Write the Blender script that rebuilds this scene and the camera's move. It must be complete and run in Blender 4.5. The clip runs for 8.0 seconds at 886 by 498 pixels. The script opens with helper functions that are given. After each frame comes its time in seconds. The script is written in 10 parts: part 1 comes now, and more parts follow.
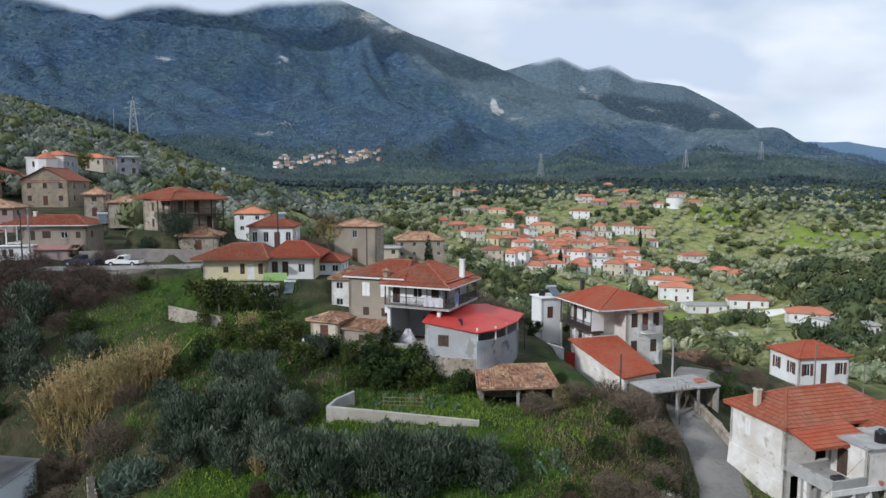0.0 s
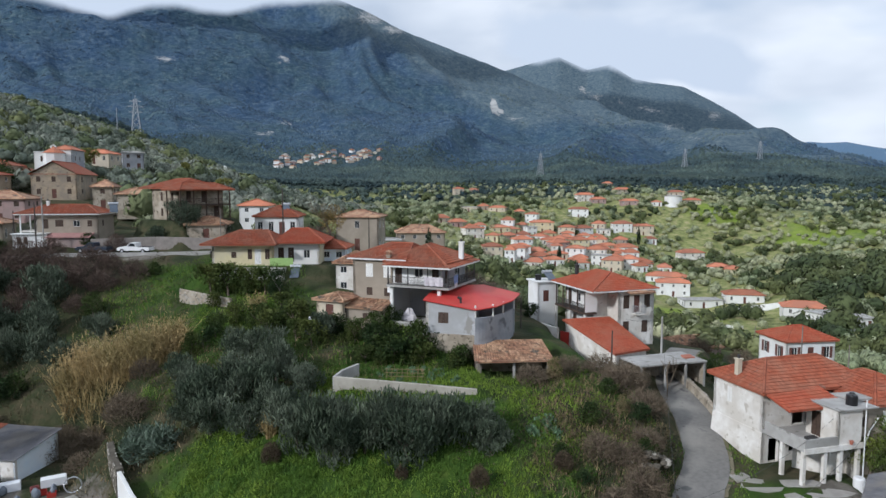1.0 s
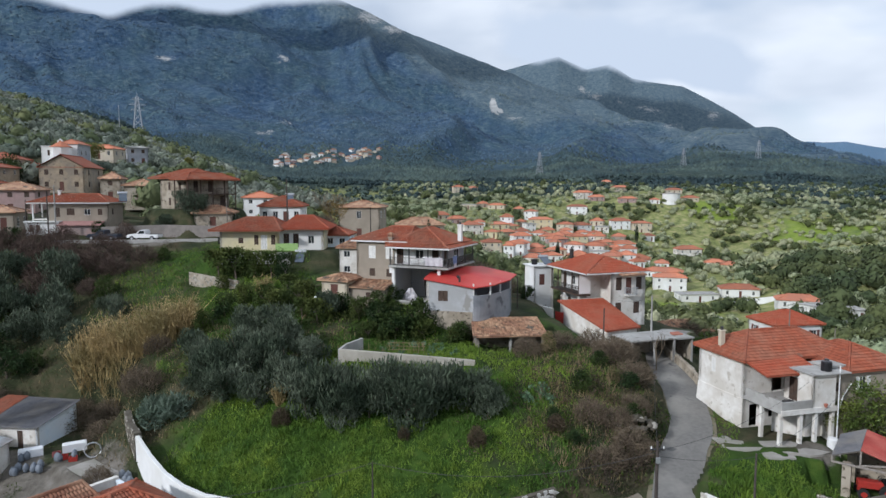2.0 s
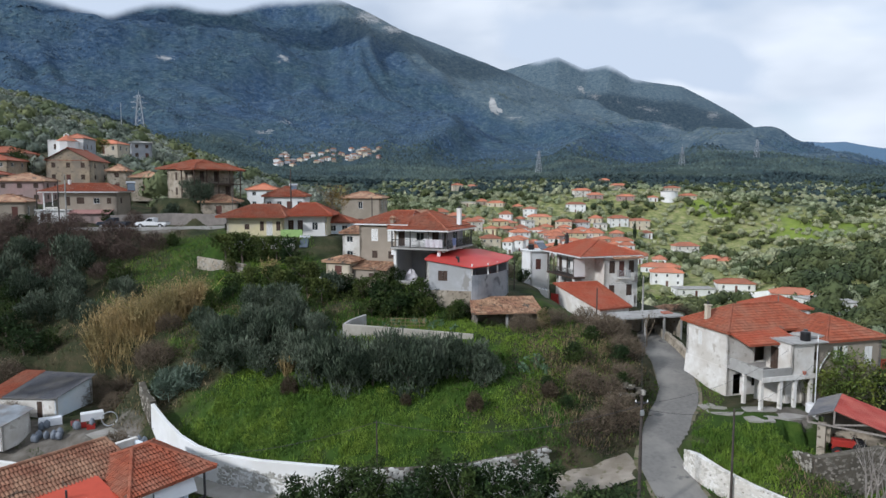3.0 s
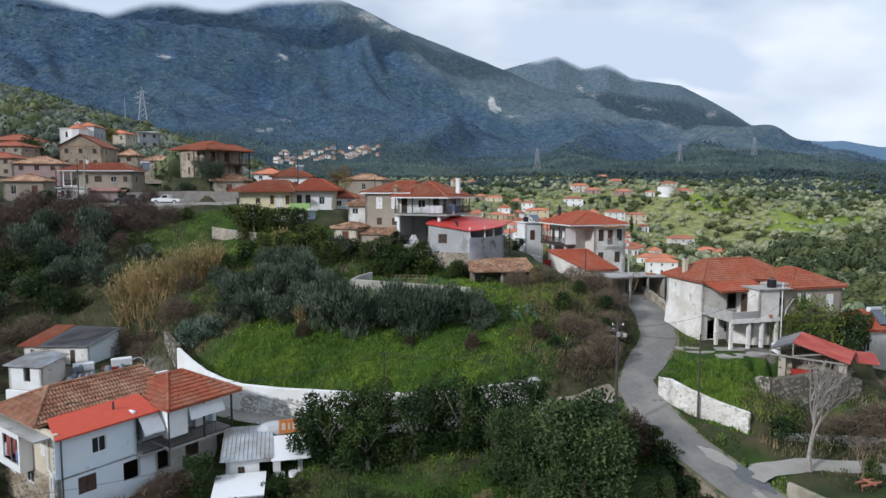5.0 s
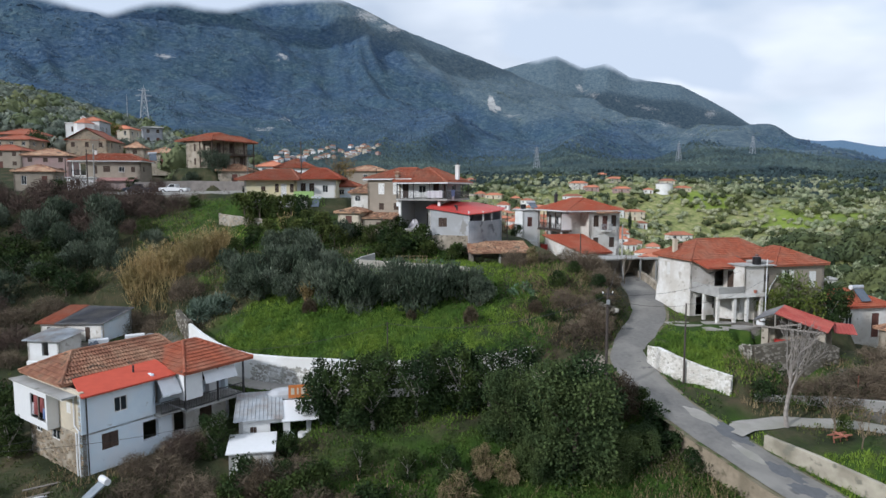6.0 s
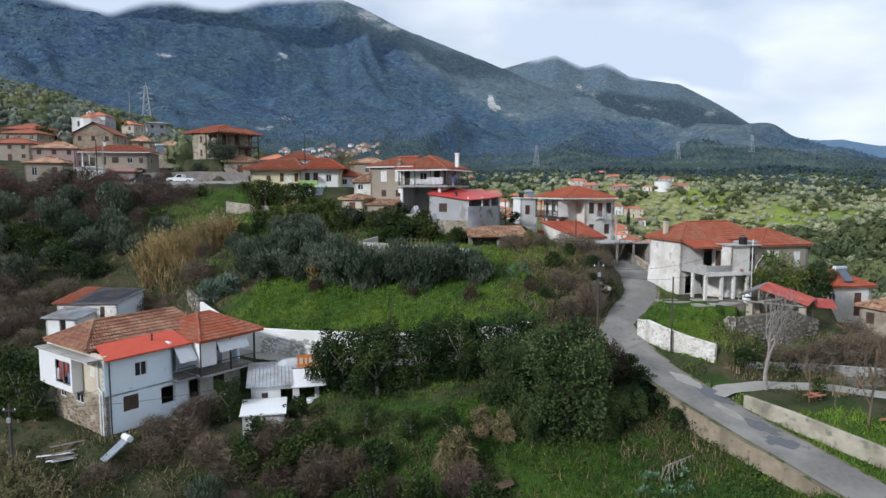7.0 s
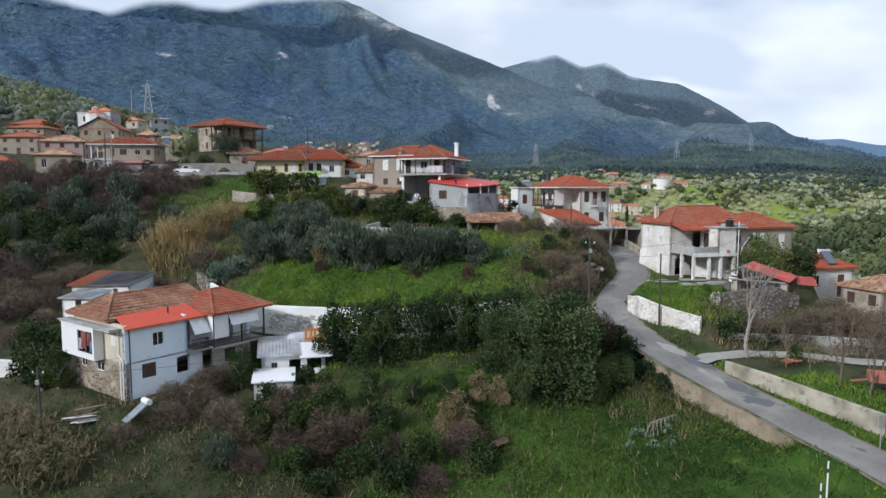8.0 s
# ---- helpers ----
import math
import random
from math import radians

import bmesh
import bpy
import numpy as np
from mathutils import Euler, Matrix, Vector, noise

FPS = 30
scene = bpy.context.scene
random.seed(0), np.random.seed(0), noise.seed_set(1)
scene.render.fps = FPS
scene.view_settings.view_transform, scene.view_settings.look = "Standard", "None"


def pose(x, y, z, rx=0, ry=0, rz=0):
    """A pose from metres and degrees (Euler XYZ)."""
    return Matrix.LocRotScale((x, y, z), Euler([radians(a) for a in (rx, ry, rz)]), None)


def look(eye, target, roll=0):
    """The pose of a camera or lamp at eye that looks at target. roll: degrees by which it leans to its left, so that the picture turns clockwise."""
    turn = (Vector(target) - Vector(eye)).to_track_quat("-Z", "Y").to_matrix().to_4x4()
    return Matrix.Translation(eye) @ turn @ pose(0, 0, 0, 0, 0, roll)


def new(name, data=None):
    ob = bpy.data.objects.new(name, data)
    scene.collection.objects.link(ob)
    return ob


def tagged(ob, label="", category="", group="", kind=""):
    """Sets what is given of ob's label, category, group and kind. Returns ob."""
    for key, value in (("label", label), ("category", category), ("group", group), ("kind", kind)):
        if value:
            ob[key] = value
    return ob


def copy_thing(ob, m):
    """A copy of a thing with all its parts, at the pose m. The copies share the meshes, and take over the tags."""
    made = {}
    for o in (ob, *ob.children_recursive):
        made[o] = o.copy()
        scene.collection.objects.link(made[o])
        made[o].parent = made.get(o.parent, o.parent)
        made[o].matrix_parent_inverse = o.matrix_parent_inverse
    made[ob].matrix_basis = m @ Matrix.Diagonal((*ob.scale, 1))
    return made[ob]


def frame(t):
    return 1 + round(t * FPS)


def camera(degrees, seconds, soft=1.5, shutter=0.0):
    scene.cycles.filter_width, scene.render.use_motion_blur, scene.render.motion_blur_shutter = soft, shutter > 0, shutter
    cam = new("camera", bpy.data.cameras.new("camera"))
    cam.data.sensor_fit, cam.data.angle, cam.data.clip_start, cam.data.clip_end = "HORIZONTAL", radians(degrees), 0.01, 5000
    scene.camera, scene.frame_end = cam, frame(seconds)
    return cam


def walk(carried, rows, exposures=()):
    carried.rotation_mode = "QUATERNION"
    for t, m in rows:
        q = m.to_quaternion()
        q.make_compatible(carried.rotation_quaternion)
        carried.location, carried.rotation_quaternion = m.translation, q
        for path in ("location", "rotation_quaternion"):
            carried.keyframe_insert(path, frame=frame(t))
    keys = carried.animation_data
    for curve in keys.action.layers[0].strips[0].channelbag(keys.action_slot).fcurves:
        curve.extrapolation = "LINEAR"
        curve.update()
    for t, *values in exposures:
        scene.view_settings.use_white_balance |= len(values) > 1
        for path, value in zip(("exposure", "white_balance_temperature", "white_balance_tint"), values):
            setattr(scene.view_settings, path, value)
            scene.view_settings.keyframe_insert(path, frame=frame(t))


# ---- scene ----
cam = camera(68.6, 8.0)
METRES, EYE, TILT, LEAN, TURN = 25.0, 40.0, -5.2, 0.0, 0.0
ROWS = [
    (0.0, 0.0000, 0.0000, 0.0000, 0.000, 0.000, -0.000),
    (0.5, -0.0008, -0.0682, -0.0403, -0.007, 0.015, 0.010),
    (1.0, -0.0001, -0.1358, -0.0788, -0.007, 0.037, -0.020),
    (1.5, -0.0003, -0.2028, -0.1188, -0.022, 0.030, -0.010),
    (3.0, -0.0021, -0.3920, -0.2446, -0.097, 0.045, -0.020),
    (3.5, -0.0040, -0.4513, -0.2860, -0.120, 0.060, -0.010),
    (4.0, -0.0057, -0.5100, -0.3292, -0.142, 0.060, -0.010),
    (4.5, -0.0055, -0.5678, -0.3728, -0.150, 0.037, 0.000),
    (6.0, -0.0082, -0.7482, -0.5025, -0.195, 0.007, 0.040),
    (6.5, -0.0092, -0.8098, -0.5430, -0.202, -0.007, 0.050),
    (7.0, -0.0108, -0.8729, -0.5830, -0.202, -0.030, 0.050),
    (7.5, -0.0119, -0.9360, -0.6223, -0.210, -0.045, 0.050),
    (8.0, -0.0118, -0.9998, -0.6606, -0.225, -0.060, 0.060),
]
walk(cam, [(t, pose(0, 0, EYE, TILT, LEAN, TURN) @ pose(METRES * x, METRES * y, METRES * z, 90 + pitch, roll, yaw)) for t, x, y, z, yaw, pitch, roll in ROWS], [(0.0, 0.0, 5700, 10), (4.5, 0.02, 5700, 10), (8.0, 0.12, 5700, 10)])

# ---- world, sun ----
SUN_DIR = Vector((-0.72, -0.58, 0.5)).normalized()   # towards the sun
sun_el = math.asin(SUN_DIR.z)
sun_az = math.atan2(SUN_DIR.x, SUN_DIR.y)
world = bpy.data.worlds.new("sky")
scene.world = world
world.use_nodes = True
wn, wl = world.node_tree.nodes, world.node_tree.links
wn.clear()
sky = wn.new("ShaderNodeTexSky")
sky.sky_type, sky.sun_disc = "NISHITA", False
sky.sun_elevation, sky.sun_rotation = sun_el, sun_az
coord = wn.new("ShaderNodeTexCoord")
stretch = wn.new("ShaderNodeMapping")
stretch.inputs["Scale"].default_value = (1.0, 1.0, 2.6)
stretch.inputs["Location"].default_value = (0.35, 0.1, 0.2)
cloud = wn.new("ShaderNodeTexNoise")
cloud.inputs["Scale"].default_value, cloud.inputs["Detail"].default_value = 2.2, 4.0
cloud.inputs["Roughness"].default_value, cloud.inputs["Distortion"].default_value = 0.5, 0.35
cover = wn.new("ShaderNodeValToRGB")
cover.color_ramp.elements[0].position, cover.color_ramp.elements[1].position = 0.16, 0.47
shade = wn.new("ShaderNodeTexNoise")
shade.inputs["Scale"].default_value, shade.inputs["Detail"].default_value = 2.6, 4.0
tone = wn.new("ShaderNodeValToRGB")
tone.color_ramp.elements[0].color, tone.color_ramp.elements[1].color = (5.7, 6.15, 6.7, 1), (9.05, 9.1, 9.05, 1)
tone.color_ramp.elements[0].position, tone.color_ramp.elements[1].position = 0.36, 0.62
blend = wn.new("ShaderNodeMix")
blend.data_type = "RGBA"
back = wn.new("ShaderNodeBackground")
back.inputs["Strength"].default_value = 0.1
wout = wn.new("ShaderNodeOutputWorld")
wl.new(coord.outputs["Generated"], stretch.inputs["Vector"])
wl.new(stretch.outputs["Vector"], cloud.inputs["Vector"])
wl.new(stretch.outputs["Vector"], shade.inputs["Vector"])
wl.new(cloud.outputs["Fac"], cover.inputs["Fac"])
wl.new(shade.outputs["Fac"], tone.inputs["Fac"])
wl.new(cover.outputs["Color"], blend.inputs["Factor"])
wl.new(sky.outputs["Color"], blend.inputs["A"])
wl.new(tone.outputs["Color"], blend.inputs["B"])
wl.new(blend.outputs["Result"], back.inputs["Color"])
wl.new(back.outputs["Background"], wout.inputs["Surface"])
sun_data = bpy.data.lights.new("sun", "SUN")
sun_data.energy, sun_data.angle, sun_data.color = 2.75, radians(4), (1.0, 0.94, 0.86)
sun = new("sun", sun_data)
sun.matrix_world = look((0, 0, 300), Vector((0, 0, 300)) - SUN_DIR)


# ---- materials ----
def mat(name, a, b, scale=3.0, c=None, cscale=0.4, rough=0.85, bump=0.0, bscale=None, metal=0.0, island=0.0, detail=6.0, spot=None, spot_at=0.6, spot_scale=1.2, each=0.0, spec=0.3):
    """Two colours mixed by fine noise, a third by coarse noise, stains of a fourth, a tint that varies by island or by object."""
    m = bpy.data.materials.new(name)
    m.use_nodes = True
    n, k = m.node_tree.nodes, m.node_tree.links
    p = n["Principled BSDF"]
    p.inputs["Roughness"].default_value, p.inputs["Metallic"].default_value = rough, metal
    p.inputs["Specular IOR Level"].default_value = spec
    geo = n.new("ShaderNodeNewGeometry")

    def noise_ramp(s, lo, hi, d=detail):
        t, r = n.new("ShaderNodeTexNoise"), n.new("ShaderNodeMapRange")
        t.inputs["Scale"].default_value, t.inputs["Detail"].default_value = s, d
        k.new(geo.outputs["Position"], t.inputs["Vector"])
        r.inputs["From Min"].default_value, r.inputs["From Max"].default_value = lo, hi
        k.new(t.outputs["Fac"], r.inputs["Value"])
        return r.outputs["Result"]

    def mixed(f, x, y):
        q = n.new("ShaderNodeMix")
        q.data_type = "RGBA"
        k.new(f, q.inputs["Factor"])
        for v, slot in ((x, "A"), (y, "B")):
            if isinstance(v, tuple):
                q.inputs[slot].default_value = (*v, 1)
            else:
                k.new(v, q.inputs[slot])
        return q.outputs["Result"]

    col = mixed(noise_ramp(scale, 0.35, 0.65), a, b)
    if c:
        col = mixed(noise_ramp(cscale, 0.42, 0.62), col, c)
    if spot:
        col = mixed(noise_ramp(spot_scale, spot_at, spot_at + 0.06), col, spot)
    if island or each:
        h = n.new("ShaderNodeHueSaturation")
        r = n.new("ShaderNodeMapRange")
        amount = island or each
        r.inputs["To Min"].default_value, r.inputs["To Max"].default_value = 1 - amount, 1 + amount
        if island:
            k.new(geo.outputs["Random Per Island"], r.inputs["Value"])
        else:
            k.new(n.new("ShaderNodeObjectInfo").outputs["Random"], r.inputs["Value"])
        k.new(r.outputs["Result"], h.inputs["Value"])
        k.new(col, h.inputs["Color"])
        col = h.outputs["Color"]
    k.new(col, p.inputs["Base Color"])
    if bump:
        t, bp = n.new("ShaderNodeTexNoise"), n.new("ShaderNodeBump")
        t.inputs["Scale"].default_value, t.inputs["Detail"].default_value = bscale or scale * 2, 8
        k.new(geo.outputs["Position"], t.inputs["Vector"])
        k.new(t.outputs["Fac"], bp.inputs["Height"])
        bp.inputs["Strength"].default_value, bp.inputs["Distance"].default_value = 0.7, bump
        k.new(bp.outputs["Normal"], p.inputs["Normal"])
    return m


def glass_mat():
    m = bpy.data.materials.new("window_glass")
    m.use_nodes = True
    p = m.node_tree.nodes["Principled BSDF"]
    p.inputs["Base Color"].default_value = (0.03, 0.035, 0.04, 1)
    p.inputs["Roughness"].default_value = 0.08
    return m


TILE = mat("terracotta_tiles", (0.33, 0.095, 0.048), (0.27, 0.075, 0.04), 2.5, (0.29, 0.115, 0.07), 0.5, 0.85, island=0.16, spot=(0.2, 0.10, 0.07), spot_at=0.66)
TILE_NEW = mat("new_terracotta_tiles", (0.36, 0.085, 0.042), (0.31, 0.07, 0.035), 2.5, (0.33, 0.1, 0.055), 0.5, 0.8, island=0.12)
TILE_BROWN = mat("sooty_brown_tiles", (0.27, 0.125, 0.075), (0.21, 0.095, 0.06), 2.0, (0.33, 0.19, 0.12), 0.6, 0.9, island=0.2, spot=(0.13, 0.085, 0.06), spot_at=0.62)
TILE_OLD = mat("weathered_clay_tiles", (0.36, 0.20, 0.12), (0.22, 0.12, 0.08), 1.5, (0.42, 0.27, 0.17), 0.7, 0.95, island=0.4, spot=(0.12, 0.1, 0.08), spot_at=0.6)
TILE_FAR = mat("distant_roof_tiles", (0.5, 0.19, 0.105), (0.42, 0.16, 0.095), 0.8, (0.36, 0.15, 0.095), 0.1, 0.9, each=0.3)
BARN_RED = mat("faded_red_barn_sheet", (0.36, 0.07, 0.055), (0.29, 0.055, 0.045), 1.5, (0.4, 0.11, 0.085), 0.5, 0.65, island=0.08)
RED_SHEET = mat("red_painted_sheet_metal", (0.52, 0.05, 0.045), (0.47, 0.045, 0.04), 1.5, (0.5, 0.08, 0.06), 0.3, 0.5, island=0.05)
WHITE = mat("aged_white_plaster", (0.78, 0.76, 0.72), (0.68, 0.65, 0.6), 2.2, (0.6, 0.56, 0.5), 0.5, 0.9, 0.015, 14, spot=(0.5, 0.46, 0.4), spot_at=0.61, spot_scale=1.6)
WHITE_CLEAN = mat("white_lime_wash", (0.8, 0.8, 0.79), (0.74, 0.74, 0.73), 1.5, (0.7, 0.69, 0.66), 0.3, 0.85, 0.01, 18)
# Pale blue wash; the blue of sky-lit shade is put in too.
BLUE_WHITE = mat("pale_blue_wash_and_shade", (0.74, 0.83, 0.9), (0.7, 0.79, 0.87), 1.6, (0.76, 0.8, 0.84), 0.35, 0.88, 0.008, 20, spot=(0.5, 0.53, 0.55), spot_at=0.66)
CREAM = mat("cream_plaster", (0.62, 0.55, 0.42), (0.57, 0.5, 0.38), 2.0, (0.5, 0.44, 0.35), 0.35, 0.9, 0.01, 20)
YELLOW = mat("pale_yellow_plaster", (0.66, 0.58, 0.36), (0.6, 0.53, 0.33), 2.0, (0.55, 0.5, 0.36), 0.35, 0.9, 0.01, 20)
BROWN_WALL = mat("bare_brown_render", (0.36, 0.31, 0.25), (0.32, 0.275, 0.22), 1.6, (0.29, 0.25, 0.2), 0.35, 0.95, 0.01, 16)
GREY_WALL = mat("raw_grey_render", (0.31, 0.32, 0.345), (0.25, 0.26, 0.285), 1.2, (0.38, 0.38, 0.385), 0.3, 0.95, 0.01, 14, spot=(0.26, 0.27, 0.29), spot_at=0.62)
CONCRETE = mat("weathered_concrete", (0.42, 0.41, 0.39), (0.36, 0.35, 0.33), 1.8, (0.3, 0.29, 0.27), 0.4, 0.95, 0.012, 12, spot=(0.2, 0.19, 0.17), spot_at=0.62)
STONE_WALL = mat("rubble_stone", (0.36, 0.31, 0.24), (0.24, 0.2, 0.15), 1.6, (0.42, 0.37, 0.3), 0.5, 0.95, 0.05, 3.2, spot=(0.13, 0.11, 0.08), spot_at=0.6, spot_scale=2.4)
PINK_WALL = mat("faded_pink_render", (0.42, 0.29, 0.27), (0.36, 0.25, 0.23), 1.6, (0.33, 0.26, 0.24), 0.35, 0.95, 0.01, 14)
WARM_STONE = mat("warm_plastered_stone", (0.44, 0.35, 0.25), (0.33, 0.26, 0.18), 1.4, (0.28, 0.235, 0.185), 0.4, 0.95, 0.03, 5, spot=(0.2, 0.16, 0.12), spot_at=0.6, spot_scale=1.6)
STONE = mat("loose_stones", (0.4, 0.37, 0.32), (0.28, 0.26, 0.22), 3, rough=0.95, bump=0.02, bscale=6, island=0.3)
STONE_LIME = mat("flaking_limewashed_stones", (0.7, 0.68, 0.63), (0.56, 0.53, 0.47), 5.0, (0.48, 0.45, 0.39), 1.6, 0.95, 0.02, 12, spot=(0.2, 0.18, 0.14), spot_at=0.63, spot_scale=3.5, island=0.12)
STONE_PALE = mat("limewashed_stones", (0.66, 0.65, 0.62), (0.5, 0.49, 0.46), 2.4, (0.36, 0.35, 0.31), 0.7, 0.95, 0.02, 8, island=0.18)
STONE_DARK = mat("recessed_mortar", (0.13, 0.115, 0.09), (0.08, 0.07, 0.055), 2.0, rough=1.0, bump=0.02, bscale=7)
WOOD_DARK = mat("dark_stained_wood", (0.06, 0.04, 0.03), (0.09, 0.06, 0.045), 5, rough=0.75)
WOOD_RED = mat("brown_red_shutter_paint", (0.14, 0.06, 0.045), (0.11, 0.05, 0.04), 4, rough=0.7)
WOOD_GREY = mat("weathered_grey_wood", (0.25, 0.22, 0.19), (0.17, 0.15, 0.13), 4, rough=0.9)
POLE_WOOD = mat("tarred_pole_wood", (0.06, 0.05, 0.045), (0.09, 0.075, 0.065), 3, rough=0.9)
METAL = mat("galvanised_metal", (0.55, 0.56, 0.58), (0.47, 0.48, 0.5), 4, rough=0.45, metal=0.7)
METAL_DARK = mat("dark_iron", (0.05, 0.05, 0.055), (0.08, 0.075, 0.07), 4, rough=0.6, metal=0.4)
SHEET = mat("corrugated_zinc", (0.5, 0.52, 0.54), (0.4, 0.42, 0.44), 1.4, (0.33, 0.3, 0.28), 0.6, 0.55, metal=0.3)
SHEET_GREY = mat("grey_asbestos_sheet", (0.17, 0.17, 0.18), (0.13, 0.13, 0.14), 1.4, (0.2, 0.19, 0.18), 0.6, 0.9)
CANVAS = mat("white_awning_canvas", (0.75, 0.76, 0.78), (0.7, 0.71, 0.73), 2, rough=0.8)
PAINT_WHITE = mat("white_gloss_paint", (0.8, 0.8, 0.8), (0.77, 0.77, 0.77), 3, rough=0.35)
SHUTTER_WHITE = mat("white_shutter_paint", (0.76, 0.75, 0.72), (0.7, 0.69, 0.66), 3, rough=0.6)
PLASTIC_BLACK = mat("black_plastic", (0.015, 0.015, 0.017), (0.02, 0.02, 0.022), 3, rough=0.4)
RUBBER = mat("tyre_rubber", (0.02, 0.02, 0.02), (0.03, 0.03, 0.03), 6, rough=0.9)
PANEL = mat("solar_collector_glass", (0.09, 0.11, 0.135), (0.11, 0.13, 0.16), 1.2, rough=0.25)
RED_PAINT = mat("red_machine_paint", (0.42, 0.04, 0.03), (0.33, 0.04, 0.03), 3, rough=0.5)
ORANGE_SIGN = mat("faded_orange_board", (0.6, 0.2, 0.05), (0.5, 0.17, 0.05), 3, rough=0.7)
RUST = mat("rusty_pink_steel", (0.42, 0.16, 0.11), (0.3, 0.12, 0.08), 2.5, rough=0.85)
CLOTH_RED = mat("dark_red_cloth", (0.25, 0.07, 0.07), (0.32, 0.12, 0.11), 4, rough=0.95)
CLOTH_PALE = mat("pale_laundry_cloth", (0.62, 0.6, 0.62), (0.5, 0.47, 0.5), 4, rough=0.95)
CLOTH_BLUE = mat("blue_laundry_cloth", (0.16, 0.22, 0.4), (0.22, 0.28, 0.45), 4, rough=0.95)
GREEN_PAINT = mat("bright_green_panel", (0.34, 0.5, 0.18), (0.3, 0.45, 0.16), 3, rough=0.7)
TARP = mat("grey_plastic_sacks", (0.13, 0.15, 0.18), (0.2, 0.22, 0.25), 3, rough=0.6, bump=0.03, bscale=6)
ASPHALT = mat("worn_asphalt", (0.195, 0.186, 0.172), (0.155, 0.148, 0.138), 3.0, (0.25, 0.238, 0.215), 0.3, 0.9, 0.01, 30, spot=(0.12, 0.118, 0.115), spot_at=0.63, spot_scale=0.6)
ASPHALT_PATCH = mat("dark_asphalt_patch", (0.115, 0.118, 0.125), (0.135, 0.138, 0.145), 3.0, rough=0.9, bump=0.01, bscale=30)
VERGE = mat("trampled_verge_soil", (0.16, 0.135, 0.09), (0.1, 0.1, 0.045), 1.6, (0.2, 0.175, 0.125), 0.4, 0.95, 0.03, 8, spot=(0.06, 0.085, 0.025), spot_at=0.52, spot_scale=1.4)
TRACK = mat("pale_concrete_track", (0.37, 0.35, 0.32), (0.31, 0.29, 0.265), 2.2, (0.27, 0.26, 0.22), 0.3, 0.95, 0.015, 14)
DIRT = mat("pale_dusty_dirt", (0.33, 0.29, 0.24), (0.25, 0.215, 0.17), 1.4, (0.2, 0.17, 0.13), 0.5, 0.95, 0.03, 9, spot=(0.15, 0.135, 0.085), spot_at=0.58, spot_scale=1.3)
BRAMBLE = mat("dead_brown_brambles", (0.085, 0.066, 0.05), (0.05, 0.042, 0.03), 0.8, rough=0.95, island=0.4)
BARK = mat("grey_brown_bark", (0.16, 0.13, 0.10), (0.10, 0.08, 0.065), 6, rough=0.95, bump=0.02, bscale=14)
BARK_PALE = mat("pale_smooth_bark", (0.33, 0.3, 0.27), (0.24, 0.21, 0.185), 5, rough=0.9)
TWIG = mat("bare_brown_twigs", (0.12, 0.084, 0.066), (0.08, 0.056, 0.046), 1.0, rough=0.95, island=0.3)
TWIG_GREY = mat("bare_grey_twigs", (0.17, 0.13, 0.09), (0.12, 0.095, 0.065), 1.0, rough=0.95, island=0.3)
TWIG_RED = mat("russet_dry_leaves", (0.105, 0.08, 0.048), (0.072, 0.052, 0.034), 1.0, rough=0.95, island=0.35)
OLIVE = mat("olive_leaves", (0.072, 0.094, 0.06), (0.04, 0.057, 0.036), 0.7, (0.118, 0.14, 0.098), 0.25, 0.75, island=0.4, spec=0.15)
CITRUS = mat("dark_citrus_leaves", (0.028, 0.05, 0.016), (0.016, 0.031, 0.011), 0.7, (0.048, 0.07, 0.017), 0.3, 0.75, island=0.45, spec=0.15)
BUSH = mat("green_bush_leaves", (0.055, 0.08, 0.02), (0.038, 0.058, 0.016), 0.7, (0.085, 0.102, 0.026), 0.3, 0.75, island=0.4, spec=0.15)
CYPRESS = mat("cypress_needles", (0.025, 0.045, 0.022), (0.018, 0.035, 0.017), 0.8, rough=0.8, island=0.4)
YELLOW_LEAF = mat("yellowing_leaves", (0.24, 0.17, 0.05), (0.18, 0.12, 0.04), 0.7, rough=0.8, island=0.35)
REED = mat("dry_cane_reeds", (0.42, 0.31, 0.14), (0.33, 0.24, 0.11), 0.6, (0.26, 0.21, 0.09), 0.25, 0.9, island=0.3)
GRASS_BLADE = mat("grass_blades", (0.07, 0.138, 0.015), (0.042, 0.094, 0.012), 0.4, (0.16, 0.235, 0.026), 0.14, 0.75, island=0.3)
FIELD_BLADE = mat("field_grass_blades", (0.042, 0.088, 0.011), (0.026, 0.06, 0.009), 0.35, (0.08, 0.138, 0.017), 0.1, 0.75, island=0.25)
REED_DULL = mat("rain_dulled_canes", (0.22, 0.17, 0.09), (0.15, 0.115, 0.065), 0.6, (0.11, 0.105, 0.045), 0.25, 0.9, island=0.3)
DRY_GRASS = mat("dry_grass_stalks", (0.26, 0.2, 0.11), (0.19, 0.145, 0.08), 0.5, rough=0.95, island=0.35)
AGAVE = mat("agave_blades", (0.075, 0.11, 0.075), (0.14, 0.18, 0.135), 2, rough=0.6, island=0.2)
# Valley crowns far paler than near trees: sunlight is put into the colour.
WOODS_LIT = mat("sunlit_valley_crowns", (0.27, 0.305, 0.175), (0.19, 0.225, 0.13), 0.12, (0.35, 0.355, 0.22), 0.03, 0.85, island=0.35)
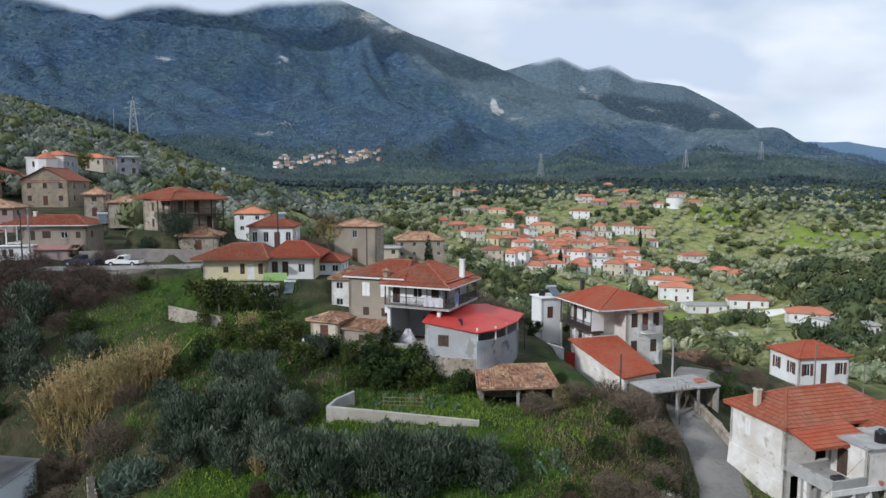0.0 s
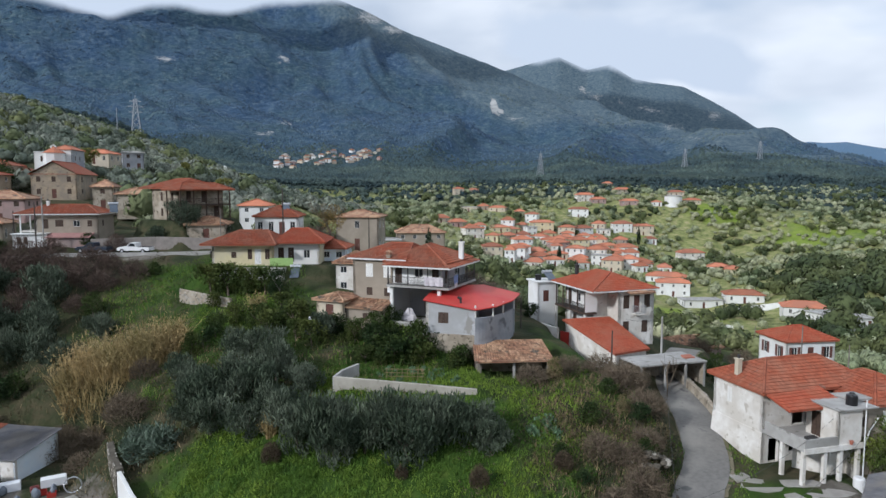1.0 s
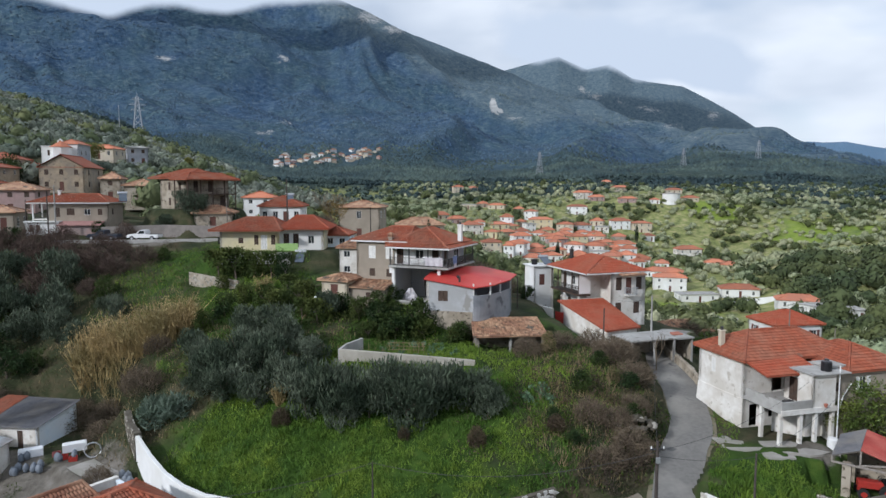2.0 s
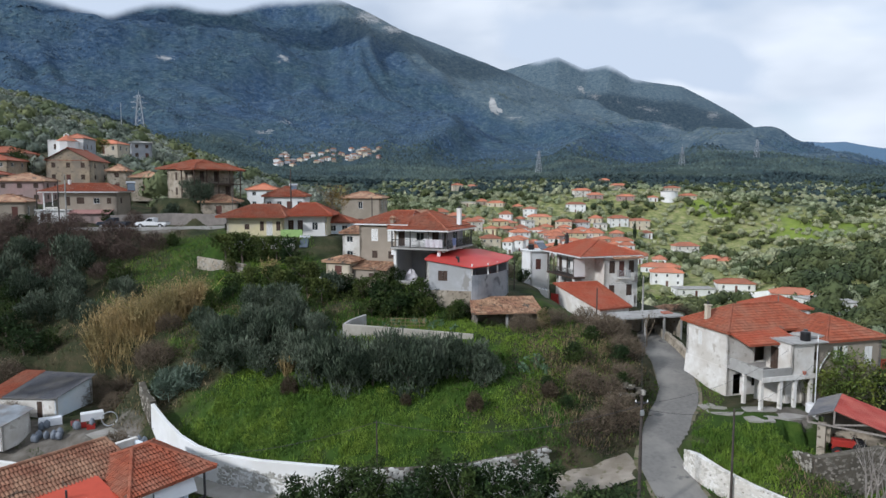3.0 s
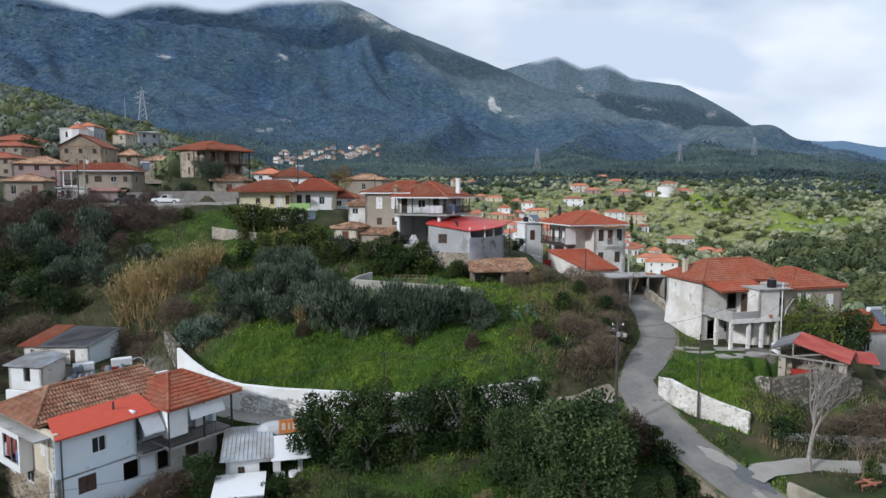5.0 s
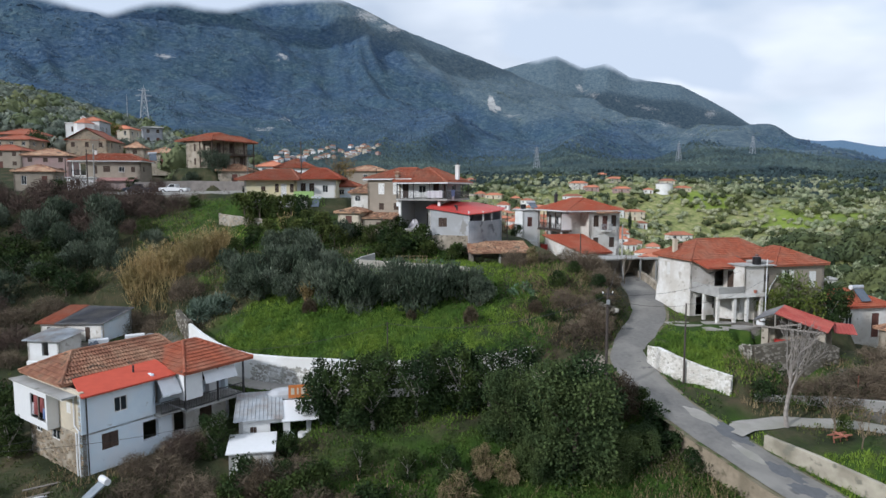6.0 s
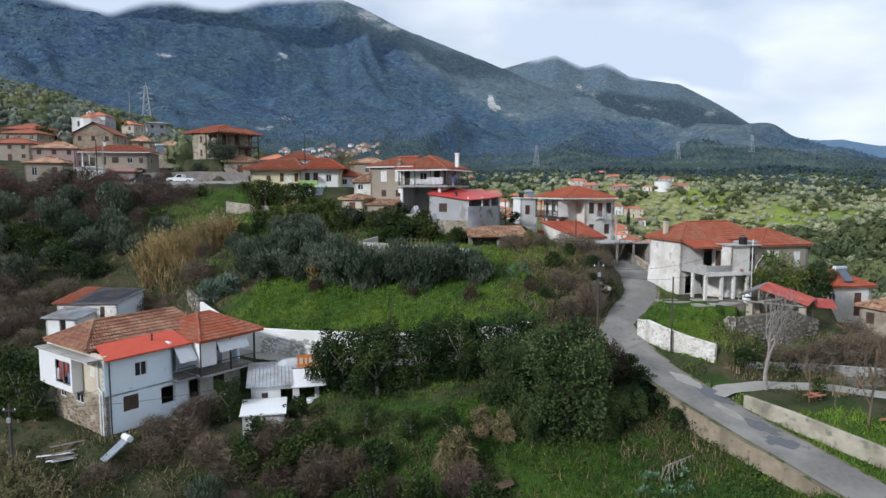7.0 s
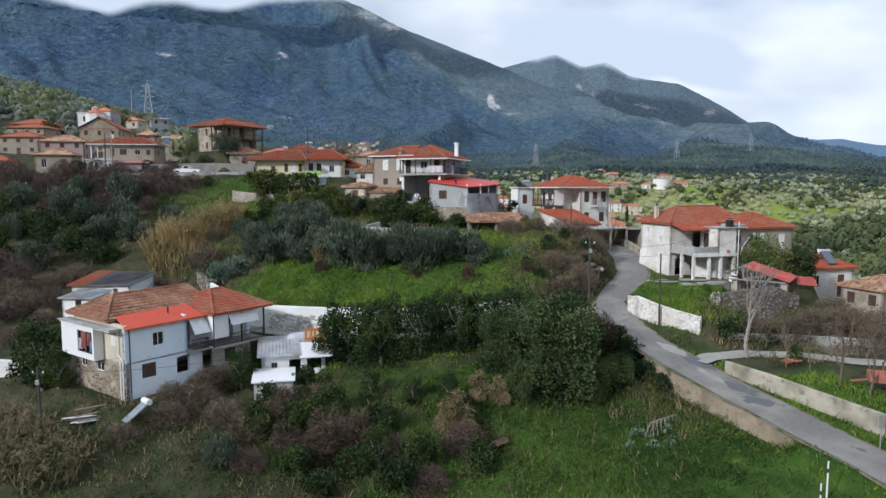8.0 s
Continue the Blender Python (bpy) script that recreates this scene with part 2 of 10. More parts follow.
WOODS_DARK = mat("distant_evergreen_crowns", (0.12, 0.145, 0.065), (0.085, 0.11, 0.055), 0.12, (0.17, 0.185, 0.08), 0.03, 0.85, island=0.3)
WOODS_DEEP = mat("deep_green_gully_crowns", (0.055, 0.075, 0.03), (0.038, 0.056, 0.025), 0.12, (0.095, 0.11, 0.04), 0.03, 0.85, island=0.35)
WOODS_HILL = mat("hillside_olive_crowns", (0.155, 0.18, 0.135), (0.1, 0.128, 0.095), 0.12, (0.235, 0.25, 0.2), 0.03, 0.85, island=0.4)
# Distance haze is put into the blue of these three wood colours.
WOODS_HAZE = mat("haze_blue_mountain_woods", (0.04, 0.072, 0.122), (0.027, 0.054, 0.098), 0.06, (0.07, 0.108, 0.14), 0.006, 0.9, island=0.4)
WOODS_FOOT = mat("hazy_foothill_woods", (0.038, 0.062, 0.064), (0.024, 0.043, 0.05), 0.06, (0.068, 0.096, 0.082), 0.012, 0.9, island=0.4)
# Paler copy for the upper flanks: sunlight is put into the colour.
FLANK_LIT = mat("sunlit_mountain_flank", (0.07, 0.105, 0.112), (0.05, 0.08, 0.092), 0.06, (0.11, 0.14, 0.13), 0.008, 0.9, island=0.4)
GLASS = glass_mat()


def ground_mat():
    """Grass, bare soil, wooded slopes and limestone, laid out by the cover painted on the plan."""
    m = bpy.data.materials.new("meadow_scrub_and_rock")
    m.use_nodes = True
    n, k = m.node_tree.nodes, m.node_tree.links
    p = n["Principled BSDF"]
    p.inputs["Roughness"].default_value = 0.95
    p.inputs["Specular IOR Level"].default_value = 0.15
    geo = n.new("ShaderNodeNewGeometry")
    att = n.new("ShaderNodeAttribute")
    att.attribute_name = "cover"
    sep = n.new("ShaderNodeSeparateColor")
    k.new(att.outputs["Color"], sep.inputs["Color"])

    def tex(s, d=8, rough=0.6):
        t = n.new("ShaderNodeTexNoise")
        t.inputs["Scale"].default_value, t.inputs["Detail"].default_value, t.inputs["Roughness"].default_value = s, d, rough
        k.new(geo.outputs["Position"], t.inputs["Vector"])
        return t.outputs["Fac"]

    def ramp(f, *stops):
        r = n.new("ShaderNodeValToRGB")
        e = r.color_ramp.elements
        while len(e) < len(stops):
            e.new(0.5)
        for x, (at, c) in zip(e, stops):
            x.position, x.color = at, (*c, 1)
        k.new(f, r.inputs["Fac"])
        return r.outputs["Color"]

    def mixed(f, x, y):
        q = n.new("ShaderNodeMix")
        q.data_type = "RGBA"
        k.new(f, q.inputs["Factor"])
        k.new(x, q.inputs["A"])
        k.new(y, q.inputs["B"])
        return q.outputs["Result"]

    def sharpen(f, g, lo, hi):
        a, r = n.new("ShaderNodeMath"), n.new("ShaderNodeMapRange")
        a.operation = "ADD"
        k.new(f, a.inputs[0])
        k.new(g, a.inputs[1])
        r.inputs["From Min"].default_value, r.inputs["From Max"].default_value = lo, hi
        k.new(a.outputs[0], r.inputs["Value"])
        return r.outputs["Result"]

    scrub = ramp(tex(0.35), (0.3, (0.02, 0.03, 0.013)), (0.5, (0.045, 0.05, 0.024)), (0.7, (0.095, 0.075, 0.046)))
    lush = ramp(tex(0.5), (0.3, (0.02, 0.042, 0.008)), (0.55, (0.042, 0.08, 0.012)), (0.72, (0.085, 0.12, 0.022)))
    # Mountain woods: distance haze is painted in as blue.
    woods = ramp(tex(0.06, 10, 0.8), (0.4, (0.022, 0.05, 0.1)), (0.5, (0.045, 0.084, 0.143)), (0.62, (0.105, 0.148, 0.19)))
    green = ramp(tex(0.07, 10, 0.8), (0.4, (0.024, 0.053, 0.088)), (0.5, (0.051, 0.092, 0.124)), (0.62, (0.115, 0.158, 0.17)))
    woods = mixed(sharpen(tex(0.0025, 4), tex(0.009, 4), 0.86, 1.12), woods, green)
    sunlit_at = n.new("ShaderNodeAttribute")
    sunlit_at.attribute_name = "scrub"
    foot_at = n.new("ShaderNodeAttribute")
    foot_at.attribute_name = "foot"
    # Nearer slopes stay greener; the painted haze blue takes over with distance.
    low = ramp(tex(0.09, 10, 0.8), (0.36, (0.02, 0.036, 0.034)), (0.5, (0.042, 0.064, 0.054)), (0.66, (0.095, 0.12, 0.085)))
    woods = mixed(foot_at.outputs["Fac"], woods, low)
    # Upper flanks: paler ramp paints sunlight above a cloud shadow, blued for haze.
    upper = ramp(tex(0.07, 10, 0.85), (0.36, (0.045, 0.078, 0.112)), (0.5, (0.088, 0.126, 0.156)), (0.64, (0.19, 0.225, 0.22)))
    woods = mixed(sunlit_at.outputs["Fac"], woods, upper)
    # Farthest ridge: one pale blue painted in for haze.
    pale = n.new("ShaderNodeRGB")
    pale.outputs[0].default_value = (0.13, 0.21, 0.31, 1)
    haze_mix = n.new("ShaderNodeMapRange")
    haze_mix.inputs["From Min"].default_value, haze_mix.inputs["From Max"].default_value = 1.1, 2.0
    k.new(sep.outputs["Green"], haze_mix.inputs["Value"])
    woods = mixed(haze_mix.outputs["Result"], woods, pale.outputs[0])
    rock = ramp(tex(0.03, 10, 0.7), (0.3, (0.17, 0.18, 0.18)), (0.6, (0.42, 0.42, 0.41)))
    soil = ramp(tex(0.8), (0.3, (0.085, 0.075, 0.06)), (0.55, (0.15, 0.135, 0.115)), (0.75, (0.22, 0.205, 0.18)))
    rock = mixed(sep.outputs["Green"], soil, rock)
    # Valley meadow is lightened; its sunlight is painted into this ramp.
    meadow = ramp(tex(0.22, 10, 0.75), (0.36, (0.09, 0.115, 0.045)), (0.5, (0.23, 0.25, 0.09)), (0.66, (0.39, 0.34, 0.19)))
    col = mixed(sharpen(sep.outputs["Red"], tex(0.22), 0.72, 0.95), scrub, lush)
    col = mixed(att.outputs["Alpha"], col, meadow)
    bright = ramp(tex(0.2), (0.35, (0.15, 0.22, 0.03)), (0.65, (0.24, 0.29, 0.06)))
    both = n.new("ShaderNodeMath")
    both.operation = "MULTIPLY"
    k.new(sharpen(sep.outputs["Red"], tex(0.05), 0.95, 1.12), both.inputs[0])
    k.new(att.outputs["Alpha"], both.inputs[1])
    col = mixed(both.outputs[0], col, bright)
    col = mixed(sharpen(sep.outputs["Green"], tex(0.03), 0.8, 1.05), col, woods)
    col = mixed(sharpen(sep.outputs["Blue"], tex(0.05, 12, 0.85), 0.97, 1.05), col, rock)
    k.new(col, p.inputs["Base Color"])
    far_bump, near_bump = n.new("ShaderNodeBump"), n.new("ShaderNodeBump")
    near_bump.inputs["Strength"].default_value, near_bump.inputs["Distance"].default_value = 0.8, 0.25
    k.new(tex(1.6, 8), near_bump.inputs["Height"])
    scaled = n.new("ShaderNodeMath")
    scaled.operation = "MULTIPLY"
    k.new(sep.outputs["Green"], scaled.inputs[0])
    scaled.inputs[1].default_value = 0.55
    k.new(scaled.outputs[0], far_bump.inputs["Strength"])
    far_bump.inputs["Distance"].default_value = 9.0
    k.new(tex(0.075, 10, 0.75), far_bump.inputs["Height"])
    k.new(near_bump.outputs["Normal"], far_bump.inputs["Normal"])
    k.new(far_bump.outputs["Normal"], p.inputs["Normal"])
    return m


GROUND = ground_mat()

# ---- the lie of the land ----
ROAD = [(35.5, -12.0, 7.0), (29.5, 1.0, 8.4), (27.0, 7.5, 9.2), (24.5, 13.0, 10.1), (21.7, 19.5, 11.0), (19.3, 25.0, 11.9), (17.4, 30.5, 12.8),
        (16.7, 37.0, 13.8), (19.3, 43.7, 14.9), (22.4, 48.8, 15.7), (23.9, 55.5, 16.8), (24.2, 62.0, 17.7), (27.0, 71.0, 18.3), (32.0, 80.0, 17.8)]
LANE = [(17.6, 37.2, 13.7), (12.0, 37.4, 13.1), (5.0, 35.6, 12.3), (-4.0, 34.6, 11.9), (-12.0, 36.2, 11.6), (-19.0, 39.0, 11.6), (-26.0, 45.0, 11.7), (-33.0, 50.0, 12.0)]
APRON = [(16.4, 39.3, 13.82), (14.9, 38.5, 13.8), (13.4, 37.5, 13.45), (10.6, 37.2, 13.0), (8.0, 36.6, 12.65)]
TRACK_LINE = [(20.6, 25.4, 11.9), (23.5, 27.0, 12.1), (27.0, 26.6, 12.2), (32.0, 25.4, 12.1), (38.0, 23.0, 12.0), (50.0, 18.0, 11.5)]
# foot of the wall below the road, top of the wall in its bend
OUTER = [(16.7, 28.0, 10.3), (17.8, 24.4, 9.9), (19.2, 20.8, 9.5), (20.6, 17.6, 9.2), (21.9, 14.8, 9.0), (22.7, 13.2, 9.1)]
BEND = [(18.3, 39.4, 15.5), (18.4, 37.6, 15.5), (18.8, 35.9, 15.5), (19.8, 34.1, 15.15), (21.3, 32.3, 14.75), (23.0, 30.8, 14.4)]
UPPER_ROAD = [(-22.0, 101.0, 29.2), (-34.0, 97.0, 28.9), (-46.0, 97.2, 28.6), (-56.0, 96.0, 28.6), (-75.0, 92.0, 28.0)]
# spot heights of the plan: x, y, z
NEAR = [(2, 17, 6), (-8, 18, 5), (-20, 18, 5.2), (-31, 17, 5), (11, 13, 7), (16, 17, 8.2), (-29, 23, 7.9), (-14, 31, 8.9), (0, 28, 10.2), (7, 27, 10), (14, 24, 9.4),
        (-17, 41.5, 13.9), (-8, 39, 14.1), (0, 38.6, 14.3), (8, 40.5, 14.9), (-15, 50, 17), (-4, 50, 17.6), (8, 50, 18.3), (14, 52, 19.4), (-24, 52, 15.8), (-34, 60, 16.8), (-30, 70, 21.3),
        (-46, 62, 14.0), (-45, 75, 20), (-58, 82, 23), (-68, 70, 16), (-48, 56, 11.8), (-13, 63, 21.5)]
HILL = [(-119, 165, 40), (-86, 122, 32.2), (-78, 104, 29), (-111, 205, 46.5), (-97, 200, 44.5), (-88, 100, 28.4), (-98, 128, 34), (-30, 80, 24.4), (-46, 92, 27.8), (-70, 101, 29.4), (-18, 84, 26), (-95, 150, 36.5), (-125, 195, 46), (-185, 394, 67), (-127, 380, 46), (-64, 330, 30), (-330, 480, 108), (-250, 430, 83),
        (-15, 115, 27), (-20, 190, 22), (-90, 480, 26), (-150, 90, 34), (-90, 40, 14), (-60, 220, 32), (-40, 150, 28), (8, 100, 20), (0, 140, 17), (-110, 560, 30), (-420, 300, 110)]
VALLEY = [(40, 60, 14), (42, 30, 12.4), (55, 45, 10), (36, 78, 14.5), (60, 100, 9.5), (30, 140, 8), (60, 165, 0), (20, 210, 8), (100, 240, -8), (30, 310, 3), (120, 340, -4), (175, 410, -4), (180, 505, 29),
          (100, 480, 19), (20, 430, 18), (-20, 620, 38), (240, 330, 6), (300, 450, 16), (350, 600, 30), (200, 680, 38), (110, 160, -4), (160, 230, 2), (90, 60, 4), (150, 120, 4), (280, 200, 12), (60, 0, 8), (0, -60, 2), (-70, -20, 1), (120, -40, 6)]
# house platforms: x, y, turn, x0, x1, y0, y1, level
PADS = {
    "blue": (-25.9, 25.35, 54, -1, 14, -1.5, 9, 8.6), "terrace": (26.3, 48.4, 15, -0.6, 14, -5.5, 7, 15.8), "brown": (-10.3, 70.3, -23, -1, 12, -1.5, 8.5, 23.6),
    "shed_white": (-1.8, 63.9, -14, 0, 5, -0.5, 8, 21.9), "stone": (21.5, 75.3, 18, -6.5, 5.5, -1, 12, 19.1), "annex": (21.5, 75.3, 18, -7.5, 1, -12, 0, 18.6), "open_shed": (3.5, 59.4, 5, -0.5, 8, -0.5, 4.5, 19.4),
    "barn": (29.1, 38.8, -38, -1, 7, -1, 6, 14.2), "yellow": (-32.0, 86.0, 2, -1, 16, -1, 9, 27.9), "far_right": (51.5, 92.0, 8, -1, 9, -1, 8, 11.6), "balcony": (-49.6, 107.6, -32, -1, 9, -1, 10, 33.4),
    "left_low": (-65.3, 100.4, 8, -1, 10, -1, 8, 29.6), "gable": (-97.0, 150.0, 10, -1, 11, -1, 15, 36.0), "grey_shed": (-47.0, 54.5, -8, -2, 13, -1, 9, 11.9), "garden": (-9.6, 55.6, -7, 0.4, 12.6, 0.5, 7, 20.3)}
RING = {1150: [(-47.8, 110), (-34.0, 119), (-22.6, 96), (-14.7, 66), (-4.6, 70), (0.8, 74), (8.6, 80), (20.2, 81), (25.9, 76), (34.1, 67), (46.5, 51)],
        1750: [(-47.6, 237), (-33.8, 252), (-22.5, 235), (-13.7, 221), (-4.1, 226), (4.2, 224), (10.5, 175), (19.7, 140), (26.0, 140), (29.9, 117), (34.1, 100), (46.4, 67)],
        2600: [(-49.3, 640), (-36.7, 735), (-28.1, 790), (-22.2, 815), (-15.7, 800), (-11.6, 772), (-8.8, 758), (-6.9, 728), (-3.1, 657), (0.8, 593), (3.7, 543), (5.6, 510), (10.5, 400), (15.2, 277), (18.8, 196), (21.9, 140), (34.2, 52)],
        4000: [(-45.3, 486), (0.8, 674), (5.9, 771), (8.5, 818), (9.9, 836), (10.9, 800), (12.3, 752), (14.2, 778), (16.0, 690), (17.4, 664), (20.0, 630), (22.2, 541), (23.9, 466), (25.9, 362), (27.9, 278), (29.9, 190), (34.1, 90)],
        4800: [(-45.6, 174), (24.0, 215), (29.1, 344), (31.6, 343), (34.0, 294), (46.3, 271)]}


def tps_kernel(d2):
    return d2 * np.log(np.maximum(d2, 1e-9)) * 0.5


def fit_land():
    pts = np.array([p for l in (ROAD, LANE, TRACK_LINE, UPPER_ROAD, NEAR, HILL, VALLEY) for p in l], float)
    pts[:, :2] /= 100.0
    n = len(pts)
    d2 = ((pts[:, None, :2] - pts[None, :, :2]) ** 2).sum(2)
    a = np.zeros((n + 3, n + 3))
    a[:n, :n] = tps_kernel(d2) + 0.002 * np.eye(n)
    a[:n, n], a[:n, n + 1:], a[n, :n], a[n + 1:, :n] = 1, pts[:, :2], 1, pts[:, :2].T
    return pts, np.linalg.solve(a, np.concatenate([pts[:, 2], np.zeros(3)]))


LAND_PTS, LAND_W = fit_land()


def wave(x, y, size, seed):
    """Cheap smooth relief: a few turned sine waves."""
    r = np.random.RandomState(seed)
    out = np.zeros_like(x)
    for i in range(7):
        a, ph, f = r.uniform(0, 6.28), r.uniform(0, 6.28), r.uniform(0.6, 1.9) * 6.28 / size
        out = out + np.sin((x * np.cos(a) + y * np.sin(a)) * f + ph + 0.9 * np.sin((x * np.sin(a) - y * np.cos(a)) * f * 0.6 + ph * 2))
    return out / 4.0


def relief(x, y, size, seed):
    """Lattice noise between -1 and 1."""
    grid = np.random.RandomState(seed).uniform(-1, 1, (64, 64))
    u, v = x / size, y / size
    i, j = np.floor(u).astype(int), np.floor(v).astype(int)
    fu, fv = u - i, v - j
    fu, fv = fu * fu * fu * (fu * (fu * 6 - 15) + 10), fv * fv * fv * (fv * (fv * 6 - 15) + 10)
    g = lambda a, b: grid[(i + a) % 64, (j + b) % 64]
    return (g(0, 0) * (1 - fu) + g(1, 0) * fu) * (1 - fv) + (g(0, 1) * (1 - fu) + g(1, 1) * fu) * fv


def spurs(x, y, az, r):
    """Spurs and gullies that run down the mountainsides, branching into smaller ones."""
    u, v = np.radians(az) * 2300 + 0.45 * r, r
    u = u + 170 * relief(x, y, 520, 71) + 60 * relief(x, y, 210, 72)
    big = 1 - 1.6 * np.sqrt(relief(u, v * 0.34, 430, 73) ** 2 + 0.012)
    mid = 1 - 1.6 * np.sqrt(relief(u + 90, v * 0.42, 190, 74) ** 2 + 0.02)
    small = relief(u, v * 0.6, 85, 75)
    return 78 * big + 26 * mid + 9 * small + 9 * relief(x, y, 60, 76) + 5 * relief(x, y, 28, 77)


def along(line, x, y):
    """Distance from a polyline of the plan, and its level at the nearest place."""
    best, lev = np.full(x.shape, 1e9), np.zeros_like(x)
    for (ax, ay, az), (bx, by, bz) in zip(line, line[1:]):
        dx, dy = bx - ax, by - ay
        s = np.clip(((x - ax) * dx + (y - ay) * dy) / (dx * dx + dy * dy), 0, 1)
        d = np.hypot(x - ax - s * dx, y - ay - s * dy)
        near = d < best
        best, lev = np.where(near, d, best), np.where(near, az + s * (bz - az), lev)
    return best, lev


def smooth(a, b, v):
    s = np.clip((v - a) / (b - a), 0, 1)
    return s * s * (3 - 2 * s)


def land(x, y):
    """Ground level of the plan."""
    x, y = np.asarray(x, float), np.asarray(y, float)
    shape = x.shape
    x, y = x.ravel(), y.ravel()
    z = np.zeros_like(x)
    n = len(LAND_PTS)
    for i in range(0, len(x), 40000):
        px, py = x[i:i + 40000] / 100, y[i:i + 40000] / 100
        d2 = (px[:, None] - LAND_PTS[None, :, 0]) ** 2 + (py[:, None] - LAND_PTS[None, :, 1]) ** 2
        z[i:i + 40000] = tps_kernel(d2) @ LAND_W[:n] + LAND_W[n] + px * LAND_W[n + 1] + py * LAND_W[n + 2]
    r = np.hypot(x, y)
    az = np.degrees(np.arctan2(x, y))
    rough = smooth(110, 260, r)
    z = z + 0.18 * wave(x, y, 6, 3) * (1 - rough) + rough * (1.1 * wave(x, y, 40, 4) + 0.4 * wave(x, y, 14, 8))
    cap = np.interp(az, [-34, -18, 0, 40], [160, 44, 40, 52])
    z = z + (np.minimum(z, cap) - z) * smooth(480, 720, r)
    # foothills and mountains
    levels = [np.clip(z, -20, 160)]
    radii = [720.0]
    for rr in (1150, 1750, 2600):
        levels.append(np.interp(az, *zip(*RING[rr])))
        radii.append(float(rr))
    levels.append(np.interp(az, *zip(*RING[2600])) * 0.5)
    radii.append(3300.0)
    for rr in (4000, 4800):
        levels.append(np.interp(az, *zip(*RING[rr])))
        radii.append(float(rr))
    far = levels[0].copy()
    for i in range(len(radii) - 1):
        s = (r - radii[i]) / (radii[i + 1] - radii[i])
        if i in (0, 1, 3):
            s = np.clip(s, 0, 1)
        else:
            s = smooth(0, 1, s) * 0.35 + np.clip(s, 0, 1) * 0.65
        base = levels[0] if i == 0 else levels[i]
        far = np.where(r > radii[i], base + (levels[i + 1] - base) * s, far)
    amp = smooth(760, 2000, r) * (1 - 0.75 * np.exp(-((r - 2600) / 150) ** 2)) * (1 - 0.75 * np.exp(-((r - 4000) / 200) ** 2))
    far = far + amp * (1 - 0.82 * smooth(2700, 3200, r)) * (spurs(x, y, az, r) - 22)
    z = np.where(r > 720, far, z)
    # platforms under the houses
    for px, py, turn, x0, x1, y0, y1, lev in PADS.values():
        c, s = math.cos(radians(turn)), math.sin(radians(turn))
        u, v = (x - px) * c + (y - py) * s, -(x - px) * s + (y - py) * c
        d = np.hypot(np.maximum(np.maximum(x0 - u, u - x1), 0), np.maximum(np.maximum(y0 - v, v - y1), 0))
        z = z + (lev - z) * (1 - smooth(0.2, 2.2, d))
    # the bank above the white wall, the road beds
    before = z.copy()
    for line, half, soft in ((APRON, 1.9, 1.0), (LANE, 1.4, 1.2), (UPPER_ROAD, 2.2, 2.0), (TRACK_LINE, 1.1, 1.2), (ROAD, 1.9, 1.6)):
        d, lev = along(line, x, y)
        z = z + (lev - 0.12 - z) * (1 - smooth(half, half + soft, d))
    d, foot = along(OUTER, x, y)
    edge = np.interp(y, [p[1] for p in reversed(OUTER)], [p[0] for p in reversed(OUTER)])
    field = (x < edge + 0.9) & (y > 12.6) & (y < 28.4)
    fade = smooth(28.4, 26.8, y) * smooth(12.6, 14.0, y)
    z = np.where(field, z + (np.minimum(before, foot + 0.02 * d) - z) * fade * (1 - smooth(3.5, 6.5, d)), z)
    # level lawn held up by the white wall of the bend
    edge = np.interp(y, [p[1] for p in reversed(BEND)] + [43.7, 46.0], [p[0] for p in reversed(BEND)] + [21.4, 23.2])
    lawn = 14.3 + (y - 30.8) * 0.112
    inner = smooth(0.25, 0.9, x - edge) * smooth(1.0, 0.0, x - 26.8 - 4.6 * smooth(40.8, 42.2, y)) * smooth(30.2, 30.9, y) * smooth(46.6, 45.0, y)
    z = z + (np.maximum(z, lawn) - z) * inner
    d, top = along(BEND, x, y)
    z = z + (np.maximum(z, top - 0.25) - z) * inner * (1 - smooth(0.4, 3.2, d)) * smooth(39.8, 38.6, y)
    return z.reshape(shape)


def ground_at(x, y):
    return float(land(np.array([x]), np.array([y]))[0])


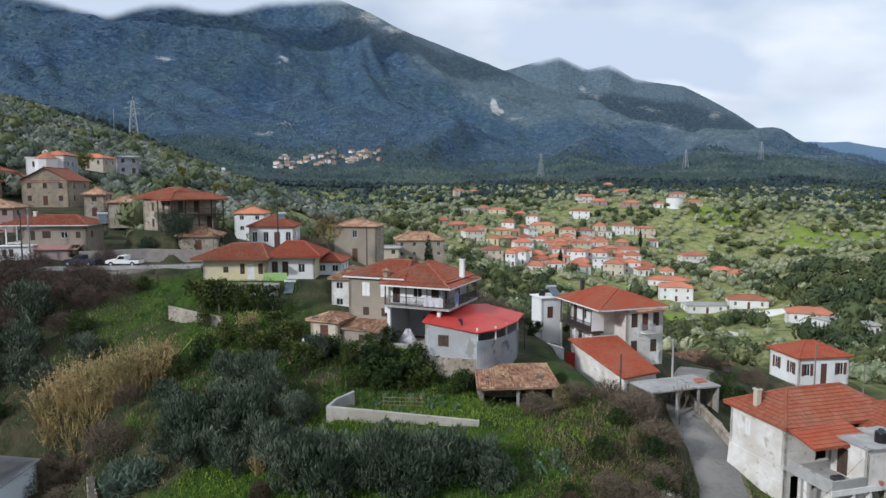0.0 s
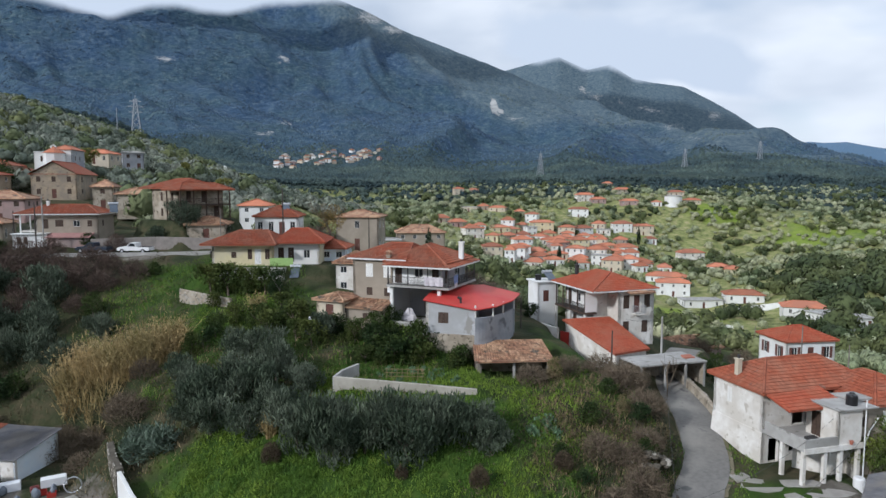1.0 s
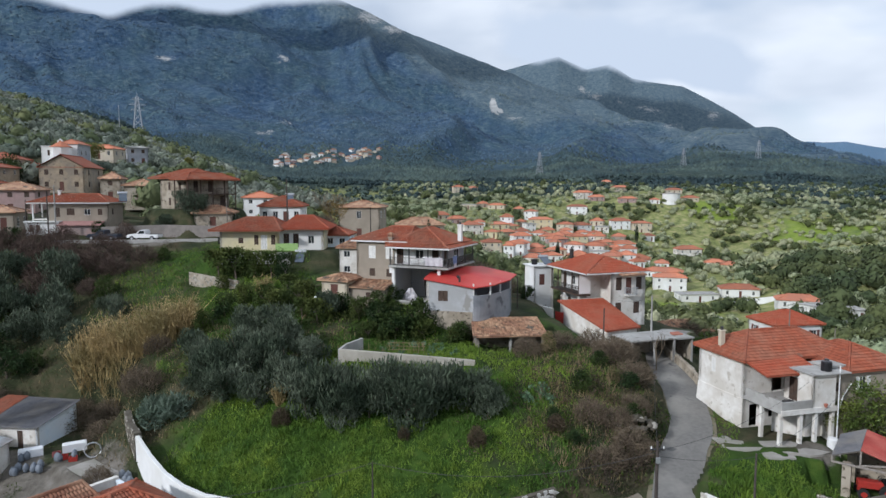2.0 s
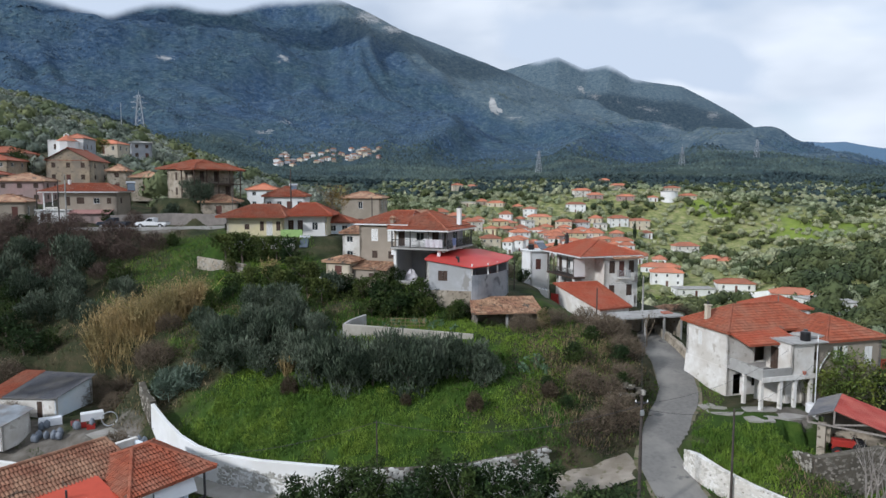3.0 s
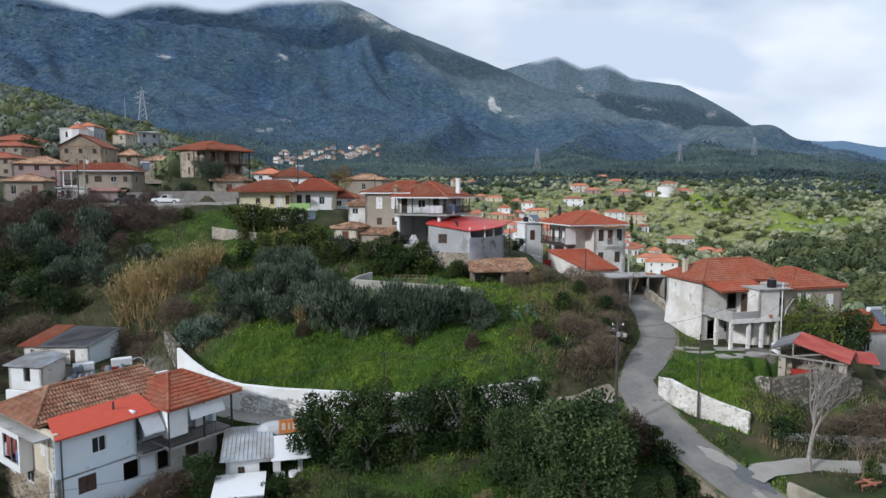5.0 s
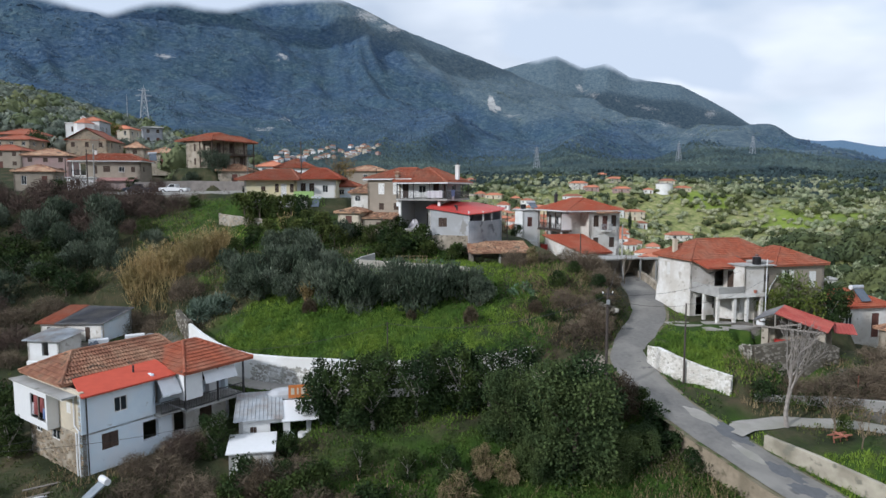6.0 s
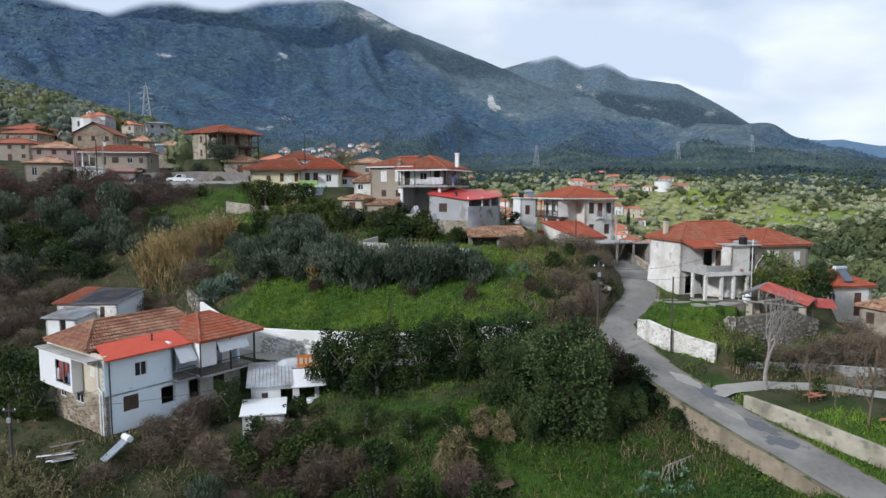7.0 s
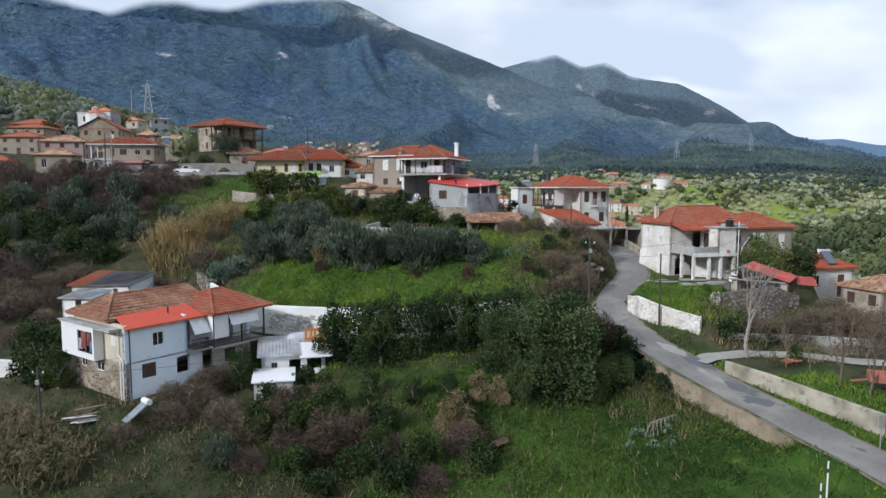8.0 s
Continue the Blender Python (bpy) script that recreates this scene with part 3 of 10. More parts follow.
# ---- building helpers ----
class Geo:
    """Gathers faces of one mesh."""

    def __init__(self):
        self.v, self.f = [], []

    def face(self, *pts):
        i = len(self.v)
        self.v += [tuple(p) for p in pts]
        self.f.append(tuple(range(i, i + len(pts))))
        return self

    def hexa(self, p):
        i = len(self.v)
        self.v += [tuple(q) for q in p]
        self.f += [tuple(i + j for j in q) for q in ((0, 3, 2, 1), (4, 5, 6, 7), (0, 1, 5, 4), (1, 2, 6, 5), (2, 3, 7, 6), (3, 0, 4, 7))]
        return self

    def box(self, x0, y0, z0, x1, y1, z1, cut=0.0):
        c = cut
        if not c:
            return self.hexa([(x0, y0, z0), (x1, y0, z0), (x1, y1, z0), (x0, y1, z0), (x0, y0, z1), (x1, y0, z1), (x1, y1, z1), (x0, y1, z1)])
        ring = lambda d, z: [(x0 + d, y0 + d, z), (x1 - d, y0 + d, z), (x1 - d, y1 - d, z), (x0 + d, y1 - d, z)]
        return self.loft([ring(0, z0), ring(0, z1 - c), ring(c, z1)])

    def loft(self, rings, closed=True, caps=True):
        i, n = len(self.v), len(rings[0])
        for r in rings:
            self.v += [tuple(p) for p in r]
        for a in range(len(rings) - 1):
            for b in range(n if closed else n - 1):
                c = (b + 1) % n
                self.f.append((i + a * n + b, i + a * n + c, i + (a + 1) * n + c, i + (a + 1) * n + b))
        if caps:
            self.f.append(tuple(i + b for b in reversed(range(n))))
            self.f.append(tuple(i + (len(rings) - 1) * n + b for b in range(n)))
        return self

    def prism(self, poly, z0, z1):
        return self.loft([[(x, y, z0) for x, y in poly], [(x, y, z1) for x, y in poly]])

    def tube(self, pts, radii, n=6):
        pts = [Vector(p) for p in pts]
        if not hasattr(radii, "__len__"):
            radii = [radii] * len(pts)
        rings = []
        for j, p in enumerate(pts):
            d = (pts[min(j + 1, len(pts) - 1)] - pts[max(j - 1, 0)]).normalized()
            a = d.cross(Vector((0, 0, 1)) if abs(d.z) < 0.95 else Vector((1, 0, 0))).normalized()
            b = d.cross(a)
            rings.append([p + radii[j] * (a * math.cos(6.2832 * i / n) + b * math.sin(6.2832 * i / n)) for i in range(n)])
        return self.loft([list(reversed(r)) for r in rings])

    def beam(self, p, q, w, h):
        p, q = Vector(p), Vector(q)
        d = (q - p).normalized()
        a = d.cross(Vector((0, 0, 1)) if abs(d.z) < 0.95 else Vector((1, 0, 0))).normalized() * (w / 2)
        b = a.cross(d).normalized() * (h / 2)
        return self.hexa([p - a - b, p + a - b, p + a + b, p - a + b, q - a - b, q + a - b, q + a + b, q - a + b])

    def mesh(self, name, material, smooth_faces=False):
        me = bpy.data.meshes.new(name)
        me.from_pydata(self.v, [], self.f)
        bm = bmesh.new()
        bm.from_mesh(me)
        if len(bm.faces) < 4000:
            bmesh.ops.recalc_face_normals(bm, faces=bm.faces)
        bm.to_mesh(me)
        bm.free()
        me.materials.append(material)
        if smooth_faces:
            me.polygons.foreach_set("use_smooth", [True] * len(me.polygons))
        return me


def put(name, geo, material, parent=None, label="", at=None, smooth_faces=False):
    ob = new(name, geo.mesh(name, material, smooth_faces) if isinstance(geo, Geo) else geo)
    if parent:
        ob.parent = parent
    if at is not None:
        ob.matrix_basis = at
    if label:
        ob["label"] = label
    return ob


def thing(name, x, y, z, turn, label, category, group="", kind=""):
    ob = new(name)
    ob.empty_display_size = 0.3
    ob.matrix_basis = pose(x, y, z, 0, 0, turn)
    return tagged(ob, label, category, group, kind)


def raw(name, verts, faces, material, smooth_faces=False):
    """One large mesh from arrays."""
    me = bpy.data.meshes.new(name)
    faces = np.asarray(faces, np.int32)
    k = faces.shape[1]
    me.vertices.add(len(verts))
    me.vertices.foreach_set("co", np.asarray(verts, np.float32).ravel())
    me.loops.add(faces.size)
    me.loops.foreach_set("vertex_index", faces.ravel())
    me.polygons.add(len(faces))
    me.polygons.foreach_set("loop_start", np.arange(0, faces.size, k, dtype=np.int32))
    me.polygons.foreach_set("loop_total", np.full(len(faces), k, np.int32))
    me.update(calc_edges=True)
    me.materials.append(material)
    if smooth_faces:
        me.polygons.foreach_set("use_smooth", [True] * len(faces))
    return me


# ---- ground: one sheet out to the mountains ----
# limestone outcrops of the mountainside: bearing, slope above the village, their half sizes, amount
OUTCROPS = [(-6.2, 0.256, 1.6, 0.016, 0.57), (-4.2, 0.238, 1.2, 0.012, 0.57), (4.4, 0.127, 0.22, 0.009, 1.0), (4.9, 0.118, 0.35, 0.005, 0.8), (6.2, 0.108, 0.9, 0.005, 0.55), (-22.8, 0.181, 1.0, 0.009, 0.52), (-13.5, 0.19, 0.7, 0.01, 0.57), (-15.2, 0.083, 1.5, 0.007, 0.52), (-13.4, 0.098, 1.0, 0.007, 0.53),
            (-6.0, 0.188, 0.8, 0.006, 0.48), (-20.5, 0.145, 2.0, 0.02, 0.40), (11.9, 0.147, 0.7, 0.006, 0.57), (13.2, 0.135, 0.9, 0.006, 0.57), (15.2, 0.128, 1.6, 0.009, 0.50), (17.6, 0.115, 1.8, 0.01, 0.52), (16.0, 0.098, 1.2, 0.008, 0.48), (19.2, 0.09, 1.3, 0.008, 0.50), (22.4, 0.104, 0.7, 0.01, 0.57), (21.0, 0.072, 1.2, 0.006, 0.48), (13.0, 0.103, 0.7, 0.006, 0.47), (9.8, 0.17, 1.2, 0.01, 0.43)]


def outcrop(az, slope):
    out = np.zeros_like(az)
    for a, e, wa, we, amount in OUTCROPS:
        out = np.maximum(out, amount * np.exp(-((az - a) / (1.7 * wa)) ** 2 - ((slope - e) / (1.4 * we)) ** 2))
    return out


def sunlit_flank(az, slope, x, y):
    """Upper flanks that are painted paler, as if sunlit above a cloud's shadow."""
    line = np.interp(az, [-40, -14, -9, -5, -2.1, 0.8, 4.2, 8.6, 13.4, 18, 22, 30], [0.4, 0.3, 0.225, 0.2, 0.178, 0.146, 0.122, 0.086, 0.074, 0.066, 0.06, 0.05])
    return smooth(-0.012, 0.02, slope - line + 0.022 * relief(x, y, 190, 81) + 0.012 * relief(x, y, 70, 82))


def build_ground():
    cx, cy = 0.0, -30.0
    ang = np.radians(np.concatenate([np.linspace(-180, -42, 40, endpoint=False), np.linspace(-42, 42, 400, endpoint=False), np.linspace(42, 180, 40)]))
    rad = np.concatenate([np.linspace(1, 38, 12, endpoint=False), 38 * (4900 / 38.0) ** np.linspace(0, 1, 390)])
    a, r = np.meshgrid(ang, rad)
    x, y = cx + r * np.sin(a), cy + r * np.cos(a)
    z = land(x, y)
    m, n = x.shape
    idx = np.arange(m * n).reshape(m, n)
    f = np.stack([idx[:-1, :-1].ravel(), idx[:-1, 1:].ravel(), idx[1:, 1:].ravel(), idx[1:, :-1].ravel()], 1)
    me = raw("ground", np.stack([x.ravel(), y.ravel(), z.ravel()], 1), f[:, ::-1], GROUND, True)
    x, y, z = x.ravel(), y.ravel(), z.ravel()
    rr = np.hypot(x, y)
    lush = np.zeros_like(x)
    for px, py, ra, amount in ((-4, 46, 13, 0.7), (-14, 47, 10, 0.8), (10, 46, 7, 0.2), (-2, 60, 10, 0.6), (-22, 72, 14, 0.4), (-32, 85, 14, 0.45), (27, 38, 8, 0.6), (8, 18, 14, 0.72), (18, 12, 9, 0.7), (-4, 24, 10, 0.45),
                               (26, 15, 8, 0.5), (87, 229, 22, 0.75), (208, 483, 32, 0.85), (254, 424, 46, 0.85), (140, 437, 16, 0.6), (62, 120, 24, 0.5), (78, 188, 20, 0.6), (182, 337, 22, 0.45), (-26, 62, 9, 0.3), (14, 66, 6, 0.4)):
        lush = np.maximum(lush, amount * np.exp(-(((x - px) / ra) ** 2 + ((y - py) / ra) ** 2) * 0.8))
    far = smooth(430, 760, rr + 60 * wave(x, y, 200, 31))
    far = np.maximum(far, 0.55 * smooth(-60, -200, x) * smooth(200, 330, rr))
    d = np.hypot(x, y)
    # Values above 1 mark the farthest ridge for its pale haze colour.
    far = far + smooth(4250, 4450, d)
    az = np.degrees(np.arctan2(x, y))
    rock = np.zeros_like(x)
    slope = (z - 40) / np.maximum(d, 1)
    rock = np.maximum(outcrop(az, slope), 0.36 * smooth(1300, 2100, d)) * smooth(800, 1100, d)
    for px, py, ra in ((-33, 47.5, 6), (-25, 43, 4), (-40, 49, 5), (-46, 96, 5), (30, 43.6, 2.2), (33, 30, 5), (38, 30, 6)):
        rock = np.maximum(rock, 0.85 * np.exp(-(((x - px) / ra) ** 2 + ((y - py) / ra) ** 2)))
    att = me.color_attributes.new("cover", "FLOAT_COLOR", "POINT")
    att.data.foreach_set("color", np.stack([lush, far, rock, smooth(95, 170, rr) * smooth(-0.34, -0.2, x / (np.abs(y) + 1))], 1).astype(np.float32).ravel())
    # Falls off with distance, where painted haze blue replaces the green woods.
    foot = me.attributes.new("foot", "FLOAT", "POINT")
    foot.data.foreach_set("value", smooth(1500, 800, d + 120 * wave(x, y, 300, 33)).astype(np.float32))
    # Mask of the upper flanks that are painted as sunlit.
    thin = me.attributes.new("scrub", "FLOAT", "POINT")
    thin.data.foreach_set("value", (sunlit_flank(az, slope, x, y) * smooth(900, 1300, d)).astype(np.float32))
    return tagged(new("ground", me), "grassy village hillside below wooded cloudy mountains", "ground", kind="structure")


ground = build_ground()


def ribbon(line, left, right, lift, step=0.8, wobble=0.0):
    """A strip along a line of the plan, smoothed, as arrays."""
    p = np.array(line, float)
    s = np.concatenate([[0], np.cumsum(np.hypot(*np.diff(p[:, :2], axis=0).T))])
    t = np.arange(0, s[-1], step)
    q = np.stack([np.interp(t, s, p[:, i]) for i in range(3)], 1)
    ker = np.ones(7) / 7
    for i in range(3):
        q[3:-3, i] = np.convolve(q[:, i], ker, "valid")
    d = np.gradient(q[:, :2], axis=0)
    d /= np.linalg.norm(d, axis=1)[:, None]
    nrm = np.stack([d[:, 1], -d[:, 0]], 1)
    w = wobble * wave(t * 1.0, t * 0.3, 5, 2)
    cols = np.linspace(-left, right, 6)
    v = np.concatenate([np.column_stack([q[:, :2] + nrm * (c + (w if abs(i - 2.5) > 2 else 0 * w))[:, None], q[:, 2] + lift - 0.03 * (abs(c) / max(left, right)) ** 2]) for i, c in enumerate(cols)])
    m = len(t)
    f = np.array([(i * m + j, i * m + j + 1, (i + 1) * m + j + 1, (i + 1) * m + j) for i in range(5) for j in range(m - 1)])
    return v, f[:, ::-1]


tagged(new("verge", raw("verge", *ribbon(ROAD, 2.3, 2.0, -0.06, wobble=0.25), VERGE, True)), "trampled soil and grass verge along the road", "verge", kind="structure")
tagged(new("road", raw("road", *ribbon(ROAD, 1.95, 1.65, 0.0, wobble=0.1), ASPHALT, True)), "narrow worn grey asphalt village road", "road", kind="structure")
tagged(new("road_lane", raw("road_lane", *ribbon(LANE, 1.2, 1.2, -0.02, wobble=0.15), TRACK, True)), "pale concrete lane below the whitewashed wall", "lane", kind="structure")
tagged(new("road_apron", raw("road_apron", *ribbon(APRON, 1.75, 1.9, 0.012, 0.35, wobble=0.45), DIRT, True)), "pale dusty dirt apron where the lane meets the road", "pavement", kind="structure")
tagged(new("road_track", raw("road_track", *ribbon(TRACK_LINE, 1.05, 1.05, -0.01, wobble=0.32), TRACK, True)), "pale dirt track branching off the road", "track", kind="structure")
tagged(new("road_upper", raw("road_upper", *ribbon(UPPER_ROAD, 1.9, 1.9, 0.0, wobble=0.1), ASPHALT, True)), "grey village road on the upper terrace", "road", kind="structure")


# ---- walls, roofs, windows ----
def wall_geo(p0, p1, z0, z1, th, holes=(), top=None):
    """A wall from p0 to p1 (plan of its thing), its outer face on the right of the way; holes: (along, along, z, z); top: height at the far end where it slopes."""
    g = Geo()
    p0, p1 = Vector((*p0, 0)), Vector((*p1, 0))
    length = (p1 - p0).length
    d = (p1 - p0) / length
    inn = Vector((-d.y, d.x, 0)) * th
    us = sorted({0, length, *[h[0] for h in holes], *[h[1] for h in holes]})
    zs = sorted({z0, z1, *[h[2] for h in holes], *[h[3] for h in holes]})
    slope = ((top if top is not None else z1) - z1) / length

    def pt(u, z, deep):
        zz = z + slope * u if z == z1 else z
        return p0 + d * u + inn * deep + Vector((0, 0, zz))

    def solid(i, j):
        if not (0 <= i < len(us) - 1 and 0 <= j < len(zs) - 1):
            return False
        u, z = (us[i] + us[i + 1]) / 2, (zs[j] + zs[j + 1]) / 2
        return not any(h[0] < u < h[1] and h[2] < z < h[3] for h in holes)

    for i in range(len(us) - 1):
        for j in range(len(zs) - 1):
            if not solid(i, j):
                continue
            a, b, c, e = us[i], us[i + 1], zs[j], zs[j + 1]
            g.face(pt(a, c, 0), pt(b, c, 0), pt(b, e, 0), pt(a, e, 0))
            g.face(pt(b, c, 1), pt(a, c, 1), pt(a, e, 1), pt(b, e, 1))
            if not solid(i - 1, j):
                g.face(pt(a, c, 1), pt(a, c, 0), pt(a, e, 0), pt(a, e, 1))
            if not solid(i + 1, j):
                g.face(pt(b, c, 0), pt(b, c, 1), pt(b, e, 1), pt(b, e, 0))
            if not solid(i, j - 1):
                g.face(pt(a, c, 1), pt(b, c, 1), pt(b, c, 0), pt(a, c, 0))
            if not solid(i, j + 1):
                g.face(pt(a, e, 0), pt(b, e, 0), pt(b, e, 1), pt(a, e, 1))
    return g


KEPT = {}


def shared(key, make):
    if key not in KEPT:
        KEPT[key] = make()
    return KEPT[key]


def window_part(parent, at, w, h, style="pane", shutter=None, frame_mat=None, name="window"):
    """A window in a hole: its frame, with the pane and the shutters under it. at: pose of the hole's lower middle, its y pointing inwards."""
    fm = frame_mat or SHUTTER_WHITE
    w, h = round(w, 2), round(h, 2)

    def frame_mesh():
        g = Geo()
        for x in (-w / 2, w / 2 - 0.06):
            g.box(x, 0.05, 0, x + 0.06, 0.12, h)
        g.box(-w / 2, 0.05, h - 0.06, w / 2, 0.12, h).box(-w / 2, 0.03, 0, w / 2, 0.13, 0.06).box(-0.025, 0.055, 0.06, 0.025, 0.115, h - 0.06)
        return g.mesh("window_frame", fm)

    def pane_mesh():
        return Geo().box(-w / 2 + 0.05, 0.08, 0.05, w / 2 - 0.05, 0.095, h - 0.05).mesh("pane", GLASS)

    def shutter_mesh():
        g = Geo()
        sw = w / 2 if style != "closed" else w / 2 - 0.01
        g.box(0, -0.05, 0, 0.06, 0, h).box(sw - 0.06, -0.05, 0, sw, 0, h).box(0.06, -0.05, 0, sw - 0.06, 0, 0.08).box(0.06, -0.05, h - 0.08, sw - 0.06, 0, h)
        n = max(4, int(h / 0.12))
        for i in range(n):
            z = 0.08 + (h - 0.16) * i / n
            g.hexa([(0.06, -0.045, z), (sw - 0.06, -0.045, z), (sw - 0.06, -0.01, z + 0.03), (0.06, -0.01, z + 0.03), (0.06, -0.045, z + 0.02), (sw - 0.06, -0.045, z + 0.02), (sw - 0.06, -0.01, z + 0.1), (0.06, -0.01, z + 0.1)])
        return g.mesh("shutter", shutter)

    ob = put(name, shared(("frame", w, h, fm.name), frame_mesh), fm, parent, at=at)
    put("pane", shared(("pane", w, h), pane_mesh), GLASS, ob)
    if shutter:
        me = shared(("shutter", w, h, style, shutter.name), shutter_mesh)
        xs = (-w, w / 2) if style == "open" else (-w / 2, 0.01)
        for x in xs:
            put("shutter", me, shutter, ob, at=pose(x, -0.01 if style == "open" else 0.045, 0))
    return ob


def side(parent, p0, p1, z0, z1, material, openings=(), th=0.3, name="wall", label="", top=None):
    """A wall with its windows and doors. openings: (along, sill, width, height, kind)."""
    holes = [(o[0] - o[2] / 2, o[0] + o[2] / 2, o[1], o[1] + o[3]) for o in openings]
    w = put(name, wall_geo(p0, p1, z0, z1, th, holes, top), material, parent, label)
    ang = math.degrees(math.atan2(p1[1] - p0[1], p1[0] - p0[0]))
    d = (Vector(p1) - Vector(p0)).normalized()
    for o in openings:
        at = pose(p0[0] + d.x * o[0], p0[1] + d.y * o[0], o[1], 0, 0, ang)
        kind = o[4] if len(o) > 4 else "pane"
        if kind == "hole":
            continue
        if kind == "door":
            g = Geo().box(-o[2] / 2, 0.06, 0, o[2] / 2, 0.11, o[3])
            for x in (-o[2] / 4, o[2] / 4):
                for z in (0.15, o[3] * 0.55):
                    g.box(x - o[2] * 0.17, 0.04, z, x + o[2] * 0.17, 0.06, z + o[3] * 0.33)
            dr = put("door", g, WOOD_RED, parent, at=at)
            put("handle", Geo().tube([(o[2] * 0.35, 0.0, o[3] * 0.5), (o[2] * 0.35, 0.05, o[3] * 0.5)], 0.03), METAL, dr)
        else:
            style = {"pane": None, "open": WOOD_RED, "closed": WOOD_RED, "white": SHUTTER_WHITE, "whiteopen": SHUTTER_WHITE, "dark": WOOD_DARK}[kind]
            window_part(parent, at, o[2], o[3], "open" if kind in ("open", "whiteopen") else "closed", style)
    return w


def tiles(g, o, u, w, length, slope, li, ri, tw=0.23, cl=0.38):
    """Courses of half-round tiles on a slope; li, ri: by how much the slope narrows at its top on either end."""
    o, u, w = Vector(o), Vector(u).normalized(), Vector(w).normalized()
    nrm = u.cross(w).normalized()
    k = 0
    while k * cl < slope - 0.05:
        v0, v1 = k * cl, min(k * cl + cl + 0.06, slope)
        vm = min(v0 + cl * 0.6, slope) / slope
        a, b = li * vm, length - ri * vm
        n = int((b - a) / tw)
        start = a + ((b - a) - n * tw) / 2
        for j in range(n):
            x = start + j * tw
            jit = random.uniform(-0.015, 0.02)
            lo = [o + u * (x + tw * s) + w * (v0 + jit) + nrm * (0.05 + hgt) for s, hgt in ((0.0, 0.0), (0.28, 0.075), (0.68, 0.075), (0.96, 0.0))]
            hi = [o + u * (x + tw * s) + w * v1 + nrm * (0.01 + hgt * 0.8) for s, hgt in ((0.04, 0.0), (0.3, 0.065), (0.66, 0.065), (0.92, 0.0))]
            i = len(g.v)
            g.v += [tuple(p) for p in lo + hi]
            g.f += [(i, i + 1, i + 5, i + 4), (i + 1, i + 2, i + 6, i + 5), (i + 2, i + 3, i + 7, i + 6), (i, i + 3, i + 2, i + 1)]
        k += 1


def roof(parent, x0, x1, y0, y1, z, rise, axis="x", ha=None, hb=None, material=None, tiled=True, name="roof", label="", fascia=None, at=None):
    """A hipped roof (ha, hb: how far the ridge's ends stand in; 0: a gable) as a deck with courses of tiles, ridge tiles and an eaves board."""
    material = material or TILE
    sw = axis == "y"
    if sw:
        x0, x1, y0, y1 = y0, y1, x0, x1

    def tf(p):
        return (p[1], p[0], p[2]) if sw else p

    half = (y1 - y0) / 2
    ha = half if ha is None else ha
    hb = half if hb is None else hb
    ym = (y0 + y1) / 2
    r0, r1 = (x0 + ha, ym, z + rise), (x1 - hb, ym, z + rise)
    c = [(x0, y0, z), (x1, y0, z), (x1, y1, z), (x0, y1, z)]
    t = 0.14
    low = lambda p: (p[0], p[1], p[2] - t)
    g = Geo()
    slabs = [[c[0], c[1], r1, r0], [c[2], c[3], r0, r1]] + ([[c[3], c[0], r0]] if ha > 0.05 else []) + ([[c[1], c[2], r1]] if hb > 0.05 else [])
    for s in slabs:
        g.face(*[tf(p) for p in s])
        g.face(*[tf(low(p)) for p in reversed(s)])
    for a, b in zip(c, c[1:] + c[:1]):
        g.face(tf(a), tf(low(a)), tf(low(b)), tf(b))
    deck = put(name, g, material if not (tiled and fascia) else fascia, parent, label, at)
    if tiled:
        tg = Geo()
        s_len = math.hypot(half, rise)
        jobs = [(c[0], (1, 0, 0), (0, half, rise), x1 - x0, s_len, ha, hb), (c[2], (-1, 0, 0), (0, -half, rise), x1 - x0, s_len, hb, ha)]
        if ha > 0.05:
            jobs.append((c[3], (0, -1, 0), (ha, 0, rise), y1 - y0, math.hypot(ha, rise), half, half))
        if hb > 0.05:
            jobs.append((c[1], (0, 1, 0), (-hb, 0, rise), y1 - y0, math.hypot(hb, rise), half, half))
        for o, u, w, ln, sl, li, ri in jobs:
            if sw:
                tiles(tg, Vector(tf(o)) + Vector(tf(u)) * ln, -Vector(tf(u)), tf(w), ln, sl, ri, li)
            else:
                tiles(tg, o, u, w, ln, sl, li, ri)
        tagged(put("roof_tiles", tg, material, deck), kind="stuff")
    cap = Geo()
    up = Vector((0, 0, 0.06))
    lines = [(r0, r1)] + ([(c[0], r0), (c[3], r0)] if ha > 0.05 else []) + ([(c[1], r1), (c[2], r1)] if hb > 0.05 else [])
    for a, b in lines:
        a, b = Vector(tf(a)) + up, Vector(tf(b)) + up
        n = max(1, int((b - a).length / (0.45 if tiled else 2.4)))
        for i in range(n):
            cap.tube([a.lerp(b, i / n), a.lerp(b, (i + 1.08) / n)], [0.12, 0.1], 6 if tiled else 4)
    put("ridge_tiles", cap, material, deck)
    return deck


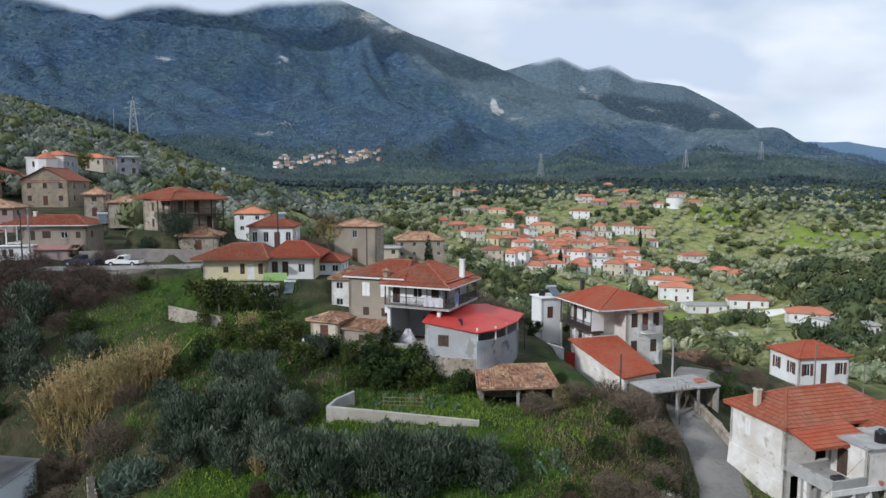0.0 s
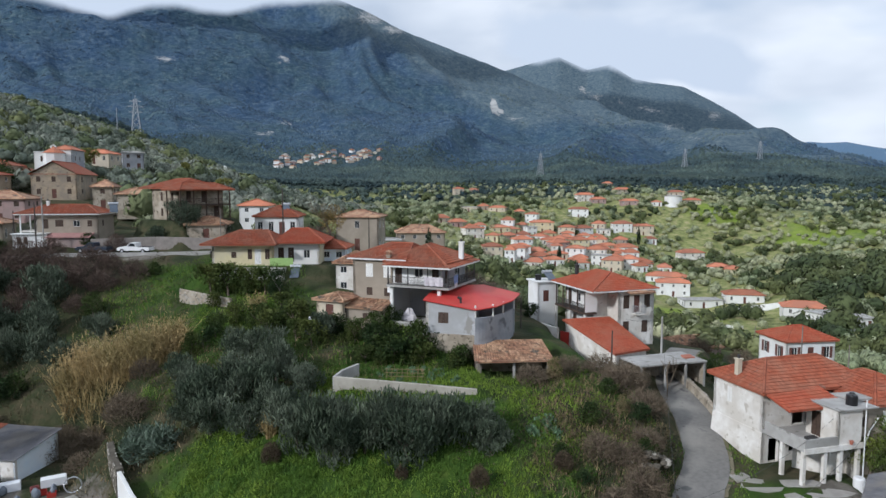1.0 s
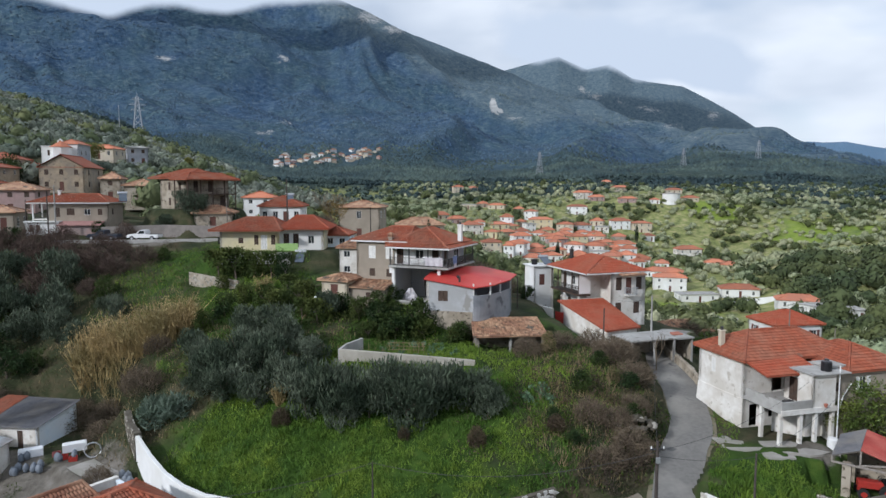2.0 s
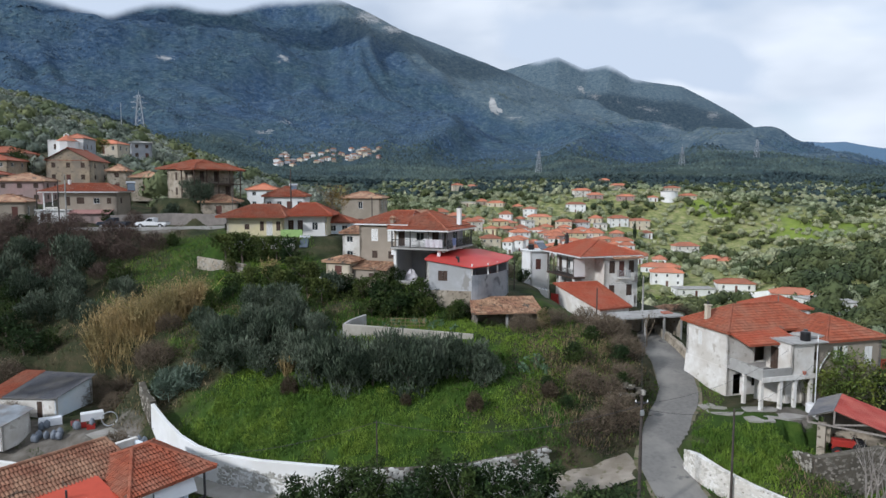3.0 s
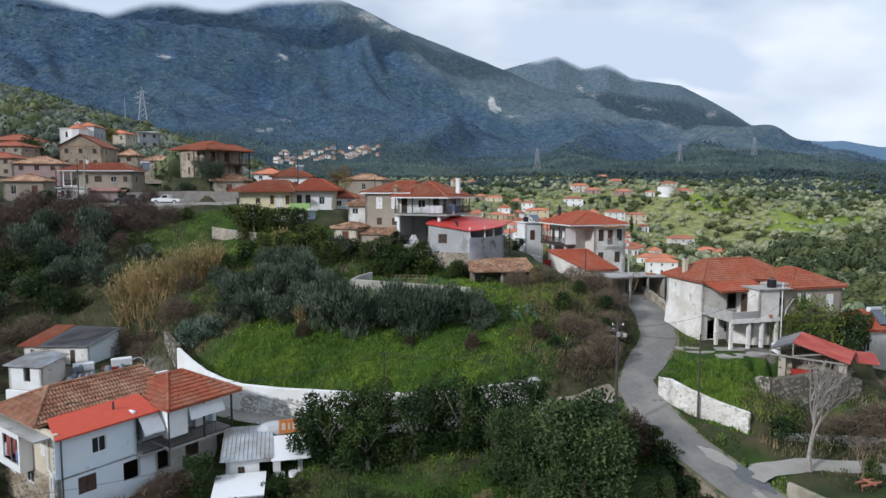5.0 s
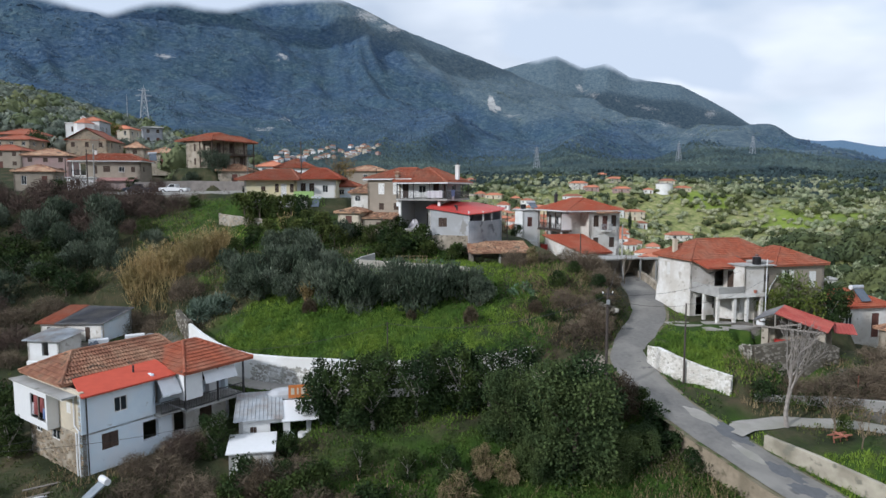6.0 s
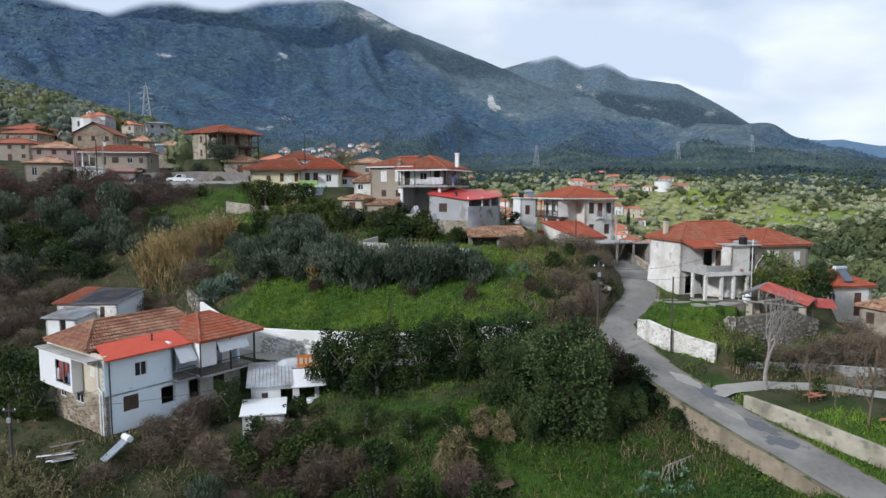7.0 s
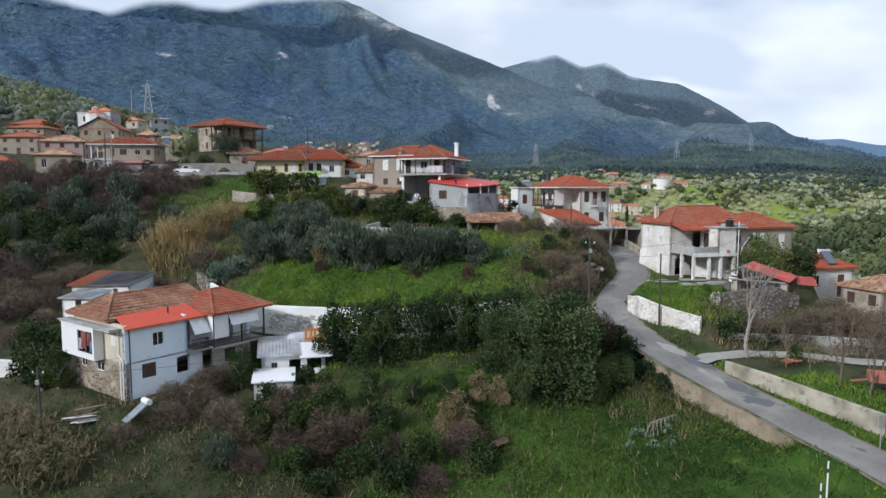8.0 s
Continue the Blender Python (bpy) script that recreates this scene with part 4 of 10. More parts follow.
def tiles_quad(g, p, tw=0.24, cl=0.4):
    """Courses of tiles on a four-sided slope: eave left, eave right, top right, top left."""
    nrm = (p[1] - p[0]).cross(p[3] - p[0]).normalized()
    rows = max(1, int((p[3] - p[0]).length / cl))
    for k in range(rows):
        v0, v1 = k / rows, min(1.0, (k + 1.15) / rows)
        cols = max(1, int((p[0].lerp(p[3], v0) - p[1].lerp(p[2], v0)).length / tw))
        for j in range(cols):
            def at(s, v):
                return p[0].lerp(p[3], v).lerp(p[1].lerp(p[2], v), (j + s) / cols)
            jit = random.uniform(-0.012, 0.016)
            lo = [at(s, v0) + nrm * (0.05 + hgt + jit) for s, hgt in ((0.0, 0.0), (0.28, 0.07), (0.68, 0.07), (0.96, 0.0))]
            hi = [at(s, v1) + nrm * (0.01 + hgt) for s, hgt in ((0.04, 0.0), (0.3, 0.06), (0.66, 0.06), (0.92, 0.0))]
            i = len(g.v)
            g.v += [tuple(q) for q in lo + hi]
            g.f += [(i, i + 1, i + 5, i + 4), (i + 1, i + 2, i + 6, i + 5), (i + 2, i + 3, i + 7, i + 6), (i, i + 3, i + 2, i + 1)]


def lean_roof(parent, poly, material, th=0.1, tiled=False, name="roof", label="", waves=False):
    """A single slope: poly is eave left, eave right, top right, top left."""
    p = [Vector(q) for q in poly]
    g = Geo()
    dn = Vector((0, 0, -th))
    g.hexa([q + dn for q in p] + p)
    ob = put(name, g, material, parent, label)
    u, w = p[1] - p[0], p[3] - p[0]
    if tiled:
        tg = Geo()
        tiles_quad(tg, p)
        tagged(put("roof_tiles", tg, material, ob), kind="stuff")
    if waves:
        tg = Geo()
        n = int(u.length / 0.3)
        nrm = u.cross(w).normalized()
        for i in range(n):
            a = p[0] + u * (i / n)
            b = p[3] + (p[2] - p[3]) * (i / n)
            tg.tube([a + nrm * 0.01, b + nrm * 0.01], 0.045, 5)
        put("ribs", tg, material, ob)
    return ob


def gable(parent, x, ya, yb, z, rise, material, th=0.3, axis="x"):
    tri = [(ya, z), (yb, z), ((ya + yb) / 2, z + rise)]
    g = Geo()
    if axis == "x":
        g.loft([[(x, a, b) for a, b in tri], [(x + th, a, b) for a, b in tri]])
    else:
        g.loft([[(a, x, b) for a, b in tri], [(a, x + th, b) for a, b in tri]])
    return put("gable_wall", g, material, parent)


def chimney(parent, x, y, z0, z1, w=0.5, material=None):
    g = Geo().box(x - w / 2, y - w / 2, z0, x + w / 2, y + w / 2, z1 - 0.12).box(x - w / 2 - 0.07, y - w / 2 - 0.07, z1 - 0.12, x + w / 2 + 0.07, y + w / 2 + 0.07, z1, 0.03)
    ob = put("chimney", g, material or WHITE_CLEAN, parent)
    put("chimney_pot", Geo().tube([(x, y, z1 - 0.02), (x, y, z1 + 0.3)], [0.14, 0.11], 8), METAL_DARK, ob)
    return ob


def railing(parent, pts, h, material, step=0.16, label="", bars=True):
    """Posts, rails and bars along a line."""
    ob = None
    g = Geo()
    pts = [Vector(p) for p in pts]
    for a, b in zip(pts, pts[1:]):
        g.beam(a + Vector((0, 0, h)), b + Vector((0, 0, h)), 0.06, 0.05).beam(a + Vector((0, 0, 0.1)), b + Vector((0, 0, 0.1)), 0.04, 0.04)
        n = max(2, int((b - a).length / (step if bars else 1.4)))
        for i in range(n + 1):
            p = a.lerp(b, i / n)
            g.beam(p, p + Vector((0, 0, h)), 0.025 if bars else 0.05, 0.025 if bars else 0.05)
    return put("railing", g, material, parent, label)


def simple_house(name, x, y, z, turn, w, d, h, rise, wall_m, roof_m, label, group="", wins=3, axis=None, storeys=2, tiled=False, style="pane", over=0.4, hip=None, side_wins=2):
    """A plain house: four walls with windows, a hipped or gabled roof."""
    ob = thing(name, x, y, z, turn, label, "house", group)
    axis = axis or ("x" if w >= d else "y")

    def row(length, count, first):
        out = []
        for s in range(storeys):
            sill = h * s / storeys + h / storeys * 0.36
            for i in range(count):
                u = length * (i + 0.5) / count
                if s == 0 and first and i == count // 2:
                    out.append((u, 0.05, min(1.0, length * 0.3), h / storeys * 0.76, "door"))
                else:
                    out.append((u, sill, min(0.9, length / count * 0.5), h / storeys * 0.42, style))
        return out

    side(ob, (0, 0), (w, 0), -1.5, h, wall_m, row(w, wins, True))
    side(ob, (w, 0), (w, d), -1.5, h, wall_m, row(d, side_wins, False))
    side(ob, (w, d), (0, d), -1.5, h, wall_m)
    side(ob, (0, d), (0, 0), -1.5, h, wall_m, row(d, side_wins, False))
    roof(ob, -over, w + over, -over, d + over, h, rise, axis, hip, hip, roof_m, tiled)
    if hip == 0:
        if axis == "x":
            gable(ob, 0, 0, d, h - 0.05, rise * d / (d + 2 * over), wall_m)
            gable(ob, w - 0.3, 0, d, h - 0.05, rise * d / (d + 2 * over), wall_m)
        else:
            gable(ob, 0, 0, w, h - 0.05, rise * w / (w + 2 * over), wall_m, axis="y")
            gable(ob, d - 0.3, 0, w, h - 0.05, rise * w / (w + 2 * over), wall_m, axis="y")
    return ob


# ---- houses near the camera ----
def laundry(parent, p, q, drop, material, name="laundry"):
    """A cloth hung between two points, with folds."""
    p, q = Vector(p), Vector(q)
    n = 9
    rows = []
    side_way = (q - p).cross(Vector((0, 0, 1))).normalized()
    for k in range(4):
        rows.append([p.lerp(q, i / n) + Vector((0, 0, -drop * k / 3)) + side_way * 0.05 * math.sin(i * 1.9 + k * 0.4) * (0.4 + k * 0.3) for i in range(n + 1)])
    g = Geo()
    for a, b in zip(rows, rows[1:]):
        for i in range(n):
            g.face(a[i], a[i + 1], b[i + 1], b[i])
            g.face(*[v + side_way * 0.015 for v in (b[i], b[i + 1], a[i + 1], a[i])])
    return put(name, g, material, parent)


def awning(parent, x0, x1, y, z, out, drop, name="awning"):
    prof = [(y, z), (y - out * 0.5, z - drop * 0.42), (y - out, z - drop * 0.9), (y - out - 0.03, z - drop), (y - out, z - drop), (y - out + 0.03, z - drop * 0.92), (y - out * 0.5, z - drop * 0.44), (y, z - 0.03)]
    g = Geo().loft([[(x0 + (x1 - x0) * q, a, b - 0.02 * math.sin(q * 9)) for a, b in prof] for q in (0, 0.25, 0.5, 0.75, 1.0)])
    ob = put(name, g, CANVAS, parent, "white canvas awning")
    for x in (x0 + 0.1, x1 - 0.1):
        put("awning_arm", Geo().tube([(x, y, z - drop * 1.2), (x, y - out, z - drop)], 0.02, 5), METAL, ob)
    return ob


MORTAR = mat("patchy_lime_mortar", (0.42, 0.37, 0.3), (0.3, 0.26, 0.2), 2.5, (0.22, 0.18, 0.13), 0.8, 0.95, 0.03, 6)
STONE_WARM = mat("brown_field_stones", (0.3, 0.24, 0.17), (0.2, 0.16, 0.11), 3, rough=0.95, bump=0.02, bscale=6, each=0.35)


def blue_house():
    h = thing("house", -25.9, 25.35, 8.6, 54, "pale blue two-storey house with old tiled roof and white awnings", "house")
    h.scale = (1.06, 1.27, 1.0)
    # lower storey
    # Front walls take the bluer wash, which also paints their sky-lit shade.
    side(h, (0, 0), (6.6, 0), -1.2, 3.1, BLUE_WHITE, [(1.9, 1.55, 1.15, 1.2, "dark"), (4.9, 1.2, 1.2, 1.5, "hole")], name="lower_wall")
    side(h, (0, 6.6), (0, 0), -1.2, 3.1, MORTAR, [(1.2, 1.9, 0.8, 0.75, "pane"), (3.4, 1.9, 1.0, 0.75, "pane")], name="lower_wall", label="rubble stone lower wall")
    side(h, (6.6, 0.9), (12.4, 0.9), -0.6, 3.0, WHITE, [(1.3, 0.6, 1.0, 1.9, "hole"), (3.6, 0.9, 1.1, 1.2, "dark")], name="lower_wall")
    side(h, (12.4, 0.9), (12.4, 6.6), -0.6, 6.1, BLUE_WHITE, [(2.0, 4.2, 0.8, 1.0, "pane")], name="end_wall")
    side(h, (12.4, 6.6), (0, 6.6), -0.6, 6.3, WHITE, name="back_wall")
    # upper storey
    side(h, (0.0, -0.03), (5.3, -0.03), 3.1, 6.0, BLUE_WHITE, [(2.75, 4.1, 0.95, 1.15, "pane")], name="upper_wall")
    side(h, (5.3, -0.03), (5.3, 1.4), 3.1, 6.3, BLUE_WHITE, name="upper_wall", th=0.2)
    side(h, (0.0, 6.6), (0.0, 0.0), 3.1, 6.2, CREAM, [(5.2, 4.4, 0.5, 0.8, "white")], name="upper_wall", label="cream rendered upper wall with peeling patch")
    side(h, (5.3, 1.4), (12.4, 1.4), 3.1, 6.2, BLUE_WHITE, [(0.9, 3.2, 0.9, 2.1, "hole"), (3.4, 3.2, 1.0, 2.1, "dark"), (5.6, 4.1, 1.0, 1.1, "pane")], name="upper_wall")
    put("floor_slab", Geo().box(0.05, 0.0, 2.95, 6.9, 6.5, 3.12).box(5.2, -0.55, 2.95, 6.95, 1.5, 3.1).box(6.95, -1.0, 2.95, 12.4, 1.5, 3.12), CONCRETE, h)
    put("drain_pipe", Geo().tube([(0.35, -0.1, 0.0), (0.35, -0.1, 6.0)], 0.045, 6), METAL_DARK, h)
    put("drain_pipe", Geo().tube([(-0.1, 0.15, -0.3), (-0.1, 0.15, 3.4), (-0.1, 0.6, 3.7), (-0.1, 0.6, 5.8)], 0.05, 6), PAINT_WHITE, h)
    put("drain_pipe", Geo().tube([(-0.1, 0.45, -0.3), (-0.1, 0.45, 3.2)], 0.05, 6), PAINT_WHITE, h)
    # glazed porch of the wing
    put("porch_panel", Geo().box(6.95, -1.0, 3.9, 8.5, -0.93, 5.95).box(6.95, -0.93, 3.9, 7.05, 0.9, 5.95).box(6.95, -1.0, 3.12, 7.02, 0.9, 3.22), PAINT_WHITE, h, "white wind panel of the porch")
    for x, z in ((6.96, 3.1), (9.8, 3.1), (12.2, -0.2)):
        put("corner_post", Geo().box(x, -1.02, z, x + 0.11, -0.91, 6.08), METAL_DARK, h)
    railing(h, [(7.1, -0.95, 3.12), (12.25, -0.95, 3.12)], 0.95, METAL_DARK, 0.14, "dark iron balcony railing")
    railing(h, [(5.4, -0.5, 3.1), (6.9, -0.5, 3.1)], 0.95, METAL_DARK, 0.14)
    awning(h, 5.35, 6.85, -0.1, 5.95, 0.75, 1.35)
    awning(h, 8.55, 11.4, -0.95, 5.95, 0.35, 1.0)
    put("porch_cupboard", Geo().box(10.6, 0.9, 3.12, 11.4, 1.35, 4.4, 0.03), PAINT_WHITE, h)
    # box room on the left end
    b = put("box_room", Geo().box(-0.8, 4.75, 3.12, -0.7, 7.0, 5.75), PAINT_WHITE, h, "white box room jutting out of the end wall")
    for q in ((-0.8, 2.6, 3.0, -0.02, 7.0, 3.12), (-0.8, 2.6, 3.12, -0.7, 2.8, 5.75), (-0.8, 2.8, 5.35, -0.7, 4.75, 5.75), (-0.8, 2.8, 3.12, -0.7, 4.75, 3.5), (-0.7, 2.6, 3.12, -0.02, 2.7, 5.75), (-0.7, 6.9, 3.12, -0.02, 7.0, 5.75)):
        put("panel", Geo().box(*q), PAINT_WHITE, b)
    put("room_back", Geo().box(-0.06, 2.7, 3.12, -0.02, 6.9, 5.75), WOOD_DARK, b)
    put("ceiling_slab", Geo().box(-0.85, 0.5, 5.75, 0.0, 7.1, 5.9), PAINT_WHITE, b)
    put("box_roof", Geo().box(-1.0, 0.3, 5.9, 0.05, 7.2, 5.98), CONCRETE, b)
    put("mullion", Geo().box(-0.79, 3.7, 3.5, -0.71, 3.76, 5.35), WOOD_GREY, b)
    laundry(b, (-0.72, 3.85, 5.3), (-0.72, 4.35, 5.3), 1.5, CLOTH_RED)
    laundry(b, (-0.66, 3.25, 5.2), (-0.66, 3.65, 5.2), 1.1, CLOTH_RED)
    laundry(b, (-0.68, 4.4, 4.6), (-0.68, 4.7, 4.6), 0.9, CLOTH_PALE)
    laundry(b, (-0.72, 2.85, 4.5), (-0.72, 3.2, 4.5), 0.8, CLOTH_BLUE)
    # roofs
    roof(h, -0.35, 9.4, 1.6, 7.1, 6.45, 1.55, "x", 2.3, 0.6, TILE_BROWN, label="old tiled hip roof with pale courses")
    lean_roof(h, [(-0.1, -0.4, 6.0), (6.8, -0.4, 6.05), (6.8, 2.0, 6.78), (0.6, 2.0, 6.72)], mat("orange_red_roof_paint", (0.55, 0.09, 0.05), (0.5, 0.08, 0.045), 2, rough=0.75), 0.12, name="painted_roof", label="flat orange-red painted roof strip")
    put("flue", Geo().tube([(4.4, 1.0, 6.3), (4.4, 1.0, 7.0)], 0.07, 8), METAL_DARK, h)
    roof(h, 6.75, 12.95, -1.35, 5.2, 6.2, 1.55, "x", 2.4, 2.6, TILE, label="newer red tiled hip roof of the wing")
    srng = random.Random(61)
    for i in range(230):
        y, z, s = srng.uniform(0.1, 6.5), srng.uniform(-1.0, 2.9), srng.uniform(0.1, 0.24)
        if z > 1.75 and (abs(y - 5.4) < 0.55 or abs(y - 3.2) < 0.7):
            continue
        put("stone", shared(("house_stone", i % 8), lambda: Geo().loft([[(0.03, 0.2 * k * math.cos(q) * srng.uniform(0.8, 1.15), 0.13 * k * math.sin(q) * srng.uniform(0.8, 1.15)) if j == 0 else (-0.035 * j, 0.2 * k * math.cos(q) * srng.uniform(0.8, 1.1), 0.13 * k * math.sin(q) * srng.uniform(0.8, 1.1)) for q in [-p * 1.0472 for p in range(6)]] for j, k in enumerate((1.05, 0.95, 0.6))]).mesh("stone", STONE_WARM)), STONE_WARM, h, at=pose(0, y, z, srng.uniform(-12, 12), 0, 0))
    return h


def terrace_house():
    h = thing("house", 26.3, 48.4, 15.8, 15, "weathered white two-storey house with tiled roof and open terrace", "house")
    side(h, (0, 6.1), (0, 0), -1.5, 6.0, WHITE, [(2.1, 4.0, 0.55, 1.35, "white")], name="wall", label="stained white end wall")
    side(h, (0, 0), (5.2, 0), -1.5, 6.0, WHITE, [(1.2, 0.05, 1.0, 2.0, "hole"), (3.2, 0.7, 0.9, 1.2, "hole"), (3.6, 3.05, 1.3, 2.1, "hole")], name="front_wall")
    side(h, (10.5, 0), (10.5, 6.1), -1.5, 6.0, GREY_WALL)
    side(h, (10.5, 6.1), (0, 6.1), -1.5, 6.0, WHITE)
    # lower bulge of the end wall
    put("buttress", Geo().loft([[(-0.3, 6.2, -1.6), (0.02, 6.2, -1.6), (0.02, 0.0, -1.6), (-0.06, 0.0, -1.6)], [(-0.14, 6.15, 1.0), (0.02, 6.15, 1.0), (0.02, 0.02, 1.0), (-0.05, 0.02, 1.0)], [(-0.04, 6.1, 2.6), (0.02, 6.1, 2.6), (0.02, 0.03, 2.6), (-0.03, 0.03, 2.6)]]), WHITE, h, "flaking battered foot of the wall")
    # terrace
    t = put("terrace_slab", Geo().box(-0.05, -4.5, 2.72, 5.4, -0.02, 3.0), CONCRETE, h, "stained concrete terrace slab")
    put("parapet", Geo().box(-0.05, -4.5, 3.0, 0.1, -0.35, 3.75, 0.02), CONCRETE, t)
    put("parapet", Geo().box(0.1, -4.5, 3.0, 3.0, -4.35, 3.7, 0.02), CONCRETE, t)
    put("slab_edge", Geo().box(-0.12, -4.58, 2.6, 5.45, -4.5, 3.02), WHITE, t)
    for x, y in ((0.05, -4.3), (2.0, -4.3), (3.5, -4.3), (5.2, -4.3), (0.05, -2.2)):
        put("column", Geo().box(x - 0.14, y - 0.14, -1.5, x + 0.14, y + 0.14, 2.72), WHITE, h)
    side(h, (3.6, -3.2), (5.3, -3.2), -1.5, 2.72, WHITE, name="lower_wall", th=0.2)
    side(h, (2.0, -1.2), (3.6, -3.0), -1.5, 2.72, WHITE, name="lower_wall", th=0.2)
    # wash room on the terrace
    side(h, (3.0, -4.45), (5.3, -4.45), 3.0, 5.7, WHITE, name="wash_room_wall", th=0.2)
    side(h, (3.0, -1.4), (3.0, -4.45), 3.0, 5.7, WHITE, [(1.0, 3.05, 0.9, 2.0, "dark")], name="wash_room_wall", th=0.2)
    put("wash_room_roof", Geo().box(2.8, -4.7, 5.7, 6.6, -0.9, 5.8), CONCRETE, h)
    put("plinth", Geo().box(5.5, -3.4, 5.86, 7.4, -1.6, 6.05), CONCRETE, h)
    tank = put("water_tank", Geo().tube([(5.0, -3.7, 5.8), (5.0, -3.7, 6.5), (5.0, -3.7, 6.6)], [0.42, 0.42, 0.36], 16), PLASTIC_BLACK, h, "black plastic roof water tank")
    put("lid", Geo().tube([(5.0, -3.7, 6.7), (5.0, -3.7, 6.8)], [0.2, 0.17], 10), PLASTIC_BLACK, tank)
    put("pipe", Geo().tube([(5.55, -4.55, -0.5), (5.55, -4.55, 6.4)], 0.05, 6), PAINT_WHITE, h)
    put("pipe", Geo().tube([(7.4, -4.0, 4.6), (6.6, -4.0, 3.6), (6.2, -4.0, 2.4)], 0.05, 6), PAINT_WHITE, h)
    # right wing
    side(h, (5.3, -3.9), (13.4, -3.9), -1.5, 5.6, BROWN_WALL, [(0.7, 4.0, 0.75, 0.75, "dark"), (3.4, 3.8, 0.75, 1.3, "whiteopen"), (6.6, 3.2, 0.85, 1.7, "white"), (5.0, 0.6, 0.9, 1.1, "pane")], name="wing_wall", label="bare grey-brown rendered wing wall")
    side(h, (5.3, 0.0), (5.3, -3.9), -1.5, 5.6, WHITE, name="wing_wall")
    side(h, (13.4, -3.9), (13.4, 2.6), -1.5, 5.6, GREY_WALL, name="wing_wall")
    side(h, (13.4, 2.6), (10.4, 2.6), -1.5, 5.6, GREY_WALL, name="wing_wall")
    lean_roof(h, [(-0.2, -3.0, 5.45), (5.4, -3.0, 5.45), (5.4, 0.1, 6.25), (-0.1, 0.1, 6.1)], TILE_NEW, 0.1, True, name="canopy", label="tiled canopy over the terrace")
    put("strut", Geo().beam((3.3, -2.8, 3.6), (3.0, -2.8, 5.4), 0.07, 0.07).beam((2.0, -0.4, 4.6), (3.0, -2.8, 5.35), 0.05, 0.05), WOOD_GREY, h)
    roof(h, -0.4, 11.2, -0.45, 6.6, 6.05, 1.85, "x", 3.2, 3.0, TILE, label="red tiled hip roof")
    roof(h, 6.8, 13.8, -4.2, 3.2, 5.65, 1.55, "y", 3.2, 3.0, TILE, label="red tiled wing roof")
    chimney(h, 0.45, 3.6, 6.0, 8.0, 0.42, CREAM)
    # clutter under and on the terrace
    put("terrace_clutter", Geo().box(1.2, -3.9, 3.0, 1.9, -3.4, 3.45, 0.05).box(1.5, -3.2, 3.0, 2.4, -2.8, 3.3, 0.05), METAL_DARK, h)
    put("pot", Geo().tube([(4.2, -4.62, 3.0), (4.2, -4.62, 3.25), (4.2, -4.62, 3.3)], [0.1, 0.16, 0.17], 10), RUST, h)
    return h


